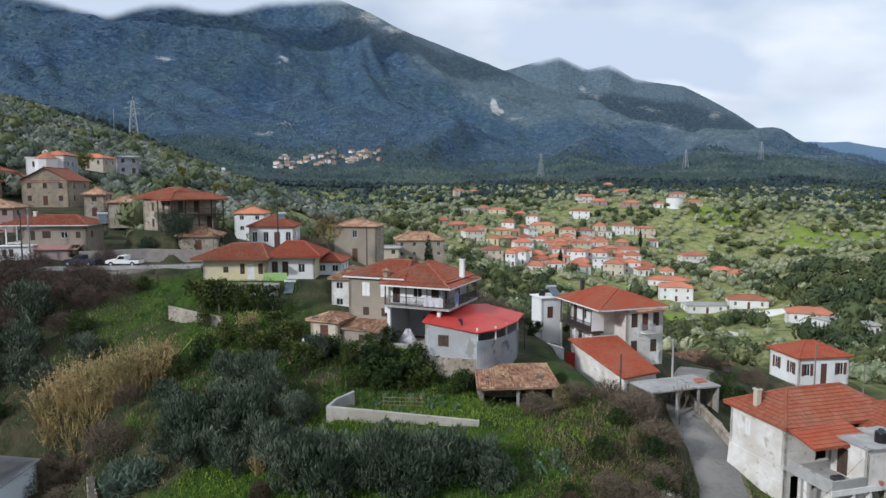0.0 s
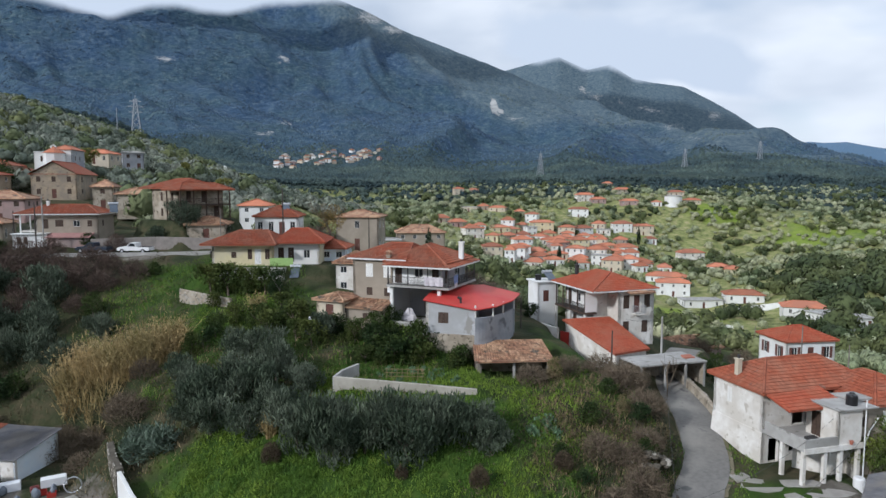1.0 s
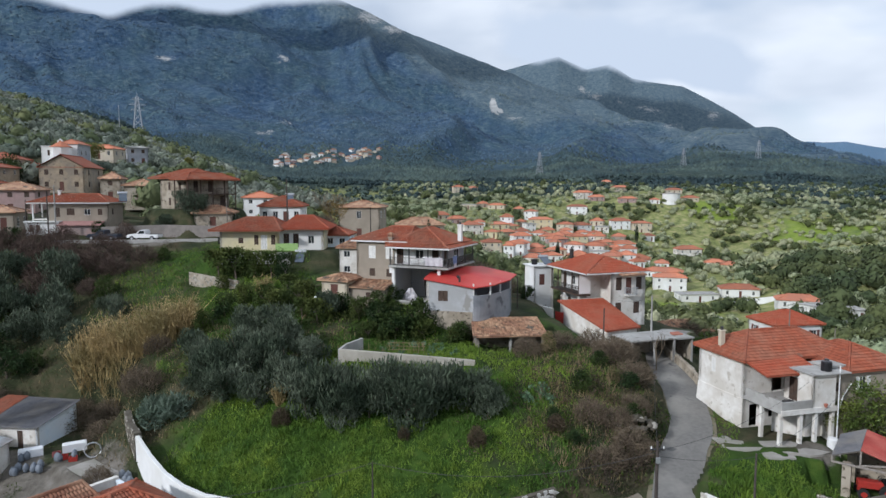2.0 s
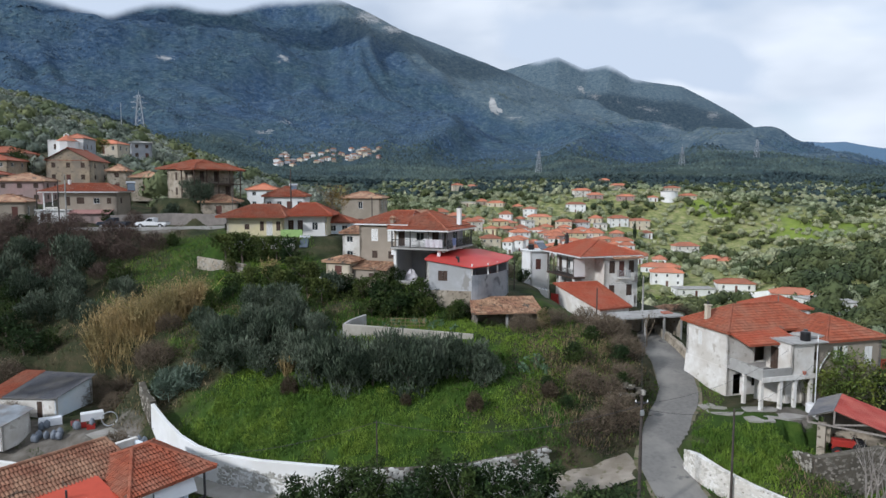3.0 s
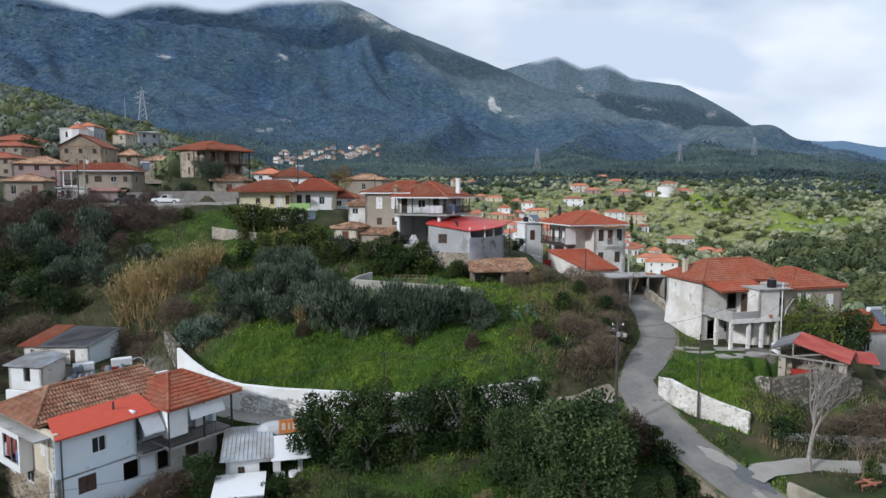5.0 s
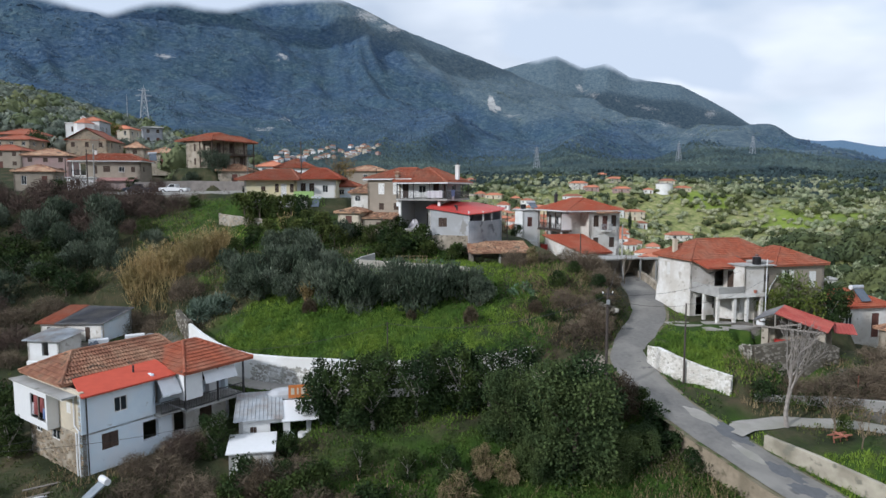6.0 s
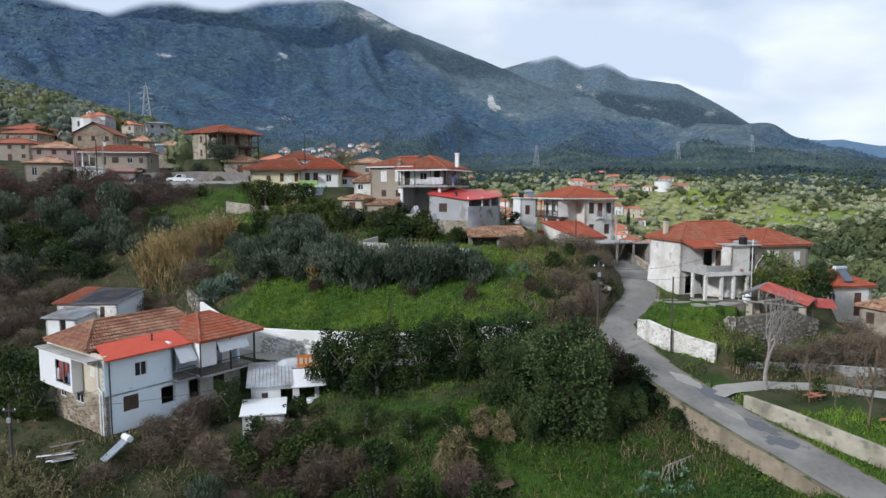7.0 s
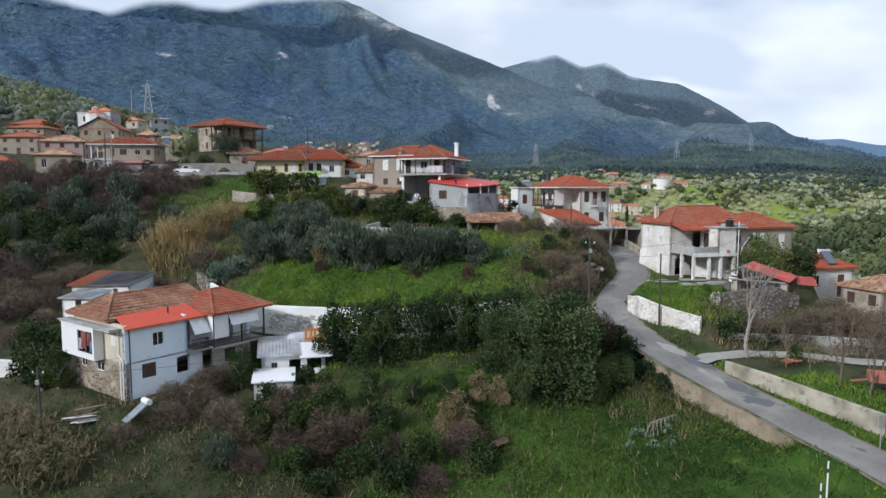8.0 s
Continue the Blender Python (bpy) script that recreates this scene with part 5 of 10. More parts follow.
def brown_house():
    h = thing("house", -10.3, 70.3, 23.6, -23, "brown rendered two-storey house with wraparound balcony and tiled roof", "house")
    h.scale = (1.07, 1.0, 1.0)
    side(h, (0, 0), (4.7, 0), -1.5, 7.1, BROWN_WALL, [(2.0, 5.0, 0.85, 1.5, "white"), (4.1, 5.0, 0.85, 1.5, "white"), (2.0, 2.9, 0.7, 0.9, "dark"), (4.1, 2.9, 0.7, 0.9, "dark")], name="wall", label="bare brown rendered wall")
    side(h, (4.7, 0.12), (10.2, 0.12), 4.45, 6.7, WHITE_CLEAN, [(0.7, 4.5, 0.8, 1.95, "dark"), (3.0, 5.2, 1.0, 1.0, "pane"), (4.9, 4.5, 0.8, 1.95, "dark")], name="balcony_wall")
    side(h, (10.2, 0.12), (10.2, 7.4), 4.45, 6.7, GREY_WALL, [(1.5, 4.5, 0.9, 1.95, "dark"), (4.5, 5.2, 1.0, 1.0, "pane")], name="balcony_wall")
    side(h, (4.7, 4.6), (10.2, 4.6), -1.5, 4.4, GREY_WALL, [(2.2, 0.2, 1.0, 2.2, "hole"), (4.2, 0.2, 1.2, 2.4, "hole")], name="ground_floor_wall")
    side(h, (4.7, 0.0), (4.7, 4.6), -1.5, 4.4, GREY_WALL, name="ground_floor_wall")
    side(h, (10.2, 1.2), (10.2, 7.4), -1.5, 4.4, WHITE, name="ground_floor_wall")
    side(h, (10.2, 7.4), (0, 7.4), -1.5, 6.9, BROWN_WALL)
    side(h, (0, 7.4), (0, 0), -1.5, 7.1, BROWN_WALL, [(3.0, 5.0, 0.85, 1.4, "white")])
    slab = put("balcony_slab", Geo().box(4.6, -1.15, 4.2, 11.5, 0.1, 4.42).box(10.15, 0.1, 4.2, 11.5, 7.2, 4.42), CONCRETE, h)
    put("slab_edge", Geo().box(4.55, -1.2, 4.2, 11.55, -1.15, 4.4).box(11.5, -1.15, 4.2, 11.55, 7.2, 4.4), CONCRETE, slab)
    railing(h, [(4.65, -1.1, 4.42), (11.45, -1.1, 4.42), (11.45, 7.1, 4.42)], 0.95, METAL_DARK, 0.13, "thin dark balcony railing")
    for x, y in ((4.75, -1.05), (7.0, -1.05), (9.2, -1.05), (11.4, -1.05), (11.4, 2.0), (11.4, 4.6), (11.4, 7.0)):
        put("balcony_post", Geo().box(x - 0.05, y - 0.05, 4.42, x + 0.05, y + 0.05, 6.6), METAL_DARK, h)
    for x, y in ((4.95, -0.6), (10.3, -0.6)):
        put("pillar", Geo().box(x - 0.16, y - 0.16, -1.5, x + 0.16, y + 0.16, 4.2), WHITE_CLEAN, h)
    laundry(h, (8.9, -1.14, 5.5), (10.9, -1.14, 5.5), 0.95, CLOTH_PALE)
    laundry(h, (11.56, 0.2, 5.6), (11.56, 1.5, 5.6), 0.9, CLOTH_BLUE)
    ch = put("chair", Geo().box(8.2, -0.7, 4.75, 8.7, -0.25, 4.82).box(8.2, -0.3, 4.82, 8.7, -0.22, 5.4, 0.03).box(8.2, -0.7, 4.42, 8.25, -0.65, 4.75).box(8.65, -0.7, 4.42, 8.7, -0.65, 4.75), PAINT_WHITE, h)
    put("railing_cloth", Geo().box(11.5, 0.6, 4.3, 11.58, 1.2, 4.8), CLOTH_PALE, h)
    # carport clutter: a covered heap
    rng = random.Random(5)
    g = Geo()
    rings = []
    for k in range(6):
        s = 1 - k / 6.5
        rings.append([(6.3 + (0.95 * s + rng.uniform(-0.12, 0.12)) * math.cos(a), 0.8 + (0.8 * s + rng.uniform(-0.1, 0.1)) * math.sin(a), 0.3 + k * 0.26) for a in [i * 0.6283 for i in range(10)]])
    g.loft(rings)
    put("tarpaulin", g, CLOTH_PALE, h, "goods under a grey tarpaulin")
    put("porch_floor", Geo().box(4.4, -1.3, -0.8, 11.0, 2.6, 0.28).box(4.4, -1.45, 0.28, 10.6, -1.25, 0.5), CONCRETE, h)
    put("cellar_wall", Geo().box(4.5, -1.5, -4.0, 6.6, -0.9, -0.8, 0.05), CONCRETE, h)
    # roofs
    roof(h, 4.3, 11.8, -1.45, 7.7, 6.55, 1.0, "y", 3.6, 3.4, TILE, label="lower tiled balcony roof", name="balcony_roof", fascia=WHITE_CLEAN)
    roof(h, 3.9, 11.0, -0.6, 7.8, 6.85, 1.75, "y", 3.5, 3.5, TILE, label="upper red tiled hip roof")
    roof(h, -0.5, 6.5, -0.45, 7.8, 7.1, 1.5, "x", 3.3, 1.0, TILE, label="red tiled roof of the brown wing", fascia=WHITE_CLEAN)
    c1 = put("chimney", Geo().box(4.2, -0.35, 6.6, 4.6, 0.05, 7.5).box(4.12, -0.43, 7.5, 4.68, 0.13, 7.6), BROWN_WALL, h, "square brown chimney")
    put("cowl", Geo().loft([[(4.05, -0.5, 7.9), (4.75, -0.5, 7.9), (4.75, 0.2, 7.9), (4.05, 0.2, 7.9)], [(4.32, -0.2, 8.15), (4.48, -0.2, 8.15), (4.48, -0.08, 8.15), (4.32, -0.08, 8.15)]]).box(4.2, -0.35, 7.6, 4.6, 0.05, 7.9), TILE_OLD, c1)
    chimney(h, 10.9, 4.2, 7.0, 9.0, 0.45, WHITE_CLEAN)
    put("air_conditioner", Geo().box(4.3, -0.35, 3.4, 4.75, -0.05, 4.0, 0.02), PAINT_WHITE, h)
    # low lean-to in front of the brown wing
    side(h, (-1.5, -2.4), (4.6, -2.4), -1.5, 1.9, BROWN_WALL, [(1.7, 0.6, 0.6, 0.9, "dark"), (4.2, 0.4, 0.55, 0.9, "dark")], name="lean_to_wall", th=0.2)
    side(h, (4.6, -2.4), (4.6, 0), -1.5, 1.9, CREAM, name="lean_to_wall", th=0.2)
    side(h, (-1.5, 0), (-1.5, -2.4), -1.5, 1.9, CREAM, name="lean_to_wall", th=0.2)
    lean_roof(h, [(-1.7, -2.7, 1.85), (4.9, -2.7, 1.85), (4.9, 0.0, 2.5), (-1.7, 0.0, 2.5)], TILE_OLD, 0.1, True, name="lean_to_roof", label="weathered clay tile lean-to roof")
    return h


SHED_WASH = mat("grey_white_shed_wash", (0.5, 0.51, 0.53), (0.43, 0.44, 0.46), 1.6, (0.38, 0.38, 0.38), 0.4, 0.9, 0.01, 16, spot=(0.3, 0.29, 0.27), spot_at=0.62, spot_scale=0.6)


def red_roof_shed():
    h = thing("outbuilding", -1.8, 63.9, 21.9, -14.5, "white outbuilding with bright red sheet roof and curved grey wall", "outbuilding")
    side(h, (0, 0), (5.3, 0), -1.2, 5.0, SHED_WASH, [(1.9, 2.6, 1.1, 1.15, "dark")], top=4.15, name="front_wall", label="grubby white front wall")
    side(h, (0, 7.0), (0, 0), -1.2, 5.6, WHITE, top=5.0)
    put("bulge", Geo().loft([[(x, -0.28 * math.sin(math.pi * (x / 5.3)) - 0.05, z) for x in (0.1, 1.0, 2.0, 3.0, 4.0, 5.2)] + [(5.2, 0.1, z), (0.1, 0.1, z)] for z in (-1.3, 0.3, 1.5)]), STONE_WALL, h, "plastered stone foot of the wall")
    # curved grey wall with an open strip under the roof
    g, top = Geo(), Geo()
    pts = []
    for i in range(13):
        a = i / 12
        pts.append((5.3 + 3.4 * math.sin(a * 1.25) * 0.95, 0.0 + 7.6 * (1 - math.cos(a * 1.45)) * 0.95))
    rings = []
    for k, (xa, ya) in enumerate(pts):
        (xp, yp), (xn, yn) = pts[max(k - 1, 0)], pts[min(k + 1, 12)]
        t = Vector((xn - xp, yn - yp, 0)).normalized()
        p, n = Vector((xa, ya, 0)), Vector((-t.y, t.x, 0)) * 0.2
        rings.append([p + Vector((0, 0, -1.2)), p + n + Vector((0, 0, -1.2)), p + n + Vector((0, 0, 3.35)), p + Vector((0, 0, 3.35))])
    g.loft(rings)
    put("curved_wall", g, mat("streaked_dark_render", (0.23, 0.24, 0.265), (0.17, 0.18, 0.2), 1.2, (0.3, 0.3, 0.31), 0.4, 0.9, 0.01, 14, spot=(0.13, 0.13, 0.14), spot_at=0.58, spot_scale=0.7), h, "streaked dark grey curved wall")
    for i in (0, 5, 8, 12):
        x, y = pts[i]
        put("roof_post", Geo().box(x - 0.08, y, 3.3, x + 0.08, y + 0.16, 4.6), WHITE_CLEAN, h)
    put("inner_wall", Geo().box(4.0, 3.8, -1.0, 4.2, 7.6, 4.9).box(4.2, 7.4, -1.0, 8.3, 7.6, 4.9), GREY_WALL, h)
    poly = [(-0.25, -0.25, 5.06), (5.45, -0.3, 4.25), (7.3, 1.4, 4.4), (8.6, 4.4, 4.62), (8.9, 7.7, 4.85), (4.6, 8.4, 5.6), (1.5, 6.0, 5.75), (-0.25, 3.0, 5.45)]
    g = Geo()
    cx, cy, cz = 4.0, 4.2, 5.3
    for a, b in zip(poly, poly[1:] + poly[:1]):
        g.face(a, b, (cx, cy, cz))
        g.face((cx, cy, cz - 0.12), (b[0], b[1], b[2] - 0.12), (a[0], a[1], a[2] - 0.12))
        g.face((a[0], a[1], a[2] - 0.12), (b[0], b[1], b[2] - 0.12), b, a)
    put("roof", g, RED_SHEET, h, "bright red painted sheet roof")
    v = put("roof_vent", Geo().tube([(3.6, 0.7, 4.6), (3.6, 0.7, 5.1)], 0.12, 8).tube([(3.6, 0.7, 5.1), (3.35, 0.5, 5.35)], [0.2, 0.12], 8), METAL_DARK, h)
    return h


def stone_house():
    h = thing("house", 21.5, 75.3, 19.1, 18, "whitewashed stone house with red tiled roof and dark wooden balcony", "house")
    side(h, (0, 0), (5.2, 0), -1.5, 7.1, WHITE, [(1.2, 4.7, 0.85, 1.65, "dark"), (2.7, 4.2, 0.85, 2.1, "door"), (4.2, 4.7, 0.85, 1.65, "dark"), (1.2, 1.6, 0.85, 1.5, "dark"), (3.9, 1.6, 0.85, 1.5, "dark")], name="wall", label="patchy whitewashed front wall", th=0.5)
    side(h, (5.2, 0), (5.2, 9.5), -1.5, 7.1, WHITE, [(3, 4.7, 0.85, 1.5, "dark"), (7, 4.7, 0.85, 1.5, "dark")], th=0.5)
    side(h, (5.2, 9.5), (-2.0, 9.5), -1.5, 7.1, STONE_WALL, th=0.5)
    side(h, (0.02, 2.4), (0.02, 0), -1.5, 7.1, WHITE, th=0.5, label="bare patched side wall")
    side(h, (-2.0, 2.4), (0.02, 2.4), -1.5, 7.0, WHITE, th=0.3)
    side(h, (-2.0, 9.5), (-2.0, 2.4), -1.5, 7.0, WHITE_CLEAN, [(1.2, 4.2, 0.9, 2.0, "dark"), (3.4, 4.8, 1.1, 1.2, "pane"), (5.6, 4.2, 0.9, 2.0, "dark"), (2.6, 1.0, 0.9, 2.0, "dark")])
    b = put("balcony_slab", Geo().box(2.0, -1.0, 4.0, 3.5, -0.02, 4.14), WHITE, h)
    railing(h, [(2.05, -0.02, 4.14), (2.05, -0.95, 4.14), (3.45, -0.95, 4.14), (3.45, -0.02, 4.14)], 0.95, METAL, 0.14, "light iron front balcony railing")
    lean_roof(h, [(0.9, -1.35, 6.75), (4.5, -1.35, 6.75), (4.5, -0.02, 7.0), (0.9, -0.02, 7.0)], TILE_OLD, 0.08, True, name="balcony_canopy", label="small tiled canopy over the balcony door")
    # side balcony
    put("gallery_floor", Geo().box(-3.7, 1.5, 3.9, -1.98, 9.3, 4.1), WOOD_DARK, h, "dark wooden gallery floor")
    railing(h, [(-3.6, 9.2, 4.1), (-3.6, 1.6, 4.1), (-2.1, 1.6, 4.1)], 1.0, METAL_DARK, 0.12, "dark gallery railing")
    for y in (1.7, 3.5, 5.4, 7.3, 9.1):
        put("gallery_post", Geo().box(-3.66, y - 0.06, 4.1, -3.54, y + 0.06, 6.75), WOOD_DARK, h)
    put("gallery_panel", Geo().box(-3.62, 1.55, 4.2, -2.0, 1.6, 6.6), WHITE_CLEAN, h, "pale end panel of the gallery")
    for y in (1.7, 5.4, 9.1):
        put("gallery_pillar", Geo().box(-3.7, y - 0.12, -1.5, -3.46, y + 0.12, 3.9), WHITE, h)
    side(h, (-3.5, 1.6), (-0.05, 1.6), -1.5, 3.6, WHITE, [(1.6, 0.9, 1.4, 1.9, "door")], name="lower_wall", th=0.2)
    roof(h, -3.9, 5.6, -0.5, 10.0, 7.05, 1.75, "y", 3.6, 3.6, TILE_NEW, label="red tiled hip roof", fascia=WHITE_CLEAN)
    chimney(h, -1.2, 8.0, 8.0, 9.4, 0.4, METAL_DARK)
    # flat-roofed tower block
    side(h, (-5.9, 10.0), (-2.9, 10.0), -1.5, 7.0, WHITE_CLEAN, [(1.2, 4.3, 0.8, 1.5, "closed")], name="annex_wall")
    side(h, (-2.9, 10.0), (-2.9, 13.0), -1.5, 7.0, WHITE_CLEAN, name="annex_wall")
    side(h, (-5.9, 13.0), (-5.9, 10.0), -1.5, 7.0, WHITE_CLEAN, name="annex_wall")
    put("annex_roof", Geo().box(-6.15, 9.75, 6.9, -2.7, 13.2, 7.05), WHITE_CLEAN, h)
    sh = put("solar_heater", Geo().hexa([(-4.2, 10.2, 7.1), (-3.0, 10.2, 7.1), (-3.0, 11.8, 7.9), (-4.2, 11.8, 7.9), (-4.2, 10.15, 7.18), (-3.0, 10.15, 7.18), (-3.0, 11.75, 7.98), (-4.2, 11.75, 7.98)]), PANEL, h)
    put("tank", Geo().tube([(-4.3, 12.0, 8.05), (-2.9, 12.0, 8.05)], 0.24, 10), METAL, sh)
    put("barrel", Geo().tube([(-5.2, 11.4, 7.05), (-5.2, 11.4, 7.8)], 0.42, 12), PLASTIC_BLACK, h)
    return h


def tile_annex():
    h = thing("outbuilding", 21.5, 75.3, 18.6, 18, "long white lean-to outbuilding with bright terracotta roof", "outbuilding")
    side(h, (-6.6, 1.0), (-6.2, -9.2), -1.5, 3.9, WHITE, name="side_wall", label="white side wall following the roof slope", top=2.35)
    side(h, (-6.2, -9.2), (-1.2, -7.6), -1.5, 2.3, WHITE, name="front_wall")
    side(h, (-1.2, -7.6), (-0.6, 0.9), -1.5, 2.1, WHITE, top=3.6)
    side(h, (-0.6, 0.9), (-6.6, 1.0), -1.5, 3.8, WHITE)
    lean_roof(h, [(-6.5, -9.6, 2.35), (-0.9, -7.9, 2.15), (-0.3, 1.2, 4.05), (-6.9, 1.3, 4.1)], TILE_NEW, 0.12, True, label="bright terracotta lean-to roof")
    return h


def carport():
    h = thing("carport", 21.5, 75.3, 17.6, 18, "flat concrete carport roof on posts beside the road", "carport")
    put("roof_slab", Geo().box(-5.6, -13.0, 2.75, 0.2, -9.2, 2.92, 0.03), CONCRETE, h)
    put("roof_slab", Geo().box(0.3, -12.8, 2.6, 2.7, -8.6, 2.78, 0.03), CONCRETE, h)
    for x, y in ((-5.4, -12.8), (-2.5, -12.8), (0.0, -12.8), (2.5, -12.6)):
        put("post", Geo().box(x - 0.1, y - 0.1, -0.8, x + 0.1, y + 0.1, 2.7), CONCRETE, h)
    side(h, (-5.6, -9.2), (2.6, -8.6), -0.8, 2.6, STONE_WALL, name="back_wall", th=0.25)
    side(h, (2.6, -12.6), (2.6, -8.6), -0.8, 2.6, STONE_WALL, name="end_wall", th=0.22)
    side(h, (-5.55, -9.2), (-5.55, -12.7), -0.8, 1.3, STONE_WALL, name="low_wall", th=0.2)
    put("rubbish_on_roof", Geo().box(1.0, -11.5, 2.78, 2.2, -10.8, 2.92, 0.04).box(1.4, -10.6, 2.78, 2.5, -10.2, 2.88, 0.03), RUST, h)
    return h


def open_shed():
    h = thing("shed", 3.5, 59.4, 19.4, 4, "open timber shed with weathered clay tile roof", "shed")
    for x in (0.2, 3.6, 7.0):
        put("post", Geo().box(x - 0.12, 0.0, -0.6, x + 0.12, 0.24, 2.15), CONCRETE if x == 3.6 else WOOD_GREY, h)
    for x in (0.2, 7.0):
        put("post", Geo().box(x - 0.1, 3.8, -0.6, x + 0.1, 4.0, 3.0), WOOD_GREY, h)
    side(h, (7.2, 4.0), (0.0, 4.0), -0.8, 3.0, STONE_WALL, name="back_wall", th=0.3)
    side(h, (0.0, 4.0), (0.0, 0.4), -0.8, 2.9, WOOD_GREY, name="side_wall", th=0.1, top=2.1)
    side(h, (7.2, 0.4), (7.2, 4.0), -0.8, 2.1, WOOD_GREY, name="side_wall", th=0.1, top=2.9)
    put("beam", Geo().beam((-0.2, 0.1, 2.12), (7.4, 0.1, 2.12), 0.15, 0.18), WOOD_GREY, h)
    lean_roof(h, [(-0.4, -0.5, 2.1), (7.6, -0.5, 2.15), (7.3, 4.3, 3.2), (-0.1, 4.3, 3.2)], TILE_OLD, 0.08, True, label="uneven mossy clay tile roof")
    return h


def yellow_house():
    h = thing("house", -32.0, 86.0, 27.9, 2, "long pale yellow single-storey house with red tiled roof", "house")
    side(h, (0, 0), (8.2, 0), -1.5, 3.0, YELLOW, [(3.0, 1.1, 0.7, 0.8, "dark"), (5.2, 0.9, 0.6, 1.4, "dark"), (6.3, 0.2, 0.9, 2.1, "white"), (7.6, 0.9, 0.6, 1.4, "dark")])
    side(h, (0, 7), (0, 0), -1.5, 3.0, WHITE_CLEAN, [(5.2, 0.4, 0.9, 2.0, "white"), (3.5, 0.4, 0.9, 2.0, "white")])
    side(h, (8.2, 1.4), (14.6, 1.4), -1.5, 3.1, WHITE_CLEAN, [(1.0, 0.4, 0.8, 2.0, "dark"), (2.4, 0.4, 0.8, 2.0, "dark"), (4.6, 0.9, 0.9, 1.2, "pane")])
    side(h, (8.2, 0.0), (8.2, 1.4), -1.5, 3.0, YELLOW)
    side(h, (14.6, 1.4), (14.6, 8), -1.5, 3.1, YELLOW)
    side(h, (14.6, 8), (0, 8), -1.5, 3.0, YELLOW)
    roof(h, -1.3, 9.0, -1.1, 8.2, 3.0, 1.7, "x", 4.3, 2.0, TILE, label="red tiled hip roof")
    roof(h, 8.2, 15.6, 0.3, 9.0, 3.15, 1.75, "x", 2.0, 3.0, TILE_NEW, label="darker red tiled roof")
    put("terrace", Geo().box(1.0, -3.0, -1.6, 10.5, -0.02, -0.1), CONCRETE, h)
    put("green_panel", Geo().box(8.0, -0.4, 0.0, 11.2, -0.3, 1.1), GREEN_PAINT, h, "bright green balcony screen")
    laundry(h, (-0.6, 1.0, 1.9), (-0.6, 3.2, 1.9), 1.0, METAL_DARK)
    return h


def balcony_house():
    h = thing("house", -49.6, 107.6, 33.4, -32, "tall rubble stone house with dark timber galleries and red roof", "house")
    side(h, (0, 0), (7.0, 0), -1.5, 5.3, STONE_WALL, [(2.6, 3.2, 0.6, 1.4, "dark"), (2.6, 0.6, 0.6, 1.3, "dark"), (5.4, 3.2, 0.6, 1.3, "dark")], th=0.5)
    side(h, (7.0, 0), (7.0, 9), -1.5, 5.2, STONE_WALL, [(2, 2.9, 0.9, 1.9, "dark"), (5, 2.9, 0.9, 1.9, "dark"), (7.5, 0.3, 0.9, 1.9, "dark")], th=0.5)
    side(h, (7.0, 9), (-2.2, 9), -1.5, 5.3, STONE_WALL, th=0.5)
    side(h, (-2.2, 3.0), (0, 3.0), -1.5, 5.2, WHITE_CLEAN, [(1.1, 2.9, 1.1, 1.6, "dark"), (1.1, 0.2, 1.1, 1.6, "dark")])
    side(h, (-2.2, 9), (-2.2, 3), -1.5, 5.2, WHITE_CLEAN)
    side(h, (0.02, 3.0), (0.02, 0.0), -1.5, 5.3, STONE_WALL, th=0.4)
    put("gallery_floor", Geo().box(7.0, -0.3, 2.4, 8.9, 9.2, 2.58).box(5.2, -1.0, 2.4, 8.9, -0.02, 2.58), WOOD_DARK, h, "dark timber gallery floor")
    railing(h, [(5.3, -0.95, 2.58), (8.8, -0.95, 2.58), (8.8, 9.1, 2.58)], 1.0, WOOD_DARK, 0.16, "dark timber gallery railing")
    railing(h, [(5.3, -0.95, 0.0), (8.8, -0.95, 0.0), (8.8, 9.1, 0.0)], 1.0, WOOD_DARK, 0.16)
    for x, y in ((5.3, -0.95), (8.8, -0.95), (8.8, 1.6), (8.8, 4.1), (8.8, 6.6), (8.8, 9.0)):
        put("gallery_post", Geo().box(x - 0.08, y - 0.08, -1.5, x + 0.08, y + 0.08, 5.1), WOOD_DARK, h)
    roof(h, -2.7, 7.4, -0.6, 9.6, 5.3, 1.6, "x", 3.4, 3.0, TILE, label="red tiled hip roof")
    roof(h, 4.6, 9.4, -1.5, 9.7, 5.05, 1.15, "y", 2.4, 2.4, TILE, label="red tiled gallery roof")
    return h


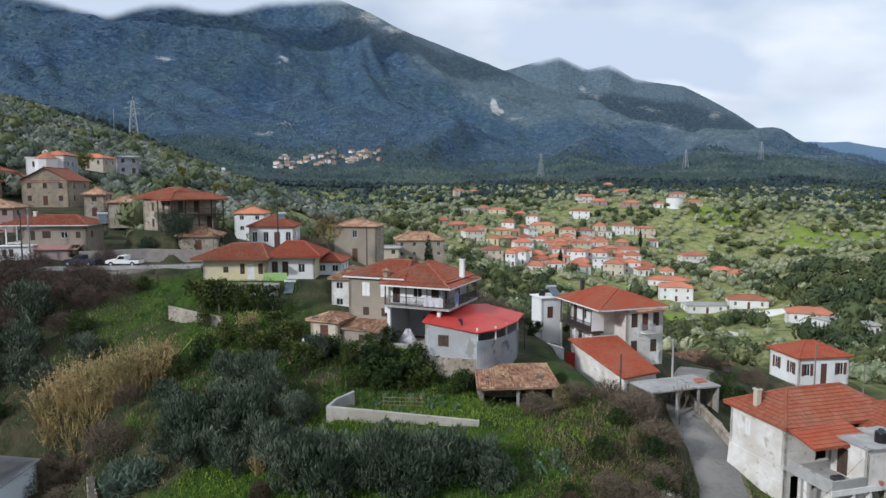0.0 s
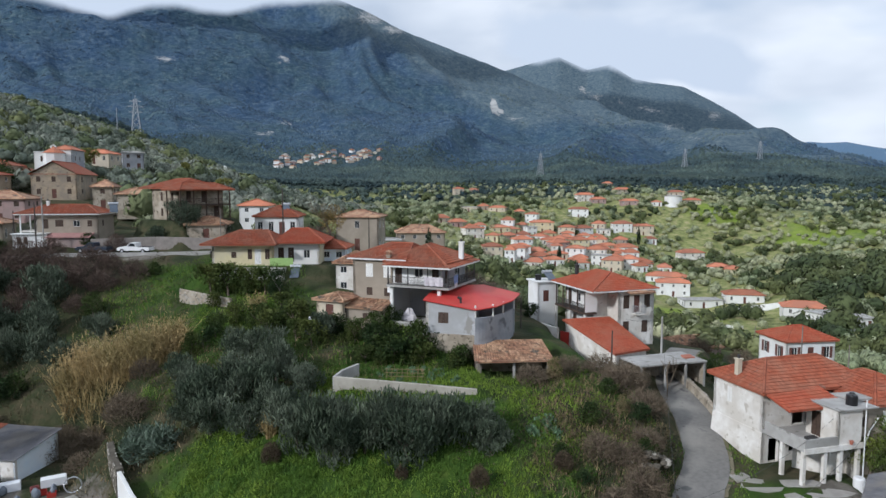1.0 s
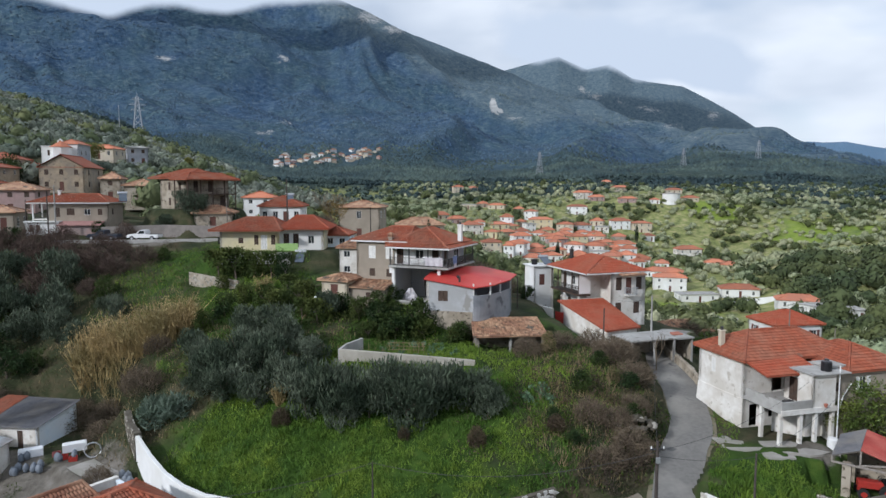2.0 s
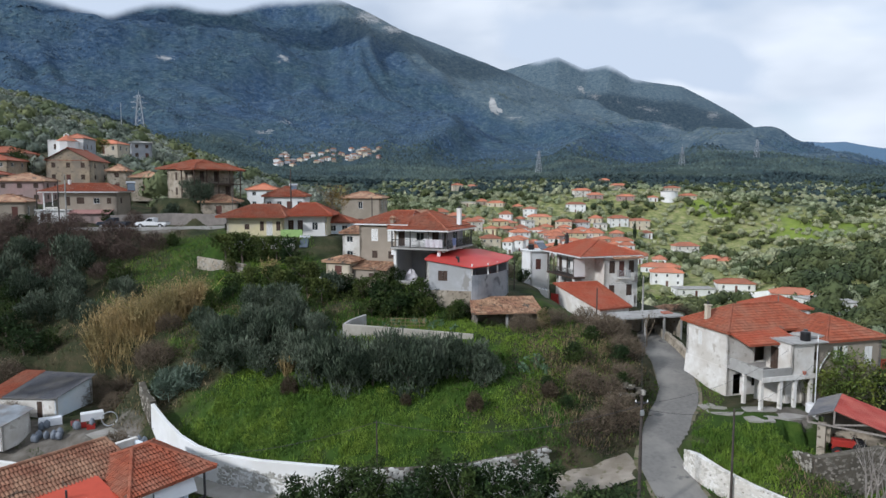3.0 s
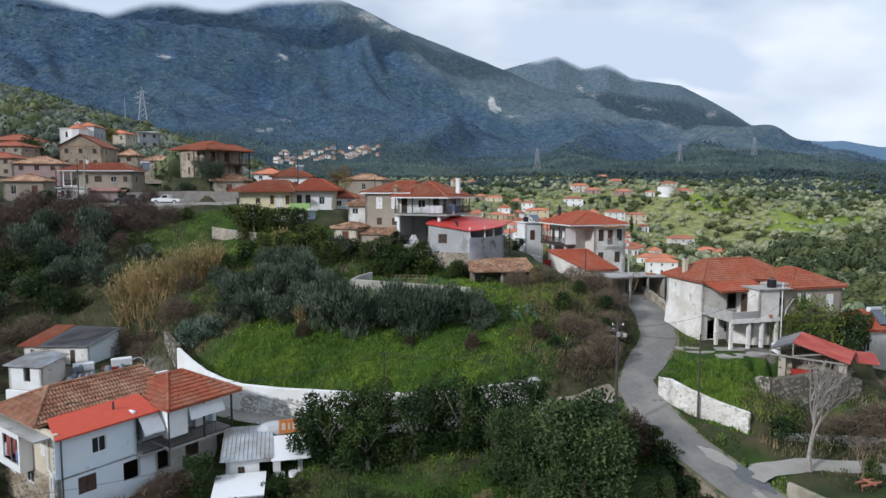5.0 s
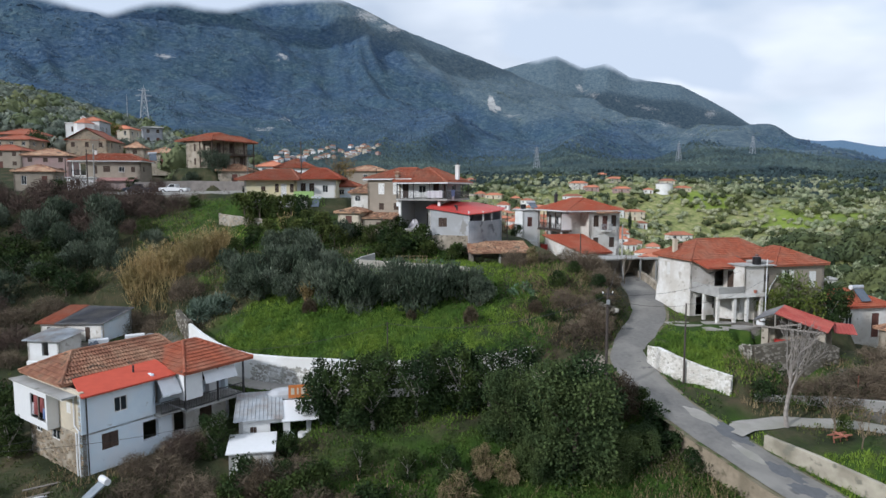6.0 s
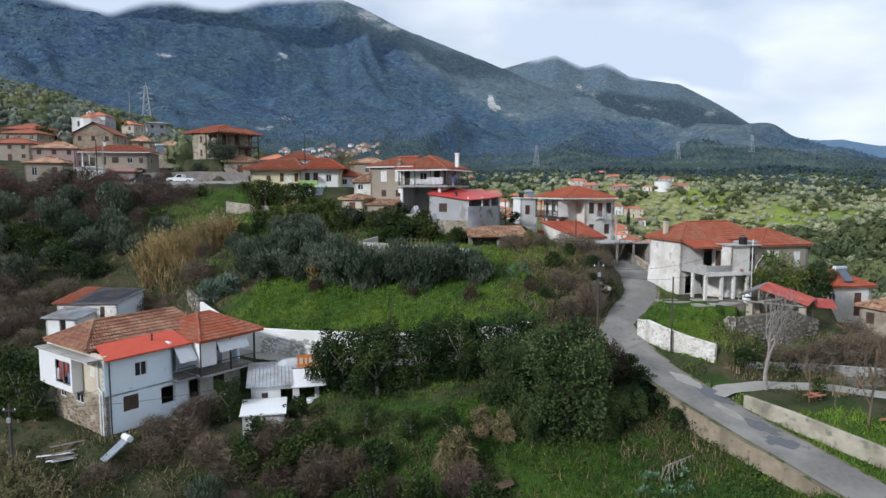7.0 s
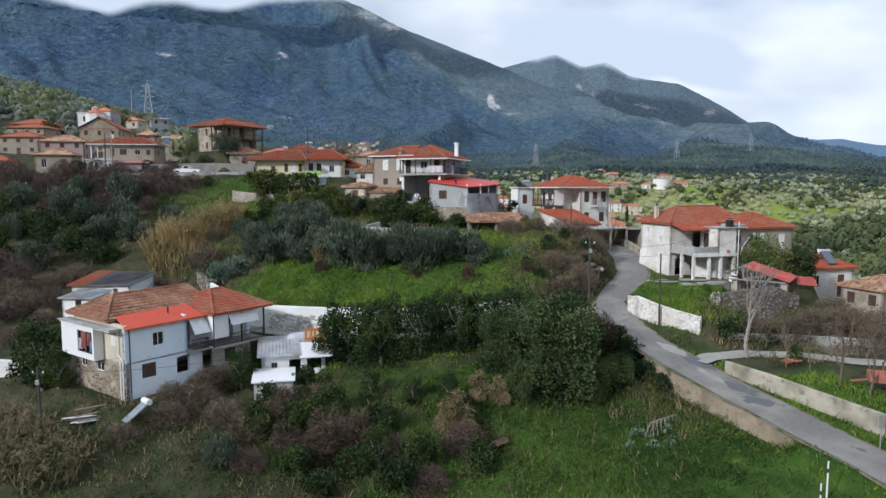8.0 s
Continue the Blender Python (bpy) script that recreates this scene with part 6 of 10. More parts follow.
def church():
    h = thing("church", -103.0, 168.0, 43.0, 8, "small white church with octagonal apse and red roof", "church")
    h.scale = (0.72, 0.72, 0.8)
    g = Geo()
    octa = [(3.6 * math.cos(a), 3.6 * math.sin(a)) for a in [math.pi / 8 + i * math.pi / 4 for i in range(8)]]
    put("apse_wall", Geo().prism([(x + 2, y - 1) for x, y in octa], -3, 6.2), WHITE_CLEAN, h, "white octagonal apse")
    g.loft([[(x * 1.08 + 2, y * 1.08 - 1, 6.2) for x, y in octa], [(x * 0.05 + 2, y * 0.05 - 1, 8.3) for x, y in octa]])
    put("apse_roof", g, TILE_FAR, h)
    for i in (4, 5, 6, 7):
        a = math.pi / 4 * (i + 1)
        at = pose(2 + 3.33 * math.cos(a), -1 + 3.33 * math.sin(a), 3.2, 0, 0, math.degrees(a) + 90)
        window_part(h, at @ pose(0, -0.06, 0), 1.0, 1.3)
    side(h, (-6.0, 1.5), (2.0, 1.5), -3, 6.6, WHITE_CLEAN, [(2.6, 3.6, 0.8, 1.8, "dark")])
    side(h, (2.0, 1.5), (7.0, 1.5), -3, 7.6, WHITE_CLEAN)
    side(h, (7.0, 1.5), (7.0, 13), -3, 7.6, GREY_WALL, [(3, 4, 0.8, 1.5, "dark"), (7, 4, 0.8, 1.5, "dark")])
    side(h, (7.0, 13), (-6.0, 13), -3, 7.0, WHITE_CLEAN)
    side(h, (-6.0, 13), (-6.0, 1.5), -3, 6.6, WHITE_CLEAN)
    put("flat_roof", Geo().box(-6.2, 1.3, 6.6, 0.2, 13.2, 6.85), WHITE_CLEAN, h)
    roof(h, 0.0, 7.4, 1.1, 13.4, 7.6, 1.5, "y", 3.0, 3.0, TILE_FAR, False)
    put("arch", Geo().tube([(0.2, 1.2, 6.8), (0.2, 1.2, 8.6), (0.9, 1.2, 9.0), (1.6, 1.2, 8.6), (1.6, 1.2, 6.8)], 0.3, 6), WHITE_CLEAN, h, "small white bell arch")
    return h


def grey_shed():
    h = thing("shed", -46.7, 54.7, 11.8, -10, "low white shed with grey sheet roof and tiled corner", "shed")
    h.scale = (0.68, 0.8, 0.88)
    side(h, (0, 0), (11.8, 0), -1.0, 2.3, WHITE, [(1.6, 1.0, 0.7, 0.8, "dark"), (9.0, 0.1, 0.9, 1.9, "dark")], top=2.6)
    side(h, (11.8, 0), (11.8, 6.5), -1.0, 2.6, BLUE_WHITE, top=3.2)
    side(h, (11.8, 6.5), (0, 6.5), -1.0, 3.2, WHITE)
    side(h, (0, 6.5), (0, 0), -1.0, 3.2, WHITE, top=2.3)
    lean_roof(h, [(3.2, -0.5, 2.35), (12.3, -0.5, 2.65), (12.2, 6.9, 3.6), (3.2, 6.9, 3.6)], SHEET_GREY, 0.08, waves=True, label="dark grey corrugated sheet roof")
    lean_roof(h, [(-0.6, -0.5, 2.3), (3.2, -0.5, 2.35), (3.2, 6.9, 3.65), (-0.6, 6.9, 3.6)], TILE, 0.08, True, label="terracotta end of the shed roof")
    s = thing("shed", -44.4, 48.6, 11.6, -12, "small white lean-to shed with loose zinc roof", "shed")
    s.scale = (0.75, 0.8, 0.85)
    side(s, (0, 0), (5.2, 0), -1.0, 1.9, WHITE_CLEAN, [(2.9, 0.0, 1.1, 1.7, "hole")])
    side(s, (5.2, 0), (5.2, 4), -1.0, 1.9, WHITE, top=2.4)
    side(s, (0, 4), (0, 0), -1.0, 2.4, WHITE, top=1.9)
    side(s, (5.2, 4), (0, 4), -1.0, 2.4, WHITE)
    lean_roof(s, [(-0.4, -0.5, 1.95), (2.7, -0.5, 1.95), (2.7, 4.4, 2.6), (-0.4, 4.4, 2.6)], SHEET, 0.05, waves=True)
    lean_roof(s, [(2.6, -0.6, 2.05), (5.7, -0.5, 2.0), (5.7, 4.3, 2.55), (2.6, 4.4, 2.75)], SHEET, 0.05, waves=True)
    return h


def zinc_sheds():
    h = thing("shed", -16.2, 30.2, 8.7, 14, "white shed with patched zinc roof and orange board", "shed")
    side(h, (0, 0), (5.6, 0), -1.5, 2.3, WHITE_CLEAN, [(1.1, 1.1, 0.5, 0.6, "dark"), (2.9, 0.0, 1.0, 1.9, "hole"), (4.6, 0.0, 1.3, 1.9, "hole")])
    side(h, (5.6, 0), (5.6, 4.5), -1.5, 2.3, WHITE_CLEAN)
    side(h, (5.6, 4.5), (0, 4.5), -1.5, 2.9, WHITE)
    side(h, (0, 4.5), (0, 0), -1.5, 2.9, WHITE_CLEAN, top=2.3)
    lean_roof(h, [(-0.35, -0.4, 2.35), (3.4, -0.4, 2.35), (3.4, 4.9, 3.05), (-0.35, 4.9, 3.05)], SHEET, 0.05, waves=True, label="patched zinc sheet roof")
    lean_roof(h, [(3.3, -0.7, 2.2), (6.2, -0.7, 2.2), (6.2, 3.0, 2.7), (3.3, 3.0, 2.75)], PAINT_WHITE, 0.06, name="porch_roof", label="white sheet porch roof")
    b = put("board", Geo().box(3.9, 2.9, 2.9, 6.1, 3.0, 4.0), ORANGE_SIGN, h, "faded orange advertising board")
    put("lettering_bar", Geo().box(4.1, 2.87, 3.2, 4.4, 2.9, 3.75).box(4.6, 2.87, 3.2, 4.75, 2.9, 3.75).box(4.95, 2.87, 3.2, 5.3, 2.9, 3.75).box(5.5, 2.87, 3.2, 5.75, 2.9, 3.75), CREAM, b)
    for x in (3.7, 4.7):
        put("barrel", Geo().tube([(x + 0.2, 0.1, 0.0), (x + 0.2, 0.1, 0.9)], [0.36, 0.36], 12), PAINT_WHITE, h)
    s = thing("shed", -16.0, 27.0, 7.4, 12, "small whitewashed hut with flat white roof", "shed")
    side(s, (0, 0), (3.2, 0), -1.5, 2.3, WHITE_CLEAN, [(1.3, 1.0, 0.55, 0.7, "dark")])
    side(s, (3.2, 0), (3.2, 2.8), -1.5, 2.3, WHITE_CLEAN)
    side(s, (3.2, 2.8), (0, 2.8), -1.5, 2.5, WHITE_CLEAN)
    side(s, (0, 2.8), (0, 0), -1.5, 2.5, WHITE_CLEAN, top=2.3)
    lean_roof(s, [(-0.2, -0.25, 2.32), (3.4, -0.25, 2.32), (3.4, 3.0, 2.6), (-0.2, 3.0, 2.6)], PAINT_WHITE, 0.1, label="white flat roof")
    return h


def barn():
    h = thing("barn", 29.5, 38.9, 14.2, -38, "open barn with red sheet roof on pale timber trusses", "barn")
    h.scale = (0.94, 0.94, 1.0)
    for x, y in ((0.1, 0.2), (0.1, 3.6), (4.9, 0.2), (4.9, 4.4)):
        put("pier", Geo().box(x - 0.3, y - 0.3, -1.0, x + 0.3, y + 0.3, 2.5), STONE_WALL, h)
    side(h, (5.2, 4.7), (0, 4.7), -1.0, 2.5, STONE_WALL, name="back_wall")
    for y in (-0.3, 2.1, 4.3):
        tr = put("truss", Geo().beam((-0.9, y, 2.55), (5.1, y, 2.55), 0.1, 0.14), BARK_PALE, h)
        for p, q in (((-0.9, y, 3.0), (1.0, y, 3.78)), ((1.0, y, 3.78), (5.3, y, 2.66)), ((1.0, y, 2.62), (1.0, y, 3.7)), ((1.0, y, 2.65), (3.4, y, 3.15)), ((-0.9, y, 2.55), (-0.9, y, 3.0))):
            put("rafter", Geo().beam(p, q, 0.09, 0.12), BARK_PALE, tr)
    lean_roof(h, [(5.5, -0.6, 2.68), (5.4, 4.7, 2.76), (0.95, 4.6, 3.98), (1.0, -0.6, 3.9)], BARN_RED, 0.06, waves=True, label="sagging red sheet roof slope")
    lean_roof(h, [(-0.9, 4.7, 3.12), (-0.9, -0.5, 3.1), (0.98, -0.5, 3.89), (0.95, 4.6, 3.97)], SHEET_GREY, 0.05, waves=True, label="far grey sheet roof slope")
    lean_roof(h, [(5.6, 3.2, 2.1), (7.4, 4.0, 2.0), (6.8, 5.8, 2.6), (5.0, 5.2, 2.7)], BARN_RED, 0.06, waves=True, label="red sheet roof of the side bay")
    # red tractor parked inside
    t = thing("tractor", 31.6, 38.7, 14.2, -20, "old red tractor parked in the open barn", "tractor")
    put("body", Geo().box(-1.1, -0.35, 0.75, 0.5, 0.35, 1.25, 0.08).box(0.4, -0.45, 0.7, 1.2, 0.45, 1.0, 0.05), RED_PAINT, t)
    put("seat", Geo().box(0.6, -0.25, 1.05, 1.0, 0.25, 1.4, 0.05), PLASTIC_BLACK, t)
    put("steering_wheel", Geo().tube([(0.25, 0, 1.25), (0.4, 0, 1.6)], 0.03, 5).tube([(0.4 + 0.2 * math.cos(a), 0.2 * math.sin(a), 1.6 + 0.05 * math.cos(a)) for a in [i * 0.7 for i in range(10)]], 0.02, 5), METAL_DARK, t)
    for x, r in ((0.8, 0.62), (-0.8, 0.38)):
        for y in (-0.6, 0.6):
            w = put("wheel", Geo().tube([(x, y - 0.13, r), (x, y + 0.13, r)], r, 18), RUBBER, t)
            put("rim", Geo().tube([(x, y - 0.15, r), (x, y + 0.15, r)], r * 0.55, 14), RED_PAINT, w)
    return h


def left_low_house():
    h = thing("house", -65.3, 100.4, 29.6, 8, "grey-brown house with white balcony end and low red roof", "house", "houses of the upper village")
    side(h, (0, 0), (9.5, 0), -1.5, 4.9, BROWN_WALL, [(1.6, 2.6, 0.7, 1.5, "dark"), (3.6, 2.9, 1.2, 1.1, "dark"), (6.2, 2.9, 1.0, 1.0, "pane"), (8.2, 2.9, 0.7, 1.0, "dark")])
    side(h, (9.5, 0), (9.5, 7), -1.5, 4.9, BROWN_WALL, [(2.0, 2.9, 0.7, 1.0, "dark")])
    side(h, (9.5, 7), (-2.4, 7), -1.5, 4.9, BROWN_WALL)
    side(h, (0.0, 7.0), (0.0, 0.0), -1.5, 4.9, WHITE, [(5.4, 2.3, 0.8, 1.9, "dark"), (3.0, 2.6, 0.7, 1.3, "whiteopen")])
    put("balcony_slab", Geo().box(-2.4, 0.0, 2.1, 0.0, 6.8, 2.28), WHITE, h)
    railing(h, [(-2.3, 6.7, 2.28), (-2.3, 0.1, 2.28), (0, 0.1, 2.28)], 0.9, METAL_DARK, 0.2)
    for y in (0.15, 3.4, 6.6):
        put("balcony_post", Geo().box(-2.35, y - 0.08, -1.5, -2.19, y + 0.08, 4.75), WHITE_CLEAN, h)
    side(h, (-2.6, -1.9), (2.4, -1.9), -1.6, 1.8, WHITE_CLEAN, [(0.9, 0.3, 0.6, 1.1, "dark"), (1.9, 0.3, 0.6, 1.1, "dark")], name="lower_wall")
    side(h, (-2.6, 0.0), (-2.6, -1.9), -1.6, 1.8, WHITE_CLEAN, name="lower_wall")
    side(h, (2.4, -1.9), (8.6, -1.9), -1.6, 1.3, PINK_WALL, name="lower_wall")
    lean_roof(h, [(2.2, -2.3, 1.35), (8.9, -2.3, 1.35), (8.9, 0.0, 1.9), (2.2, 0.0, 1.9)], mat("faded_pink_terrace", (0.4, 0.22, 0.2), (0.34, 0.19, 0.17), 1.5, rough=0.95), 0.12, name="terrace_roof")
    put("lower_roof_slab", Geo().box(-2.8, -2.2, 1.8, 2.3, 0.0, 1.95), WHITE_CLEAN, h)
    roof(h, -2.9, 10.0, -0.7, 7.6, 4.95, 1.4, "x", 3.4, 3.2, TILE, label="low red tiled hip roof", fascia=WHITE_CLEAN)
    chimney(h, 0.8, 3.0, 5.4, 7.0, 0.4, WHITE_CLEAN)
    return h


blue_house()
terrace_house()
brown_house()
red_roof_shed()
stone_house()
tile_annex()
carport()
open_shed()
yellow_house()
balcony_house()
church()
grey_shed()
zinc_sheds()
barn()
HOUSES = "houses of the upper village"
simple_house("house", 51.5, 92.0, 11.6, 8, 8, 6.6, 4.2, 1.7, WHITE_CLEAN, TILE_NEW, "white single-storey house with red tiled hip roof", HOUSES, 3, tiled=True, storeys=1, style="open")
left_low_house()
simple_house("house", -97.0, 150.0, 36.4, 10, 10, 14, 5.8, 3.0, WARM_STONE, TILE, "old brown stone house with broad gable", HOUSES, 3, axis="y", hip=0, style="dark")
simple_house("house", -33.5, 112.0, 29.5, 4, 7.6, 7, 4.2, 1.8, WHITE_CLEAN, TILE, "white house with glazed upper storey and red roof", HOUSES, 4, tiled=True, storeys=1)
simple_house("house", -45.0, 140.0, 30.5, 4, 6.5, 6, 4.5, 1.3, WHITE_CLEAN, TILE_FAR, "small white house with red roof behind trees", HOUSES, 2)
simple_house("house", -20.5, 121.0, 26.5, -6, 8.2, 7, 6.8, 1.2, BROWN_WALL, TILE_OLD, "plain brown stone house with faded roof", HOUSES, 1, hip=None)
simple_house("house", -16.2, 152.0, 22.0, 6, 6, 6, 4.4, 0.3, CREAM, CONCRETE, "unfinished concrete block house with dark openings", HOUSES, 2, style="dark")
simple_house("house", -11.5, 158.0, 23.0, 6, 12, 8, 4.8, 1.8, BROWN_WALL, TILE_OLD, "low brown house with wide faded tile roof", HOUSES, 4)
simple_house("house", -20.0, 92.5, 25.4, -3, 5.5, 5, 4.4, 1.2, BLUE_WHITE, TILE, "washed blue old house with tiled roof", HOUSES, 3, tiled=True)
simple_house("house", -14.2, 82.0, 24.6, -8, 4.2, 5, 4.2, 1.3, WHITE, TILE_OLD, "old white house behind the brown one", HOUSES, 2, tiled=True)
simple_house("house", -14.2, 68.6, 24.0, -23, 3.4, 3.6, 2.2, 0.6, CREAM, TILE_OLD, "cream hut with sagging tile roof", HOUSES, 1, tiled=True, storeys=1, style="dark")
simple_house("house", -41.5, 101.5, 29.8, 8, 6.0, 5, 3.0, 1.2, STONE_WALL, TILE_OLD, "low stone hut with brown roof", HOUSES, 1, storeys=1, tiled=True, style="dark")
simple_house("house", -104.0, 128.0, 34.0, 4, 9, 7, 4.2, 1.3, BROWN_WALL, TILE, "brown house with long red roof", HOUSES, 3, style="dark")
simple_house("house", -90.0, 121.0, 32.1, 12, 9, 8, 4.6, 1.6, PINK_WALL, TILE_OLD, "old pinkish house with faded roof", HOUSES, 3, style="dark")
simple_house("house", -74.0, 134.0, 34.5, 14, 4, 6, 4.6, 1.4, STONE_WALL, TILE_OLD, "narrow roofless-looking stone house", HOUSES, 1, style="dark")
simple_house("house", -66.0, 128.0, 34.0, 10, 6, 6, 3.6, 1.3, STONE_WALL, TILE_OLD, "small stone house with brown roof", HOUSES, 1, storeys=1, style="dark")
simple_house("house", -125.0, 165.0, 39.9, 10, 12, 9, 5.0, 1.8, BROWN_WALL, TILE, "long brown house with red roof", HOUSES, 4, style="dark")
simple_house("house", -120.0, 172.0, 39.0, 16, 8, 8, 4.6, 1.5, WARM_STONE, TILE, "stone house with red roof", HOUSES, 2)
simple_house("house", -113.0, 146.0, 37.0, 2, 9, 8, 5.0, 1.4, WARM_STONE, TILE, "warm stone house with red roof", HOUSES, 3)
simple_house("house", -81.0, 104.0, 28.8, 14, 7, 6, 4.0, 1.2, BROWN_WALL, TILE_OLD, "small brown house with faded orange roof", HOUSES, 2, storeys=1)
simple_house("house", -90.0, 99.0, 28.4, 20, 6.5, 5, 3.0, 1.2, CREAM, TILE, "low cream outbuilding with red roof", HOUSES, 2, storeys=1)
simple_house("house", -116.0, 205.0, 46.6, -4, 10, 7, 3.4, 1.4, CREAM, TILE_FAR, "low house with orange roof by the church", HOUSES, 3, storeys=1)
simple_house("house", -99.5, 200.0, 44.6, 30, 6, 6, 5.5, 0.5, GREY_WALL, CONCRETE, "small grey ruined stone house", HOUSES, 2, style="dark")
simple_house("house", 43.2, 50.5, 12.7, 12, 7, 6, 3.6, 1.5, WHITE, TILE_NEW, "low house with bright red roof behind citrus trees", HOUSES, 2, tiled=True, storeys=1)
simple_house("house", 46.0, 40.5, 12.4, 18, 9, 5, 2.8, 1.2, STONE_WALL, TILE_OLD, "ruined stone outbuilding with faded tile roof", HOUSES, 2, tiled=True, storeys=1, style="dark")
simple_house("house", 34.0, 92.0, 12.6, 5, 8, 5, 2.2, 1.3, PINK_WALL, TILE_OLD, "low pink outbuilding with faded red roof", HOUSES, 2, storeys=1, tiled=True, style="dark")


# ---- plants ----
def leaf_mesh(name, seed, blobs, n, length, width, material, rise=0.5, fill=0.5, droop=0.0):
    """Many small leaves round a set of clumps; blobs: (x, y, z, radius)."""
    r = np.random.RandomState(seed)
    b = np.array(blobs, float)
    pick = r.choice(len(b), n, p=b[:, 3] ** 2 / (b[:, 3] ** 2).sum())
    d = r.normal(size=(n, 3))
    d /= np.linalg.norm(d, axis=1)[:, None]
    c = b[pick, :3] + d * (b[pick, 3] * (fill + (1.05 - fill) * r.rand(n) ** 0.6))[:, None]
    t = d * 0.8 + r.normal(size=(n, 3)) * 0.55 + np.array([0, 0, rise - droop])
    t /= np.linalg.norm(t, axis=1)[:, None]
    s = np.cross(t, r.normal(size=(n, 3)))
    s /= np.linalg.norm(s, axis=1)[:, None]
    ln, wd = length * r.uniform(0.6, 1.3, n)[:, None], width * r.uniform(0.7, 1.3, n)[:, None]
    v = np.stack([c - t * ln / 2, c + s * wd / 2, c + t * ln / 2, c - s * wd / 2], 1).reshape(-1, 3)
    return raw(name, v, np.arange(4 * n).reshape(n, 4), material)


def limb_geo(seed, height, spread, count, r0, lean=0.3, twigs=0):
    """A trunk that forks into limbs; returns the geometry and the limbs' ends."""
    rng = random.Random(seed)
    g, ends = Geo(), []
    fork = height * 0.35
    top = (rng.uniform(-lean, lean), rng.uniform(-lean, lean), fork)
    g.tube([(0, 0, -0.5), (top[0] * 0.3, top[1] * 0.3, fork * 0.5), top], [r0 * 1.3, r0, r0 * 0.85], 7)
    for i in range(count):
        a = 6.283 * (i + rng.uniform(-0.3, 0.3)) / count
        e = (top[0] + spread * math.cos(a), top[1] + spread * math.sin(a), height * rng.uniform(0.7, 0.95))
        m = ((top[0] + e[0]) / 2 + rng.uniform(-0.2, 0.2), (top[1] + e[1]) / 2 + rng.uniform(-0.2, 0.2), (top[2] + e[2]) / 2 + 0.15)
        g.tube([top, m, e], [r0 * 0.55, r0 * 0.35, r0 * 0.12], 5)
        ends.append(e)
    return g, ends


def leafy_tree(name, seed, x, y, height, radius, leaf_m, bark_m, label, category, leaves=2600, length=0.34, width=0.09, rise=0.6, low=0.32, group="", clumps=22):
    rng = random.Random(seed)
    ob = thing(name, x, y, ground_at(x, y) - 0.05, rng.uniform(0, 360), label, category, group)
    g, ends = limb_geo(seed, height * 0.85, radius * 0.55, 5, 0.028 * height, 0.25)
    put("trunk", g, bark_m, ob)
    blobs = [(0, 0, height * 0.66, radius * 0.62)]
    for i in range(clumps):
        a, q = rng.uniform(0, 6.28), math.sqrt(rng.random())
        z = height * rng.uniform(low, 0.88)
        wide = radius * (1.0 - 0.55 * abs(z / height - 0.5) * 1.5)
        blobs.append((wide * q * math.cos(a) * 0.85, wide * q * math.sin(a) * 0.85, z, radius * rng.uniform(0.16, 0.4)))
    put("crown", leaf_mesh("crown", seed, blobs, leaves, length, width, leaf_m, rise, 0.35), leaf_m, ob)
    return ob


def bare_tree_geo(seed, height, spread=0.55, depth=5, r0=0.09):
    rng = random.Random(seed)
    g = Geo()

    def grow(p, d, ln, r, k):
        q = p + d * ln
        mid = p.lerp(q, 0.5) + Vector((rng.uniform(-1, 1), rng.uniform(-1, 1), 0)) * ln * 0.06
        if k > 2:
            g.tube([p, mid, q], [r, r * 0.85, r * 0.7], 5 if k > 3 else 3)
        else:
            g.tube([p, q], [r, r * 0.7], 3)
        if k == 0:
            return
        for i in range(rng.choice((2, 3, 3)) if k > 1 else 3):
            nd = (d + Vector((rng.uniform(-1, 1), rng.uniform(-1, 1), rng.uniform(-0.25, 0.7))) * spread).normalized()
            grow(p.lerp(q, rng.uniform(0.65, 1.0)), nd, ln * rng.uniform(0.6, 0.82), r * 0.58, k - 1)

    grow(Vector((0, 0, -0.3)), Vector((rng.uniform(-0.1, 0.1), rng.uniform(-0.1, 0.1), 1)).normalized(), height * 0.34, r0, depth)
    return g


def twig_mesh(name, seed, radius, height, n, material, width=0.035, length=0.9, upright=0.6):
    """A thicket of bare shoots."""
    r = np.random.RandomState(seed)
    a, q = r.uniform(0, 6.283, n), np.sqrt(r.rand(n))
    z = r.rand(n) ** 0.8 * height * (1.05 - 0.6 * q ** 2)
    c = np.stack([radius * q * np.cos(a), radius * q * np.sin(a), z], 1)
    t = np.stack([np.cos(a) * q, np.sin(a) * q, np.full(n, upright)], 1) + r.normal(size=(n, 3)) * 0.45
    t /= np.linalg.norm(t, axis=1)[:, None]
    s = np.cross(t, r.normal(size=(n, 3)))
    s /= np.linalg.norm(s, axis=1)[:, None]
    ln, wd = length * r.uniform(0.4, 1.3, n)[:, None], width * r.uniform(0.6, 1.4, n)[:, None]
    v = np.stack([c - t * ln / 2 - s * wd / 2, c - t * ln / 2 + s * wd / 2, c + t * ln / 2], 1).reshape(-1, 3)
    return raw(name, v, np.arange(3 * n).reshape(n, 3), material)


def spread_copies(first, places, jitter=0.15, seed=1):
    rng = random.Random(seed)
    for x, y, s in places:
        k = s * rng.uniform(1 - jitter, 1 + jitter)
        if first.name.startswith("olive") and 45 < y < 50 and -13 < x < 5:
            k *= 1.2
        c = copy_thing(first, pose(x, y, ground_at(x, y) - 0.05, rng.uniform(-4, 4), rng.uniform(-4, 4), rng.uniform(0, 360)))
        c.scale = (k, k, k * rng.uniform(0.88, 1.12))


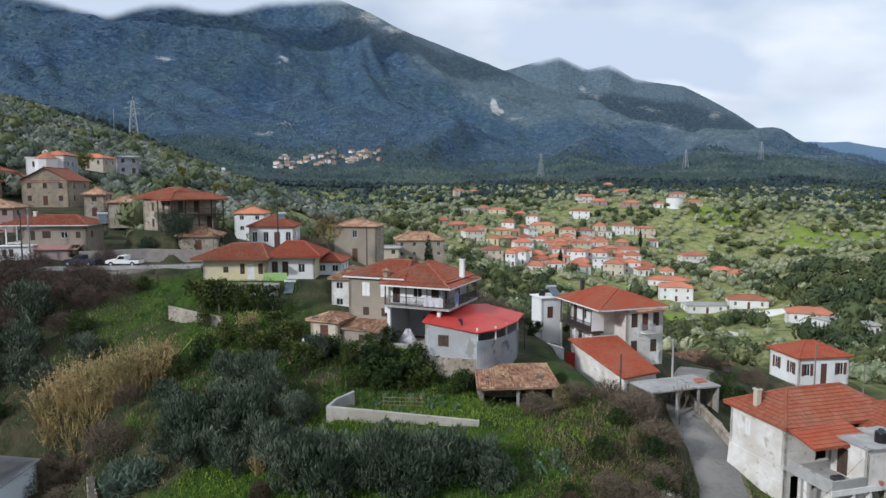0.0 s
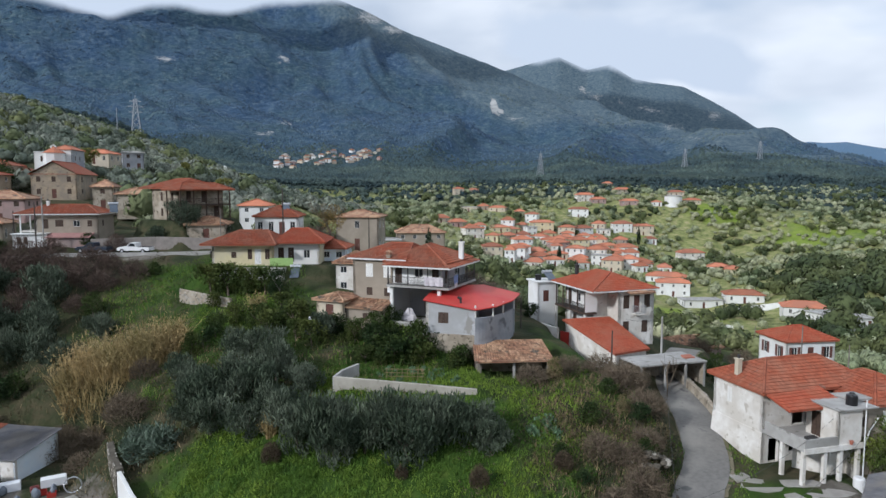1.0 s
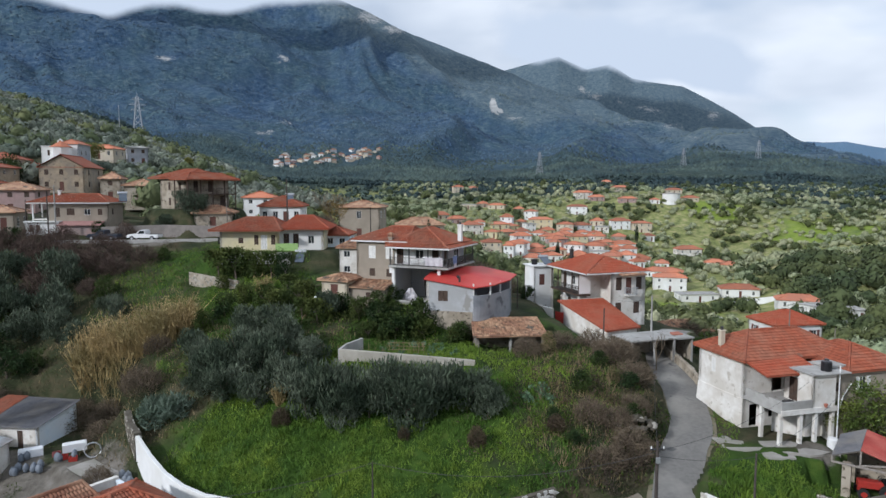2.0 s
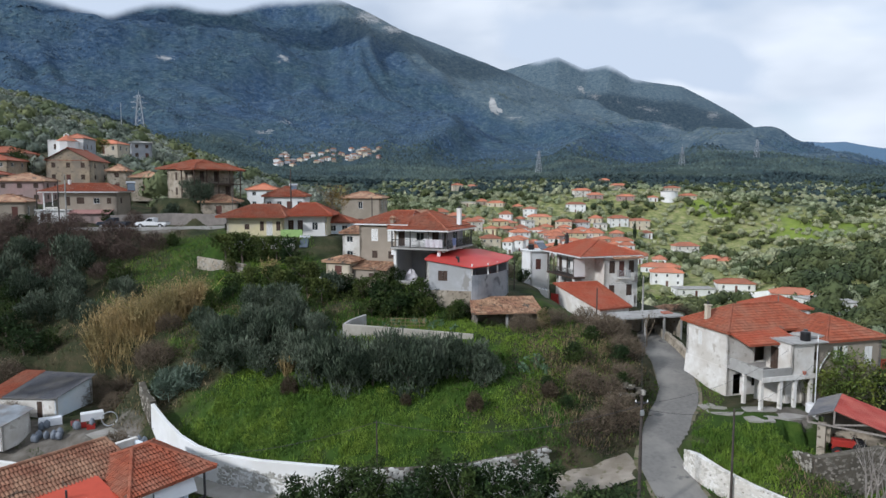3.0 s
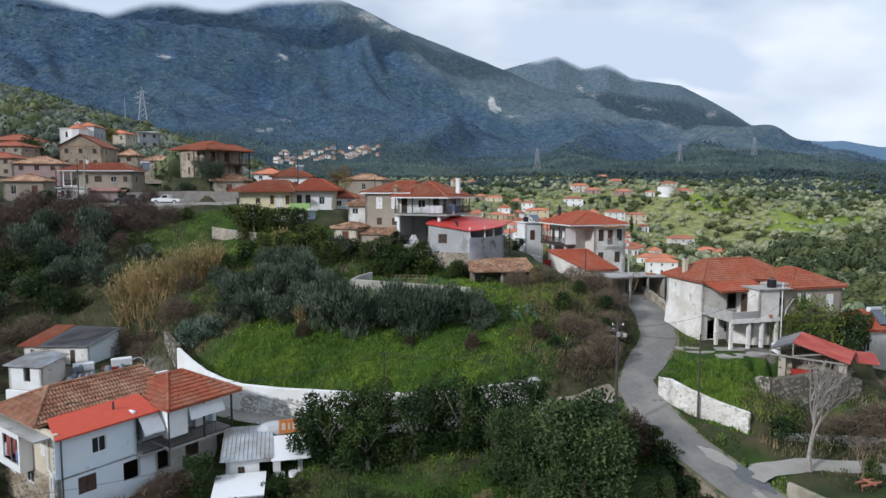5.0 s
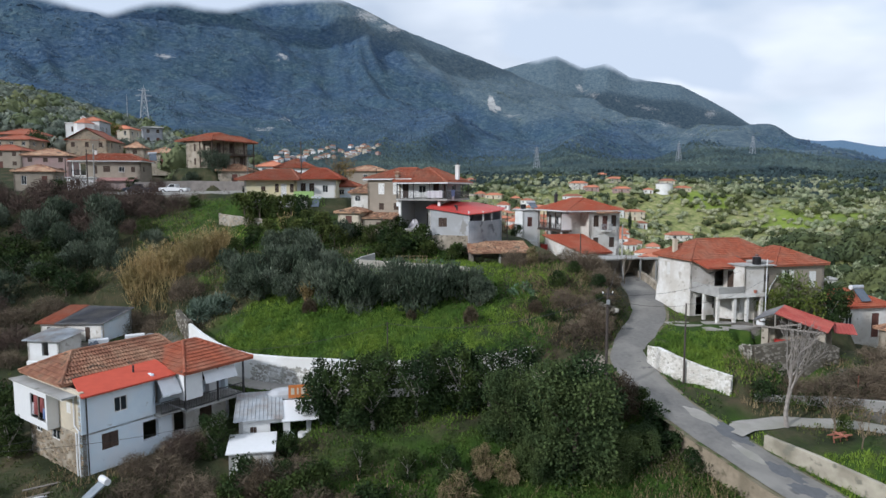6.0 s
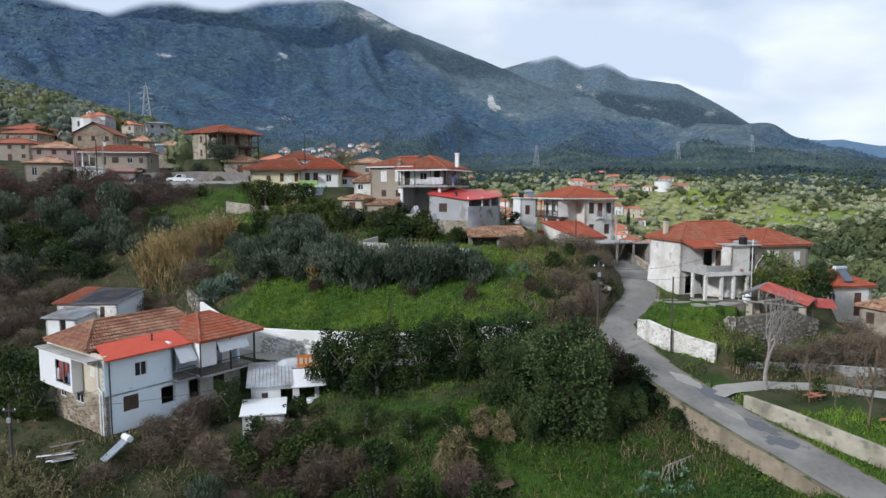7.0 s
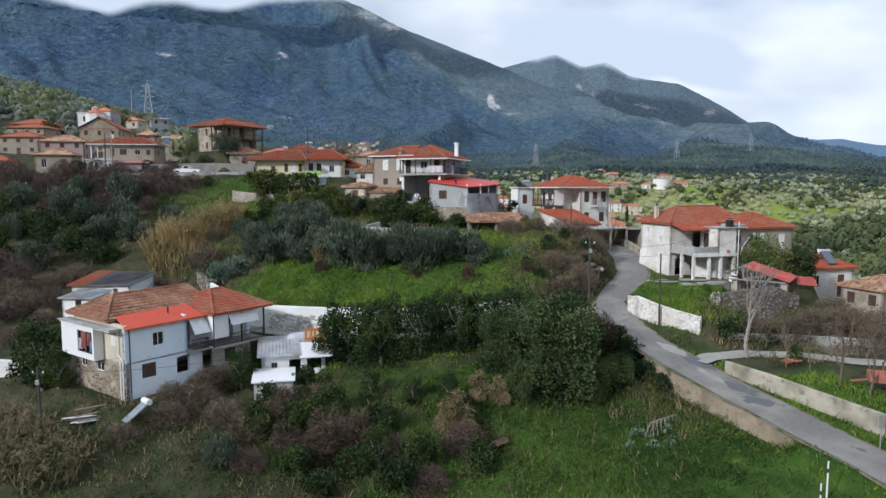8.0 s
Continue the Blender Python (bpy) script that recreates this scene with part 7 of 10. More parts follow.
# olive grove on the bank, single olives round it
OLIVES = "olive trees on the bank"
olive_label = "grey-green olive tree with feathery crown on the grassy bank"
o1 = leafy_tree("olive_tree", 101, -20.6, 52.4, 3.9, 2.6, OLIVE, BARK, olive_label, "olive tree", 2700, 0.55, 0.1, 1.5, 0.08, group=OLIVES)
o2 = leafy_tree("olive_tree", 102, -13.4, 51.0, 3.7, 2.5, OLIVE, BARK, olive_label, "olive tree", 2600, 0.55, 0.1, 1.5, 0.08, group=OLIVES)
o3 = leafy_tree("olive_tree", 103, -7.2, 48.6, 3.8, 2.7, OLIVE, BARK, olive_label, "olive tree", 2700, 0.55, 0.1, 1.5, 0.08, group=OLIVES)
spread_copies(o1, [(-17, 51, 0.9), (-10, 48.6, 0.9), (-1.6, 48.4, 0.8), (-20.5, 58, 1.0), (-13, 56, 0.95), (-47, 71, 1.15), (-41.5, 74, 1.0), (-56, 70, 1.0), (-60, 78, 1.2), (-17.5, 55, 1.0)], seed=1)
spread_copies(o2, [(-4.4, 48.6, 0.85), (0.4, 48.2, 0.8), (-16.3, 58.5, 1.0), (-24, 57.5, 0.9), (-13.1, 65.8, 0.95), (-61, 84, 1.1), (-50, 76, 1.2), (-66, 74, 1.1), (-9.5, 47.8, 0.9), (-16.5, 19.6, 0.75)], seed=2)
spread_copies(o3, [(-12, 48.6, 0.85), (4.0, 47.6, 0.7), (-2.8, 46.6, 0.75), (-8.6, 46.8, 0.75), (2.4, 48.4, 0.7), (-4, 48.4, 0.8), (-22, 55, 1.0), (-18, 62, 0.9), (-53, 82, 1.2), (-43.5, 102.4, 0.8), (-39.5, 103.5, 0.75), (-46.5, 102.2, 0.8), (-41.4, 102.2, 0.85), (-36.6, 104.5, 0.75), (-72, 66, 1.2), (-64, 62, 1.1), (-58, 66, 1.0)], seed=3)
spread_copies(o2, [(-23.4, 54.2, 0.9), (-15.4, 53.4, 0.9), (-6.4, 47.6, 0.75), (-1.2, 48.0, 0.75), (-26.5, 61, 0.9), (-21.5, 63.5, 0.9), (-70, 82, 1.2), (-56, 76, 1.1), (-43, 69, 1.0), (-78, 70, 1.3), (-52, 72.5, 1.0), (-68, 58, 1.1), (-75, 62, 1.2)], seed=31)

# dark citrus grove below the lane
CITRUS_G = "citrus trees below the lane"
citrus_label = "dense dark green citrus tree with pale trunk below the lane"
c1 = leafy_tree("citrus_tree", 201, -8.6, 31.8, 5.8, 2.7, CITRUS, BARK_PALE, citrus_label, "citrus tree", 3700, 0.27, 0.15, 0.2, 0.1, CITRUS_G)
c2 = leafy_tree("citrus_tree", 202, -2.2, 31.2, 5.4, 2.5, CITRUS, BARK_PALE, citrus_label, "citrus tree", 3500, 0.27, 0.15, 0.2, 0.1, CITRUS_G)
spread_copies(c1, [(-5.6, 30.4, 1.05), (-5.0, 33.0, 0.9), (3.8, 31.8, 1.0), (39.8, 45.6, 0.7), (41.6, 46.8, 0.6), (-7.2, 34.0, 0.85), (-0.6, 33.6, 0.8)], seed=4)
spread_copies(c2, [(1.2, 32.2, 0.95), (6.0, 31.6, 0.9), (-10.0, 32.0, 0.75),  (-20.6, 78.0, 0.65), (-36.0, 30.6, 1.0), (-33.6, 29.0, 0.8), (-38.5, 33.5, 0.95), (-17.8, 29.4, 0.62), (-8.8, 24.6, 0.5), (-6.2, 26.4, 0.55), (-11.4, 25.8, 0.5), (-2.6, 25.2, 0.5), (0.4, 24.4, 0.45), (-4.6, 18.2, 0.62), (30.5, 70.5, 0.45), (33, 73.5, 0.5)], seed=5)
big = leafy_tree("evergreen_tree", 210, 9.3, 24.7, 8.4, 4.3, mat("grey_green_broad_leaves", (0.042, 0.068, 0.026), (0.026, 0.044, 0.018), 0.7, (0.075, 0.102, 0.036), 0.3, 0.8, island=0.4, spec=0.12), BARK, "large rounded evergreen tree beside the road bank", "evergreen tree", 17000, 0.28, 0.16, 0.1, 0.04, clumps=46)
spread_copies(big, [(12.4, 24.0, 0.42), (5.2, 28.2, 0.6), (14.2, 24.6, 0.35), (6.6, 24.2, 0.4)], seed=6)
spread_copies(c2, [(9.6, 30.6, 0.7)], seed=62)
dk = leafy_tree("evergreen_tree", 215, -54.0, 69.0, 4.6, 2.8, CITRUS, BARK, "dark dense evergreen tree on the shaded slope", "evergreen tree", 2000, 0.32, 0.18, 0.2, 0.08, "dark trees on the slope")
spread_copies(dk, [(-108.5, 158, 1.2), (-104, 157, 1.1), (-99.5, 158.5, 1.2), (-112, 162, 1.3), (-96, 160, 1.0), (-60, 71, 1.0), (-66, 69, 1.1), (-50, 66, 0.8), (-57, 75, 1.0), (-72, 72, 1.1), (-63, 75, 1.0), (-45, 79, 0.8), (-78, 78, 1.2), (-69, 77, 1.0), (-47.5, 66.5, 0.7), (-84, 84, 1.2)], seed=16)
lemon = leafy_tree("lemon_tree", 221, 36.0, 46.2, 5.0, 3.2, mat("yellow_green_lemon_leaves", (0.1, 0.14, 0.025), (0.065, 0.1, 0.02), 0.7, (0.15, 0.17, 0.03), 0.3, 0.55, island=0.4), BARK, "bright yellow-green lemon tree beside the terrace house", "lemon tree", 4200, 0.26, 0.14, 0.2, 0.1)
spread_copies(lemon, [(33.9, 46.2, 0.7)], seed=61)
# bushes under the houses
BUSHES = "garden bushes under the houses"
b1 = leafy_tree("bush", 301, -9.4, 65.0, 2.6, 1.7, BUSH, BARK, "yellow-green garden bush on the slope", "bush", 1500, 0.24, 0.13, 0.3, 0.15, BUSHES)
spread_copies(b1, [(-30.6, 81.2, 1.5), (-28.0, 80.4, 1.6), (-25.4, 80.2, 1.5), (-23.0, 79.6, 1.4), (-19.0, 66.5, 1.3), (-16.5, 68.5, 1.3), (-14.0, 64.5, 1.1), (-21.0, 70.0, 1.2), (-8.0, 62.8, 0.9)], seed=71)
b2 = leafy_tree("bush", 302, 2.0, 61.9, 2.4, 1.5, CITRUS, BARK, "dark green garden bush beside the wall", "bush", 1500, 0.22, 0.13, 0.2, 0.12, BUSHES)
spread_copies(b1, [(-16, 66, 1.0), (-20, 69, 1.1), (-24.5, 72, 1.2), (-2.6, 62.8, 1.05), (-1.9, 62.2, 0.9), (-28.6, 76.5, 0.9), (-19, 73, 1.2), (-22.5, 66, 1.0), (1.2, 61.6, 0.6), (-6.5, 62.5, 0.6), (32.5, 66, 0.8), (-27.5, 66, 0.9), (28.2, 24.6, 0.45), (-63, 86, 1.1), (-72, 80, 1.3)], seed=7)
spread_copies(b2, [(-7.2, 66.2, 1.1), (-5.4, 64.8, 0.9), (-11.5, 66.8, 1.1), (-13.6, 67.2, 0.8), (-17.4, 70.6, 1.2), (-25.8, 69, 1.1), (-5.9, 67.2, 1.0), (13.2, 77.0, 0.8), (11.2, 78.4, 0.8), (31.8, 68.4, 0.9), (9.4, 46.5, 0.55), (-12, 29.0, 0.9), (-11.8, 23.4, 1.2), (-9.4, 24.6, 1.2), (-14.5, 26.0, 1.0), (13.8, 24.4, 0.8), (-66, 92, 1.2), (-41, 88, 0.8), (-57, 100, 1.0)], seed=8)
# bare trees and thickets
thick_label = "leafless brown thicket of thin shoots on the slope"
THICK = "bare brown thickets"
t1 = thing("thicket", -50.0, 86.0, ground_at(-50, 86) - 0.1, 0, thick_label, "thicket", THICK)
put("twig_mass", twig_mesh("twig_mass", 401, 2.6, 3.6, 1700, TWIG, 0.055, 1.1), TWIG, t1)
put("stem", bare_tree_geo(402, 4.2, 0.6, 4, 0.1), TWIG, t1)
t2 = thing("thicket", -41.5, 56.0, ground_at(-41.5, 56) - 0.1, 0, thick_label, "thicket", THICK)
put("twig_mass", twig_mesh("twig_mass", 403, 1.9, 2.3, 1500, TWIG_GREY, 0.045, 0.9), TWIG_GREY, t2)
put("stem", bare_tree_geo(404, 2.8, 0.6, 4, 0.07), TWIG, t2)
spread_copies(t1, [(-46.5, 84.5, 0.9), (-54, 88, 1.0), (-58, 90, 1.1), (-62.5, 92, 1.0), (-43.5, 87.5, 0.8), (-52, 92, 0.9), (-57, 84, 0.9), (-67, 86, 1.1), (-70, 94, 1.0), (-48, 80.5, 0.8), (-64, 80, 1.0), (-76, 88, 1.2), (-60, 95, 0.9), (-52, 99.5, 0.7), (-20.5, 104, 0.9), (-24, 112, 0.8), (6, 82, 0.9), (8.5, 88, 1.0), (4, 92, 1.1), (-75, 74, 1.2), (-82, 82, 1.2), (-55, 80, 1.0), (-61, 88, 1.1), (-66, 90, 1.1), (-72, 88, 1.1), (-48, 89, 0.9), (-80, 96, 1.1), (-86, 90, 1.2), (-58, 62, 0.9), (-63, 66, 0.9)], seed=9)
spread_copies(t1, [(-12.0, 22.2, 0.6), (-8.0, 21.6, 0.6), (-3.6, 19.4, 0.6), (1.4, 19.6, 0.6), (-14.4, 19.6, 0.5), (-1.0, 16.0, 0.5), (-20.4, 28.8, 0.6), (-52, 51, 0.9), (-48, 52.5, 0.8)], seed=91)
spread_copies(b2, [(-2.6, 63.0, 1.5), (2.0, 63.2, 1.1), (-7.1, 64.0, 1.3), (-5.2, 62.4, 1.2), (-14.8, 23.4, 1.0), (-10.0, 24.0, 1.1), (-5.0, 22.4, 1.2), (-6.8, 18.8, 1.1), (-1.6, 18.2, 1.0), (-10.6, 18.6, 1.0), (-3.0, 16.0, 1.1), (0.6, 22.6, 1.0), (-17.0, 20.6, 0.9), (-8.6, 16.4, 1.0), (2.6, 17.2, 0.9), (16.4, 47.2, 0.6), (12.4, 50.2, 0.7), (15.2, 55.4, 0.7), (10.6, 43.8, 0.6), (17.2, 51.6, 0.7), (15.7, 27.6, 0.85), (16.3, 25.8, 0.75), (17.2, 23.6, 0.6), (15.2, 29.2, 0.7), (25.0, 30.2, 0.7)], seed=92)
spread_copies(t2, [(-31.5, 63.6, 0.8), (-33.5, 63.0, 0.8), (-36.5, 62.4, 0.9), (-39.5, 62.6, 0.9), (-22.6, 26.2, 0.6), (-20.8, 28.4, 0.75), (-19.4, 30.0, 0.75), (-38.5, 58.5, 1.0), (-43.2, 52.6, 1.0), (-52, 54, 1.2), (-55, 50, 1.2), (-51, 46, 1.1), (-50, 62, 1.2), (-56, 58, 1.2), (-36, 60.5, 0.9), (17.2, 57.2, 1.1), (18.6, 54.2, 1.0), (18.8, 59.8, 1.0), (15.8, 60.4, 0.9), (12.6, 60.2, 0.8), (17.4, 62.4, 0.9), (16.8, 48.4, 0.9), (14.8, 46.4, 0.8), (12.6, 46.8, 0.7), (8.4, 56.4, 0.9), (15.2, 43.4, 0.9), (13.0, 42.2, 0.8), (-20.5, 26.5, 0.9), (-17.6, 24.6, 1.0), (-8.0, 22.0, 0.9), (-30.5, 57.5, 1.0), (-33, 54.2, 0.9), (27.8, 30.6, 0.9), (30.4, 29.8, 1.0), (33.6, 30.8, 1.2), (36.4, 31.6, 1.2), (40, 33.2, 1.2), (39, 37.4, 1.0), (36.5, 27.5, 0.8), (55, 100, 1.2), (46, 84, 1.2), (43, 88, 1.1), (36.8, 88, 1.0), (-24.5, 21.5, 0.7), (-29.5, 46.5, 0.6), (-46.5, 44, 1.0), (-52, 40, 1.2), (-15.5, 23.5, 1.1), (-13, 25.5, 1.0), (-10.5, 26.2, 1.0), (-9, 23, 0.9), (-22, 24, 0.9), (-58, 52, 1.3), (-60, 46, 1.2), (-47, 49.5, 1.0), (-45, 59.5, 1.1), (-53, 60, 1.1)], seed=10)
t3 = thing("thicket", 13.8, 29.6, ground_at(13.8, 29.6) - 0.1, 0, "russet dry bush beside the road", "bush", THICK)
put("twig_mass", twig_mesh("twig_mass", 405, 1.7, 3.5, 2400, TWIG_RED, 0.06, 0.8), TWIG_RED, t3)
put("stem", bare_tree_geo(406, 2.4, 0.6, 4, 0.06), TWIG_RED, t3)
spread_copies(t3, [(-9.2, 20.4, 0.9), (-14.0, 47.6, 0.5), (-6.6, 21.4, 0.9), (-12.8, 24.2, 0.7), (9.4, 45.4, 0.5), (2.8, 43.6, 0.4), (-3.2, 45.0, 0.35)], seed=12)
dry = thing("dry_vine_heap", 0.8, 21.2, ground_at(0.8, 21.2) - 0.1, 0, "tall heap of dead straw-coloured creeper", "creeper", "dead creepers")
CREEP = [(0, 0, 0.7, 1.2), (0.5, 0.3, 1.6, 0.95), (-0.4, -0.2, 2.3, 0.8), (0.2, 0.1, 3.0, 0.6), (0.9, -0.6, 0.8, 0.8), (-1.0, 0.4, 0.9, 0.7)]
put("twig_mass", leaf_mesh("twig_mass", 407, CREEP, 3400, 0.75, 0.035, DRY_GRASS, 0.0, 0.45, 1.0), DRY_GRASS, dry)
put("leaf_mass", leaf_mesh("leaf_mass", 408, CREEP[:4], 1500, 0.24, 0.13, BUSH), BUSH, dry)
put("stem", bare_tree_geo(409, 3.2, 0.5, 4, 0.07), TWIG, dry)
spread_copies(dry, [(2.8, 25.0, 0.75), (10.6, 57.4, 0.7), (4.4, 24.2, 0.6), (15.9, 52.4, 0.42)], seed=13)

bt = thing("bare_tree", 24.9, 25.9, ground_at(24.9, 25.9) - 0.1, 20, "bare pale-barked tree beside the track", "tree", "bare trees by the track")
put("bough", bare_tree_geo(501, 8.4, 0.46, 5, 0.19), BARK_PALE, bt)
bs = thing("bare_tree", 27.0, 23.8, ground_at(27.0, 23.8) - 0.1, 80, "slender bare young tree beside the track", "tree", "bare trees by the track")
put("bough", bare_tree_geo(502, 4.6, 0.42, 4, 0.08), TWIG_GREY, bs)
spread_copies(bs, [(28.0, 22.2, 0.8), (28.6, 19.4, 1.25), (29.6, 17.6, 1.2), (32.5, 20.5, 1.2), (34.5, 27.6, 1.1), (-11.2, 69.4, 1.0), (22.8, 60.8, 0.9), (24.6, 31.5, 0.5)], seed=14)
gold = thing("bare_tree", -19.8, 112.0, ground_at(-19.8, 112.0), 0, "tall half-bare tree with yellowing leaves", "tree")
put("bough", bare_tree_geo(503, 9.0, 0.5, 6, 0.2), TWIG_GREY, gold)
put("crown", leaf_mesh("crown", 504, [(0, 0, 4.2, 2.0), (-1.2, 0.4, 5.0, 1.4), (1.2, -0.5, 4.8, 1.5), (0.3, 0.8, 6.2, 1.3)], 1100, 0.3, 0.16, YELLOW_LEAF), YELLOW_LEAF, gold)
for x, y, s in ((-108.0, 196.0, 1.0), (-70.0, 205.0, 1.0), (-86.0, 215.0, 0.8)):
    yt = leafy_tree("broadleaf_tree", int(600 + x), x, y, 7 * s, 3.0 * s, mat("yellow_green_leaves", (0.2, 0.2, 0.05), (0.15, 0.15, 0.04), 0.6, rough=0.7, island=0.3), BARK, "yellow-green broadleaf tree among the houses", "tree", 1500, 0.5, 0.35)


def cypress(x, y, height, label):
    ob = thing("cypress_tree", x, y, ground_at(x, y), 0, label, "cypress tree")
    put("trunk", Geo().tube([(0, 0, -0.5), (0, 0, height * 0.5)], [0.25, 0.12], 7), BARK, ob)
    blobs = [(0, 0, height * k, max(0.25, 1.25 * math.sin(math.pi * min(1, 0.18 + k * 0.8)))) for k in (0.12, 0.22, 0.32, 0.42, 0.52, 0.62, 0.72, 0.82, 0.9, 0.96)]
    put("crown", leaf_mesh("crown", int(x * 7 + 900), blobs, 1800, 0.6, 0.18, CYPRESS, 1.6), CYPRESS, ob)


cypress(-3.3, 150.0, 12.5, "tall dark cypress behind the houses")
cypress(128.0, 420.0, 13.0, "dark cypress in the valley")
cypress(60.0, 330.0, 10.0, "dark cypress in the valley")


def reed_bed(seed, centres, n, height, label, material=REED):
    r = np.random.RandomState(seed)
    c = np.array(centres, float)
    k = r.randint(0, len(c), n)
    a, q = r.uniform(0, 6.283, n), np.sqrt(r.rand(n))
    x, y = c[k, 0] + c[k, 2] * q * np.cos(a), c[k, 1] + c[k, 2] * q * np.sin(a)
    z = land(x, y)
    h = height * r.uniform(0.45, 1.15, n) * (1.1 - 0.45 * q ** 2)
    lean = r.normal(size=(n, 2)) * 0.32 * h[:, None]
    w = 0.05 * r.uniform(0.7, 1.5, n)
    ang = r.uniform(0, 3.14, n)
    sx, sy = np.cos(ang) * w, np.sin(ang) * w
    v = np.stack([np.stack([x - sx, y - sy, z], 1), np.stack([x + sx, y + sy, z], 1), np.stack([x + lean[:, 0], y + lean[:, 1], z + h], 1)], 1).reshape(-1, 3)
    f = np.arange(3 * n).reshape(n, 3)
    # drooping plumes and leaves
    m = n * 5
    k2 = r.randint(0, n, m)
    s = r.uniform(0.45, 1.0, m)
    p = np.stack([x[k2] + lean[k2, 0] * s, y[k2] + lean[k2, 1] * s, z[k2] + h[k2] * s], 1)
    d = r.normal(size=(m, 3)) * np.array([1, 1, 0.5]) + np.array([0, 0, 0.15])
    d = d / np.linalg.norm(d, axis=1)[:, None] * r.uniform(0.3, 0.7, m)[:, None]
    o = np.cross(d, [0, 0, 1.0])
    o = o / (np.linalg.norm(o, axis=1)[:, None] + 1e-6) * 0.045
    v2 = np.stack([p - o, p + o, p + d], 1).reshape(-1, 3)
    v, f = np.concatenate([v, v2]), np.concatenate([f, np.arange(3 * m).reshape(m, 3) + len(v)])
    return tagged(new("reed_bed", raw("reed_bed", v, f, material)), label, "reeds", kind="stuff")


reed_bed(1, [(-39.5, 66, 2.6), (-36, 65.2, 2.6), (-33, 66, 2.4), (-30.5, 66.8, 2.0)], 2600, 4.2, "tall stand of dry straw-yellow cane reeds")
reed_bed(2, [(-31, 19.5, 2.2), (-28, 18.2, 2.2), (-33.5, 22, 1.6)], 900, 2.8, "dull brown cane reeds at the foot of the slope", REED_DULL)
reed_bed(3, [(-22.5, 74.5, 0.9), (-14.8, 50.5, 0.4)], 260, 2.0, "small clump of pale dry grass canes")


def blades(name, seed, zones, height, width, material, label):
    """Standing blades of grass; zones: (x, y, radius, count)."""
    r = np.random.RandomState(seed)
    xs, ys = [], []
    for cx, cy, ra, n in zones:
        a, q = r.uniform(0, 6.283, n), np.sqrt(r.rand(n))
        xs.append(cx + ra * q * np.cos(a))
        ys.append(cy + ra * q * np.sin(a))
    x, y = np.concatenate(xs), np.concatenate(ys)
    keep = wave(x, y, 3.0, seed) + r.normal(size=len(x)) * 0.5 > -0.35
    for line, half in ((ROAD, 1.95), (LANE, 1.3), (APRON, 2.0), (TRACK_LINE, 1.0), (UPPER_ROAD, 2.0)):
        keep &= along(line, x, y)[0] > half
    for nm, (px, py, turn, x0, x1, y0, y1, lev) in PADS.items():
        if nm == "garden":
            continue
        c, s = math.cos(radians(turn)), math.sin(radians(turn))
        u, v = (x - px) * c + (y - py) * s, -(x - px) * s + (y - py) * c
        keep &= ~((u > x0 + 0.8) & (u < x1 - 0.8) & (v > y0 + 1.2) & (v < y1))
    x, y = x[keep], y[keep]
    n = len(x)
    z = land(x, y) - 0.03
    h = height * r.uniform(0.4, 1.3, n) * (1 + 0.5 * wave(x, y, 2.2, seed + 1))
    h = np.maximum(h, 0.08)
    ang = r.uniform(0, 3.14, n)
    w = width * r.uniform(0.6, 1.4, n)
    lean = r.normal(size=(n, 2)) * 0.35 * h[:, None]
    v = np.stack([np.stack([x - np.cos(ang) * w, y - np.sin(ang) * w, z], 1), np.stack([x + np.cos(ang) * w, y + np.sin(ang) * w, z], 1), np.stack([x + lean[:, 0], y + lean[:, 1], z + h], 1)], 1).reshape(-1, 3)
    return tagged(new(name, raw(name, v, np.arange(3 * n).reshape(n, 3), material)), label, "grass", kind="stuff")


blades("grass", 7, [(-5, 45, 16, 42000), (-14, 46, 10, 16000), (12, 46, 8, 6000), (-4, 59, 8, 12000), (25, 36, 6, 9000), (26, 17, 5, 7000), (22, 37, 4, 5000), (12, 54, 7, 8000), (-32, 80, 14, 14000), (-22, 68, 12, 12000)], 0.32, 0.05, GRASS_BLADE, "lush green winter grass on the slopes")
blades("field_grass", 9, [(6, 18, 12, 52000), (16, 19, 8, 24000), (12, 14, 8, 14000), (-6, 24, 10, 14000), (20, 9, 7, 9000), (-22, 18, 8, 6000)], 0.17, 0.06, FIELD_BLADE, "short green grass in the lower field")
blades("verge_grass", 12, [(x, y, 3.6, 1700) for x, y, z in ROAD[1:10]], 0.24, 0.06, GRASS_BLADE, "ragged grass along the road edges")
blades("dry_grass", 8, [(13, 46, 6, 3500), (14, 53, 6, 3000), (10, 19, 8, 700), (-8, 20, 8, 1600), (-28, 58, 9, 3000), (30, 31, 7, 3500), (-10, 60, 10, 1800), (-24, 23, 6, 1800), (16.5, 21, 4, 1600), (-45, 72, 14, 3000)], 0.5, 0.04, DRY_GRASS, "dry straw-coloured weeds among the grass")


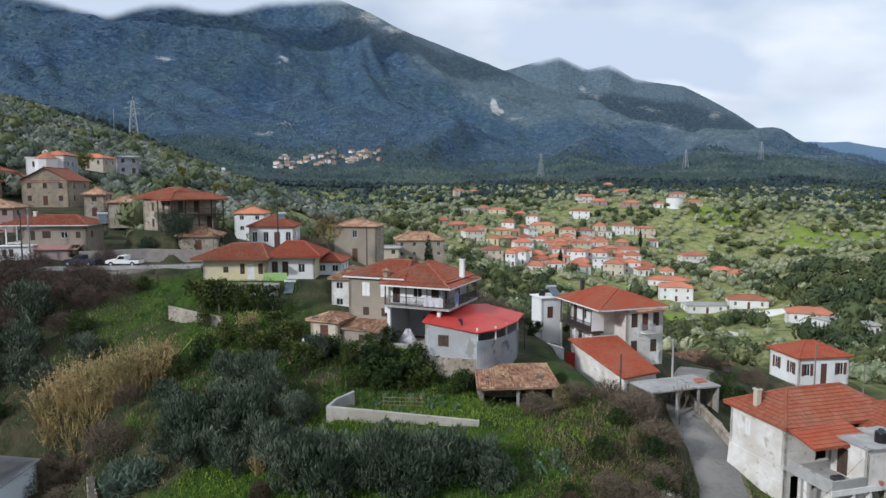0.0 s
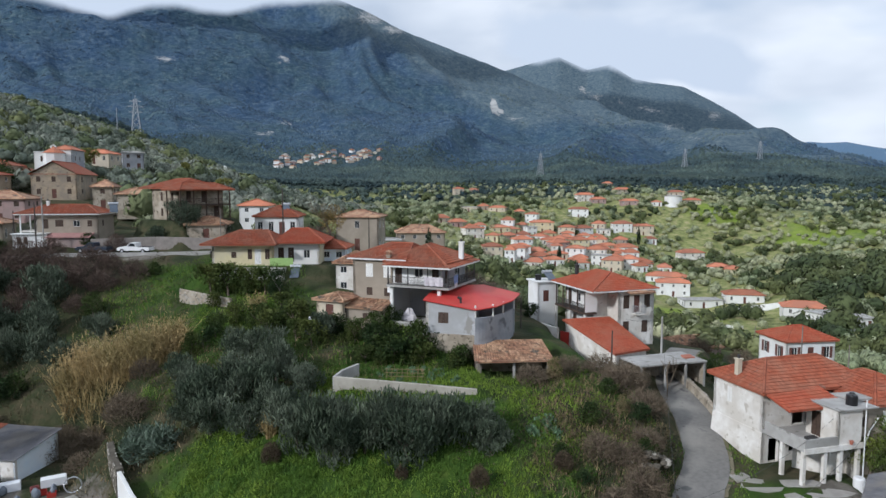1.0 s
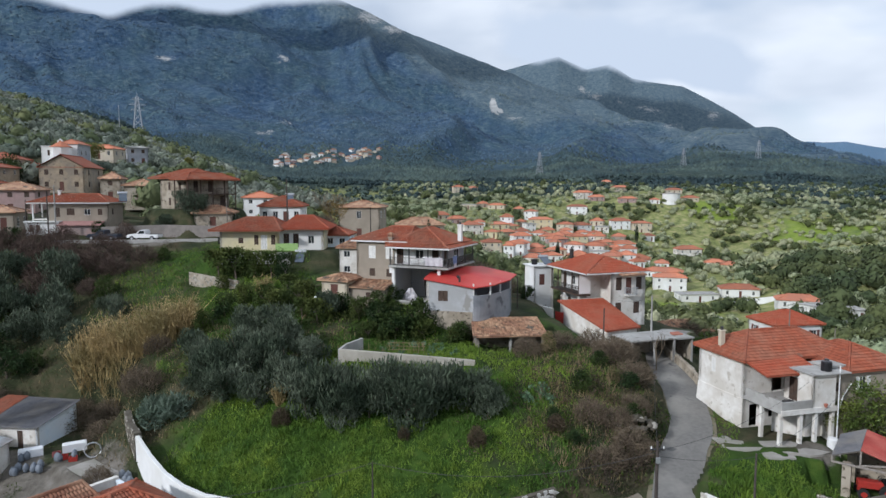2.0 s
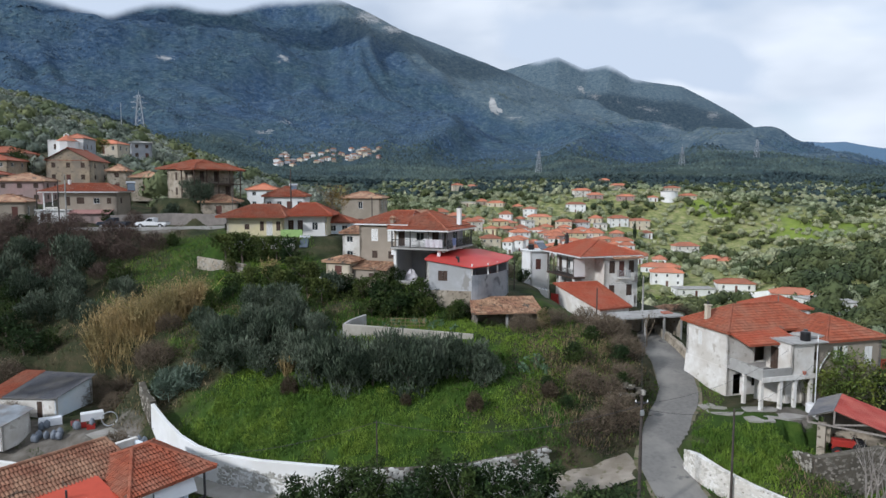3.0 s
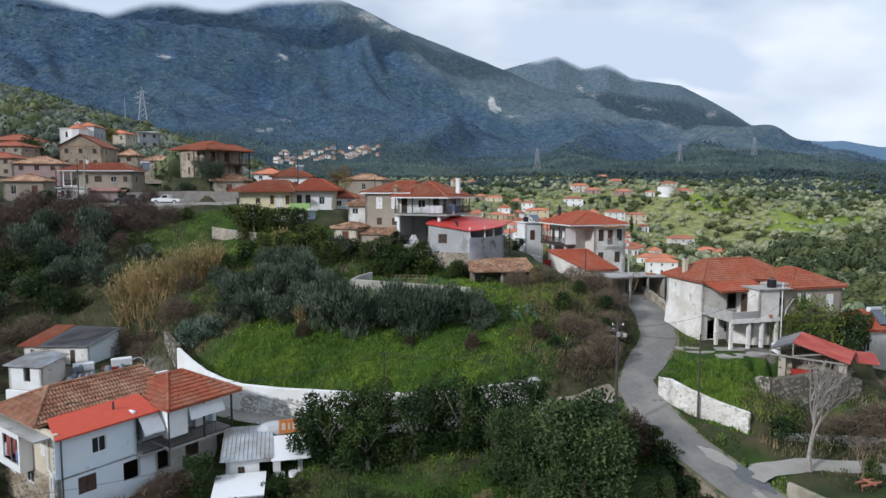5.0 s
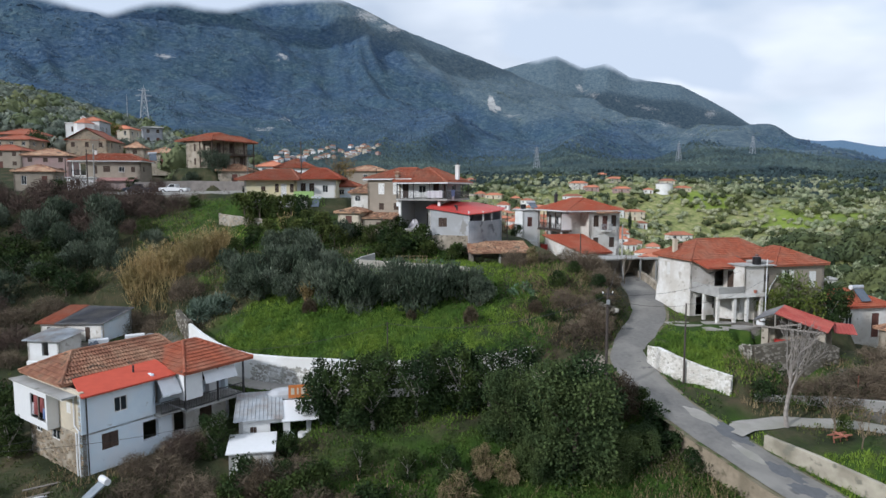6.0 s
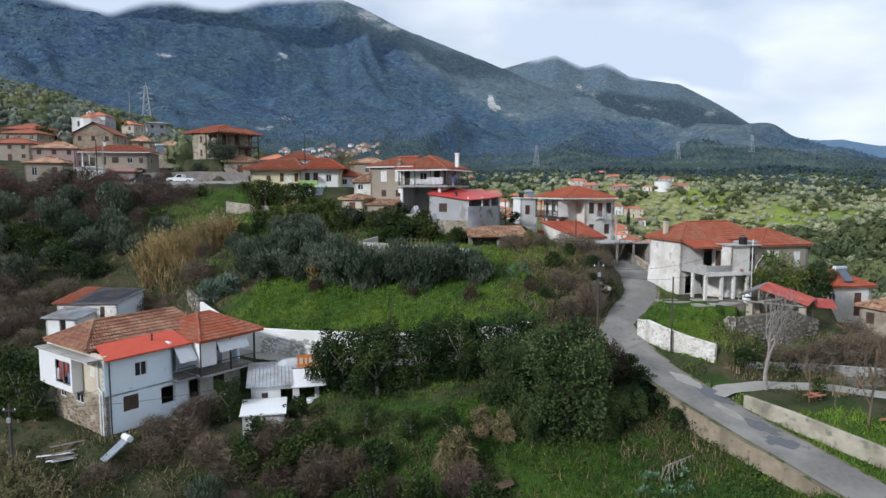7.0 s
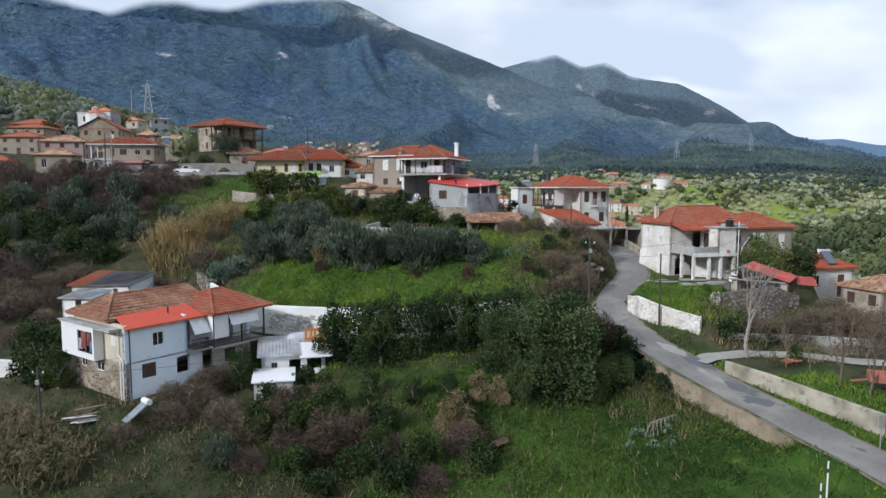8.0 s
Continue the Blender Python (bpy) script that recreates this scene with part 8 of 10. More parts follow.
def undergrowth(name, seed, zones, material, label, size=0.7, per=38, length=0.22, width=0.1):
    """Low weeds and brambles: loose clumps of leaves."""
    r = np.random.RandomState(seed)
    blobs = []
    for cx, cy, ra, n in zones:
        for i in range(n):
            a, q = r.uniform(0, 6.283), math.sqrt(r.rand())
            x, y = cx + ra * q * math.cos(a), cy + ra * q * math.sin(a)
            if along(ROAD, np.array([x]), np.array([y]))[0][0] < 2.4 or along(LANE, np.array([x]), np.array([y]))[0][0] < 1.9 or along(APRON, np.array([x]), np.array([y]))[0][0] < 1.8 or along(TRACK_LINE, np.array([x]), np.array([y]))[0][0] < 1.5:
                continue
            s = size * r.uniform(0.5, 1.4)
            blobs.append((x, y, 0.0, s))
    b = np.array(blobs)
    b[:, 2] = land(b[:, 0], b[:, 1]) + 0.1 * b[:, 3]
    return tagged(new(name, leaf_mesh(name, seed, b, per * len(b), length, width, material, 0.5, 0.3)), label, "undergrowth", kind="stuff")


undergrowth("bank_brambles", 23, [(13.6, 41.4, 2.2, 70), (15.6, 42.8, 1.8, 55), (11.4, 40.6, 1.8, 45)], BRAMBLE, "dead dark brown brambles on the roadside bank", 0.55, 60, 0.3, 0.035)


undergrowth("weeds", 29, [(15.2, 27.0, 1.6, 40), (16.0, 24.6, 1.5, 30), (17.2, 21.6, 1.2, 16), (17.6, 24.5, 2.4, 40), (18.6, 21.0, 2.4, 40), (20.0, 17.5, 2.4, 40), (21.4, 14.6, 2.0, 30), (10, 20, 9, 60), (14, 14, 7, 50), (15.6, 27.4, 2.2, 40), (15.2, 30.5, 2.0, 30), (14.6, 34.0, 1.8, 20), (-31, 25, 4, 40), (-32, 29, 4, 30), (-27, 21, 3, 26)], BUSH, "tufts of weeds below the road wall", 0.42, 34, 0.18, 0.07)
undergrowth("undergrowth", 21, [(-28, 60, 12, 120), (-20, 66, 10, 110), (-10, 61, 6, 40), (12, 55, 8, 70), (12, 44, 6, 60), (-10, 21, 9, 130), (-23, 18, 6, 60), (6, 22, 9, 80), (15, 20, 6, 50), (-48, 76, 14, 120), (-62, 72, 12, 80), (10, 26, 6, 50), (31, 32, 8, 60), (-34, 84, 12, 60), (36, 66, 12, 70), (-42, 40, 10, 60), (27, 27, 5, 30)], BUSH, "low weeds and scrub on the slope")
undergrowth("bramble", 22, [(-30, 58, 9, 70), (-52, 66, 12, 70), (10, 46, 9, 60), (14, 42, 4, 40), (-13, 22, 7, 90), (-4, 20, 7, 110), (2, 18, 5, 50), (15.6, 42.5, 2.5, 40), (16.6, 46, 2.2, 40), (17.4, 49.5, 2.0, 36), (14, 47, 5, 50), (12, 51, 6, 50), (26, 31, 3, 16), (16, 50, 5, 40), (32, 30, 7, 40), (-44, 88, 10, 60), (-60, 60, 12, 60), (17, 24, 4, 24)], mat("dark_bramble_leaves", (0.05, 0.055, 0.025), (0.075, 0.06, 0.035), 0.6, (0.09, 0.065, 0.045), 0.25, 0.8, island=0.4), "dark brambles on the bank", 0.8)
undergrowth("cabbage_patch", 23, [(9.0, 49.5, 1.6, 22), (-3, 57, 4.5, 40), (14.5, 17.5, 1.8, 16)], mat("cabbage_leaves", (0.12, 0.19, 0.11), (0.08, 0.14, 0.07), 1.0, rough=0.6, island=0.3), "blue-green cabbages in a vegetable plot", 0.35, 40, 0.3, 0.2)
undergrowth("ivy", 24, [(27.5, 30.4, 1.6, 16), (30.5, 30.8, 1.4, 12), (33.5, 32.0, 1.6, 16), (-3.2, 63.0, 1.6, 12), (0.5, 62.2, 1.6, 10), (20.5, 29.0, 0.6, 3)], CITRUS, "dark creeper climbing over the old walls", 0.9, 120, 0.2, 0.13)
GRASS_TUFT = mat("sunlit_grass_tufts", (0.1, 0.18, 0.018), (0.06, 0.125, 0.014), 0.5, (0.19, 0.26, 0.03), 0.2, 0.75, island=0.25)
undergrowth("tussocks", 33, [(-16, 46, 6, 170), (-9, 43, 6, 110), (-1, 42, 6, 70), (6, 43, 5, 40), (23, 37, 4, 30)], GRASS_TUFT, "bright tussocks of grass on the bank", 0.5, 80, 0.34, 0.035)
undergrowth("field_tussocks", 34, [(7, 18, 9, 120), (15, 19, 5, 60), (3, 26, 6, 60), (14, 12, 6, 50)], FIELD_BLADE, "coarse tufts of grass in the lower field", 0.45, 70, 0.3, 0.035)
# agave and prickly plants by the end of the white wall
ag = thing("agave", -26.8, 51.6, ground_at(-26.8, 51.6), 0, "large grey-green prickly plant by the wall's end", "agave")
put("rosette", leaf_mesh("rosette", 31, [(0, 0, 1.0, 1.2), (1.1, 0.5, 0.9, 1.0), (-0.9, 0.6, 1.1, 1.0), (0.2, 1.2, 1.3, 0.9)], 760, 0.75, 0.13, AGAVE, 0.5), AGAVE, ag)
spread_copies(ag, [(-24.6, 51.8, 0.8), (-27.8, 53.4, 0.9)], seed=15)


# ---- far trees ----
def crown_template(seed, n=46, big=0.34):
    r = np.random.RandomState(seed)
    bm = bmesh.new()
    bmesh.ops.create_icosphere(bm, subdivisions=1, radius=0.9)
    v = np.array([p.co[:] for p in bm.verts])
    f = np.array([[p.index for p in q.verts] for q in bm.faces])
    bm.free()
    v = v * r.uniform(0.62, 1.0, len(v))[:, None] * np.array([0.92, 0.92, 0.8]) + np.array([0, 0, 0.75])
    d = r.normal(size=(n, 3))
    d /= np.linalg.norm(d, axis=1)[:, None]
    d[:, 2] = np.abs(d[:, 2]) * 1.2 - 0.35
    c = d * r.uniform(0.75, 1.08, n)[:, None] * np.array([0.95, 0.95, 0.85]) + np.array([0, 0, 0.75])
    t = np.cross(d, r.normal(size=(n, 3)))
    t /= np.linalg.norm(t, axis=1)[:, None]
    s = np.cross(d, t) + r.normal(size=(n, 3)) * 0.3
    w = r.uniform(big * 0.45, big, n)[:, None]
    lv = np.stack([c - t * w, c + s * w, c + t * w, ], 1).reshape(-1, 3)
    return np.concatenate([v, lv]), np.concatenate([f, np.arange(3 * n).reshape(n, 3) + len(v)])


COARSE = [crown_template(s, 22, 0.5) for s in (11, 12, 13, 14, 15)]
TEMPLATES = [crown_template(s) for s in (1, 2, 3, 4, 5)]
FINE = [crown_template(s, 115, 0.21) for s in (6, 7, 8, 9, 10)]


def far_woods(name, seed, n, box_, size, material, label, keep=None, thin=0.0, grain=30):
    r = np.random.RandomState(seed)
    x0, x1, y0, y1 = box_
    x, y = r.uniform(x0, x1, n), r.uniform(y0, y1, n)
    ok = wave(x, y, grain, seed) + r.normal(size=n) * 0.35 > thin
    ok &= np.abs(x) < 0.74 * (y + 40) + 14
    if keep is not None:
        ok &= keep(x, y)
    for hx, hy, rad in HOUSE_SPOTS:
        ok &= np.hypot(x - hx, y - hy + rad * 0.5) > rad
    for line, half in ((ROAD, 3.0), (UPPER_ROAD, 4.0)):
        ok &= along(line, x, y)[0] > half
    x, y = x[ok], y[ok]
    z = land(x, y) - 0.3
    s = size * r.uniform(0.55, 1.35, len(x))
    vs, fs, base = [], [], 0
    for i in range(len(x)):
        v, f = FINE[i % 5] if math.hypot(x[i], y[i]) < 260 else TEMPLATES[i % 5] if math.hypot(x[i], y[i]) < 560 else COARSE[i % 5]
        a = r.uniform(0, 6.283)
        ca, sa = math.cos(a) * s[i], math.sin(a) * s[i]
        vs.append(np.stack([v[:, 0] * ca - v[:, 1] * sa + x[i], v[:, 0] * sa + v[:, 1] * ca + y[i], v[:, 2] * s[i] * r.uniform(0.8, 1.25) + z[i]], 1))
        fs.append(f + base)
        base += len(v)
    return tagged(new(name, raw(name, np.concatenate(vs), np.concatenate(fs), material)), label, "woods", kind="stuff")


# ---- the village in the valley ----
# plan place, width and storeys of each house
WEST = [(15, 584, 7.6, 2), (28, 597, 8.3, 1), (20, 496, 11.0, 1), (31, 499, 7.0, 1), (41, 491, 11.0, 1), (57, 475, 5.8, 1), (62, 454, 7.2, 2), (-1, 407, 8.9, 1), (10, 397, 8.7, 1), (16, 390, 4.8, 1), (23, 399, 6.3, 1), (19, 369, 9.7, 2), (28, 368, 6.4, 1), (36, 395, 10.4, 1), (45, 404, 7.1, 1), (65, 421, 13.0, 2), (81, 423, 9.4, 2), (95, 426, 12.0, 2), (110, 441, 7.9, 1), (49, 384, 7.4, 1), (59, 395, 7.7, 1), (46, 360, 8.9, 2)]
MIDDLE = [(65, 387, 9.3, 1), (74, 398, 7.8, 1), (69, 367, 9.1, 2), (82, 380, 9.5, 2), (25, 318, 8.4, 2), (33, 316, 4.4, 2), (57, 324, 8.1, 1), (73, 355, 8.9, 2), (72, 335, 7.2, 1), (86, 362, 9.8, 2), (85, 345, 8.7, 2), (50, 347, 7.7, 1), (101, 482, 12.7, 2), (109, 453, 8.1, 1), (116, 523, 12.1, 2), (124, 515, 10.1, 1), (174, 690, 9.0, 2), (158, 559, 13.2, 1), (145, 503, 11.7, 1), (191, 530, 10.8, 1)]
EAST = [(165, 499, 6.4, 1), (195, 503, 10.3, 1), (125, 446, 11.1, 2), (139, 446, 12.1, 2), (104, 395, 10.0, 1), (113, 397, 12.4, 1), (139, 429, 6.3, 1), (91, 360, 9.1, 2), (87, 330, 9.0, 2)]
SOUTH = [(149, 381, 12.3, 2), (146, 340, 9.1, 1), (145, 320, 6.8, 1), (105, 302, 15.0, 1), (98, 271, 11.4, 2), (104, 252, 13.3, 1), (120, 253, 12.4, 1), (124, 217, 12.1, 1), (123, 196, 8.2, 1), (126, 188, 6.0, 1)]
core_rng = random.Random(31)
CORE = []
for i in range(900):
    px, py = core_rng.uniform(38, 116), core_rng.uniform(318, 420)
    if py < 330 + 0.15 * (px - 38) - 14 and px < 80:
        continue
    if len(CORE) < 34 and all(math.hypot(px - q[0], py - q[1]) > 8.8 for q in WEST + MIDDLE + EAST + CORE):
        CORE.append((px, py, core_rng.uniform(5.0, 8.5), core_rng.choice((1, 1, 2))))
HOUSE_SPOTS = [(x, y, w * 0.62) for x, y, w, k in WEST + MIDDLE + EAST + SOUTH + CORE] + [(-102, 176, 12), (-119, 167, 10), (-111, 207, 9), (-97, 202, 7), (-86, 123, 10), (-92, 150, 18), (-125, 185, 16), (-104, 205, 12), (-90, 125, 20), (-60, 105, 18), (-45, 112, 15), (-45, 140, 10), (-20, 121, 12), (-10, 155, 18), (-25, 90, 18), (10, 75, 30), (30, 60, 30), (-5, 68, 18), (52, 95, 10), (34, 92, 8), (-5, 40, 45), (25, 30, 25), (-30, 35, 30), (-100, 150, 12)]
WIDE = 1.18
V = "houses of the valley village"
rv = random.Random(77)
WALLS = [(WHITE_CLEAN, "white"), (WHITE_CLEAN, "white"), (CREAM, "cream"), (WHITE_CLEAN, "white"), (CREAM, "ochre-cream"), (PINK_WALL, "pinkish"), (WHITE, "off-white"), (YELLOW, "pale yellow"), (BROWN_WALL, "brown")]
for x, y, w, storeys in WEST + MIDDLE + EAST + SOUTH + CORE:
    wm, wname = WALLS[rv.randrange(len(WALLS))]
    bare = (x, y) in ((104, 252), (123, 196), (126, 188), (110, 441)) or rv.random() < 0.05
    if y < 310 and x > 90:
        wm, wname = WHITE_CLEAN, "white"
    w *= WIDE
    d = min(rv.uniform(6, 8.5), w)
    simple_house("house", x - w / 2, y, ground_at(x, y) - 0.3, rv.uniform(-25, 25), w, d, rv.uniform(5.6, 6.8) if storeys > 1 else rv.uniform(3.3, 4.0), 0.3 if bare else rv.uniform(1.4, 2.0), wm, CONCRETE if bare else TILE_FAR,
                 f"{wname} {'two-storey' if storeys > 1 else 'low'} village house with {'flat concrete' if bare else 'orange tiled'} roof", V, 2 if w < 9 else 3, storeys=storeys, side_wins=1 if w < 9 else 2, style="pane")
# round white building on the knoll
rt = thing("round_building", 178.0, 500.0, ground_at(178, 500), 0, "round white building on the valley knoll", "building")
put("drum_wall", Geo().tube([(0, 0, -2), (0, 0, 6.5)], 6.5, 28), WHITE_CLEAN, rt)
put("drum_roof", Geo().tube([(0, 0, 6.5), (0, 0, 6.9), (0, 0, 7.4)], [6.8, 6.8, 3.0], 28), CONCRETE, rt)

# white boundary walls and plots in the valley
for pts, hgt, lab in (([(112, 240), (124, 232), (136, 216)], 1.6, "long white boundary wall in the valley"), ([(70, 215), (84, 213), (98, 205)], 0.8, "low pale wall in the fields")):
    g = Geo()
    for (ax, ay), (bx, by) in zip(pts, pts[1:]):
        g.hexa([(ax, ay, ground_at(ax, ay) - 1), (bx, by, ground_at(bx, by) - 1), (bx, by + 0.4, ground_at(bx, by) - 1), (ax, ay + 0.4, ground_at(ax, ay) - 1),
                (ax, ay, ground_at(ax, ay) + hgt), (bx, by, ground_at(bx, by) + hgt), (bx, by + 0.4, ground_at(bx, by) + hgt), (ax, ay + 0.4, ground_at(ax, ay) + hgt)])
    tagged(put("wall_valley", g, WHITE_CLEAN), lab, "wall", kind="structure")

# hamlet on the mountain's foot
hm = "houses of the mountain hamlet"
rh = random.Random(5)
for i in range(58):
    for attempt in range(60):
        a, d = radians(rh.uniform(-14.6, -5.2)), rh.uniform(1050, 1560)
        x, y = d * math.sin(a), d * math.cos(a)
        rise_to = (ground_at(x, y) - 40) / d
        if abs(rise_to - (0.046 + 0.0018 * (math.degrees(a) + 10))) < 0.009:
            break
    ob = thing("house", x, y, ground_at(x, y), rh.uniform(-30, 30), "tiny distant hamlet house with pale walls", "house", hm)
    w, dd, h = rh.uniform(6, 11), rh.uniform(6, 9), rh.uniform(3, 5)
    put("wall", Geo().box(-w / 2, -dd / 2, -4, w / 2, dd / 2, h), [WHITE_CLEAN, BROWN_WALL, CREAM, PINK_WALL, GREY_WALL][rh.choice((0, 0, 1, 2, 3, 4))], ob)
    put("roof", Geo().loft([[(-w / 2 - 0.5, -dd / 2 - 0.5, h), (w / 2 + 0.5, -dd / 2 - 0.5, h), (w / 2 + 0.5, dd / 2 + 0.5, h), (-w / 2 - 0.5, dd / 2 + 0.5, h)], [(-w / 5, -0.2, h + 2.2), (w / 5, -0.2, h + 2.2), (w / 5, 0.2, h + 2.2), (-w / 5, 0.2, h + 2.2)]]), TILE_BROWN if rh.random() < 0.6 else CONCRETE, ob)
ch = thing("chapel", -168.0, 500.0, ground_at(-168, 500), 10, "small white hillside chapel with dome", "chapel")
put("nave", Geo().box(-3, -4, -2, 3, 4, 5), WHITE_CLEAN, ch)
put("dome", Geo().tube([(0, 0, 5), (0, 0, 7), (0, 0, 8), (0, 0, 8.6)], [2, 2, 1.3, 0.3], 12), WHITE_CLEAN, ch)


# ---- pylons ----
def pylon(x, y, height, label):
    ob = thing("pylon", x, y, ground_at(x, y) - 0.5, 20, label, "pylon", "power line pylons")
    b, t = height * 0.11, height * 0.022
    g = Geo()
    n = 8
    half = lambda k: b + (t - b) * min(1, k / n * 1.15)
    for sx, sy in ((-1, -1), (1, -1), (1, 1), (-1, 1)):
        g.beam((sx * b, sy * b, 0), (sx * half(n), sy * half(n), height * 0.95), 0.32, 0.32)
    for k in range(n):
        z0, z1, h0, h1 = height * 0.95 * k / n, height * 0.95 * (k + 1) / n, half(k), half(k + 1)
        for (ax, ay), (bx, by) in (((-1, -1), (1, -1)), ((1, -1), (1, 1)), ((1, 1), (-1, 1)), ((-1, 1), (-1, -1))):
            g.beam((ax * h0, ay * h0, z0), (bx * h1, by * h1, z1), 0.16, 0.16)
            g.beam((bx * h0, by * h0, z0), (ax * h1, ay * h1, z1), 0.16, 0.16)
    put("lattice_mast", g, METAL, ob)
    for k, w in ((0.68, 0.13), (0.79, 0.16), (0.9, 0.11)):
        a = Geo().beam((-height * w, 0, height * k), (height * w, 0, height * k), 0.25, 0.25).beam((-height * w, 0, height * k), (0, 0, height * k + 1.6), 0.15, 0.15).beam((height * w, 0, height * k), (0, 0, height * k + 1.6), 0.15, 0.15)
        put("cross_arm", a, METAL, ob)
    put("peak", Geo().beam((0, 0, height * 0.94), (0, 0, height * 1.03), 0.2, 0.2), METAL, ob)
    return ob


pylon(-198.0, 421.0, 31.0, "grey lattice power pylon on the hillside")
pylon(136.0, 910.0, 34.0, "distant grey lattice power pylon")
pylon(365.0, 985.0, 31.0, "distant grey lattice power pylon")
pylon(500.0, 1030.0, 30.0, "distant grey lattice power pylon")
mast = thing("pole", -190.0, 380.0, ground_at(-190, 380), 0, "thin pale aerial mast on the hillside", "pole")
put("shaft", Geo().tube([(0, 0, -1), (0, 0, 17)], [0.18, 0.1], 6), METAL, mast)

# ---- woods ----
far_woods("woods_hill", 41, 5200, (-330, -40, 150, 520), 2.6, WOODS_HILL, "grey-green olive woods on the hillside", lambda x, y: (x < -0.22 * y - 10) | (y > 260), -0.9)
far_woods("woods_hill_dark", 42, 1100, (-330, -20, 120, 520), 3.8, WOODS_DARK, "dark evergreen trees on the hillside", lambda x, y: (x < -0.18 * y), 0.0)
far_woods("woods_valley", 43, 8800, (-60, 420, 110, 700), 2.3, WOODS_LIT, "olive trees and scrub across the valley", lambda x, y: (y > 285) | (x > 0.52 * y + 14) | (np.sin(x * 0.9) * np.sin(y * 0.7 + x * 0.2) > 0.25), -0.2, 40)
far_woods("woods_valley_dark", 44, 5600, (-60, 480, 110, 720), 3.2, WOODS_DEEP, "dark evergreen trees across the valley", None, 0.35, 80)
far_woods("woods_gully", 45, 1300, (95, 300, 120, 330), 4.0, WOODS_DEEP, "dense dark trees in the gully", lambda x, y: (x > 0.5 * y + 12), -0.7)
far_woods("woods_slope", 46, 620, (-120, 60, 92, 190), 2.2, WOODS_DARK, "scrub trees behind the village houses", None, -0.3, 20)
far_woods("woods_foot", 47, 4200, (-420, 560, 560, 800), 2.7, WOODS_FOOT, "woods at the mountain's foot", None, -0.9, 60)


def slope_woods(name, seed, n, near, far, size, material, label, scrub=False):
    """Crowns scattered over a mountainside, each a small rough cone."""
    r = np.random.RandomState(seed)
    az, d = r.uniform(-37, 37, n), near + (far - near) * r.rand(n)
    x, y = d * np.sin(np.radians(az)), d * np.cos(np.radians(az))
    z = land(x, y)
    slope = (z - 40) / d
    # The scrub flag picks crowns on the flanks painted as sunlit.
    thin = sunlit_flank(az, slope, x, y) * smooth(900, 1300, d)
    ok = (outcrop(az, slope) + 0.25 * relief(x, y, 40, 83) < 0.5) & ((thin > r.rand(n)) == scrub) & (relief(x, y, 55, 84) + 0.5 * relief(x, y, 160, 85) > (0.0 if scrub else -0.55))
    x, y, z = x[ok], y[ok], z[ok] - 0.5
    m = len(x)
    s = size * r.uniform(0.5, 1.4, m)
    ang = r.uniform(0, 6.283, m)[:, None] + np.arange(5) * 1.2566 + r.uniform(-0.3, 0.3, (m, 5))
    wide = s[:, None] * r.uniform(0.7, 1.1, (m, 5))
    ring = np.stack([x[:, None] + wide * np.cos(ang), y[:, None] + wide * np.sin(ang), np.repeat(z[:, None], 5, 1)], 2)
    apex = np.stack([x + s * r.uniform(-0.35, 0.35, m), y + s * r.uniform(-0.35, 0.35, m), z + s * r.uniform(0.9, 1.3, m)], 1)[:, None]
    v = np.concatenate([ring, apex], 1).reshape(-1, 3)
    one = [(i, (i + 1) % 5, 5) for i in range(5)]
    f = (np.array(one)[None] + (np.arange(m) * 6)[:, None, None]).reshape(-1, 3)
    return tagged(new(name, raw(name, v, f, material)), label, "woods", kind="stuff")


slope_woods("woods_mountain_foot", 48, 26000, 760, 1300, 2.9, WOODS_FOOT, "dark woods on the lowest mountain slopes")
slope_woods("woods_mountain", 49, 26000, 1250, 2450, 3.0, WOODS_HAZE, "dark woods covering the mountainside")
slope_woods("woods_mountain_scrub", 50, 15000, 1500, 2550, 2.8, FLANK_LIT, "paler woods on the upper mountain flanks, sunlight put into the colour", True)


# ---- cloud resting on the ridges ----
def cloud_mat():
    m = bpy.data.materials.new("cloud_vapour")
    m.use_nodes = True
    n, k = m.node_tree.nodes, m.node_tree.links
    n.clear()
    geo, att = n.new("ShaderNodeNewGeometry"), n.new("ShaderNodeAttribute")
    att.attribute_name = "veil"
    t = n.new("ShaderNodeTexNoise")
    t.inputs["Scale"].default_value, t.inputs["Detail"].default_value = 0.0045, 6
    k.new(geo.outputs["Position"], t.inputs["Vector"])
    a = n.new("ShaderNodeMath")
    a.operation = "ADD"
    k.new(att.outputs["Fac"], a.inputs[0])
    k.new(t.outputs["Fac"], a.inputs[1])
    r = n.new("ShaderNodeMapRange")
    r.interpolation_type = "SMOOTHSTEP"
    r.inputs["From Min"].default_value, r.inputs["From Max"].default_value = 0.62, 1.25
    k.new(a.outputs[0], r.inputs["Value"])
    # Daylight on the cloud is put in as emission, matched to the sky.
    clear, glow, mix, out = n.new("ShaderNodeBsdfTransparent"), n.new("ShaderNodeEmission"), n.new("ShaderNodeMixShader"), n.new("ShaderNodeOutputMaterial")
    glow.inputs["Color"].default_value, glow.inputs["Strength"].default_value = (0.70, 0.75, 0.81, 1), 0.95
    k.new(r.outputs["Result"], mix.inputs["Fac"])
    k.new(clear.outputs["BSDF"], mix.inputs[1])
    k.new(glow.outputs["Emission"], mix.inputs[2])
    k.new(mix.outputs["Shader"], out.inputs["Surface"])
    return m


CLOUD = cloud_mat()


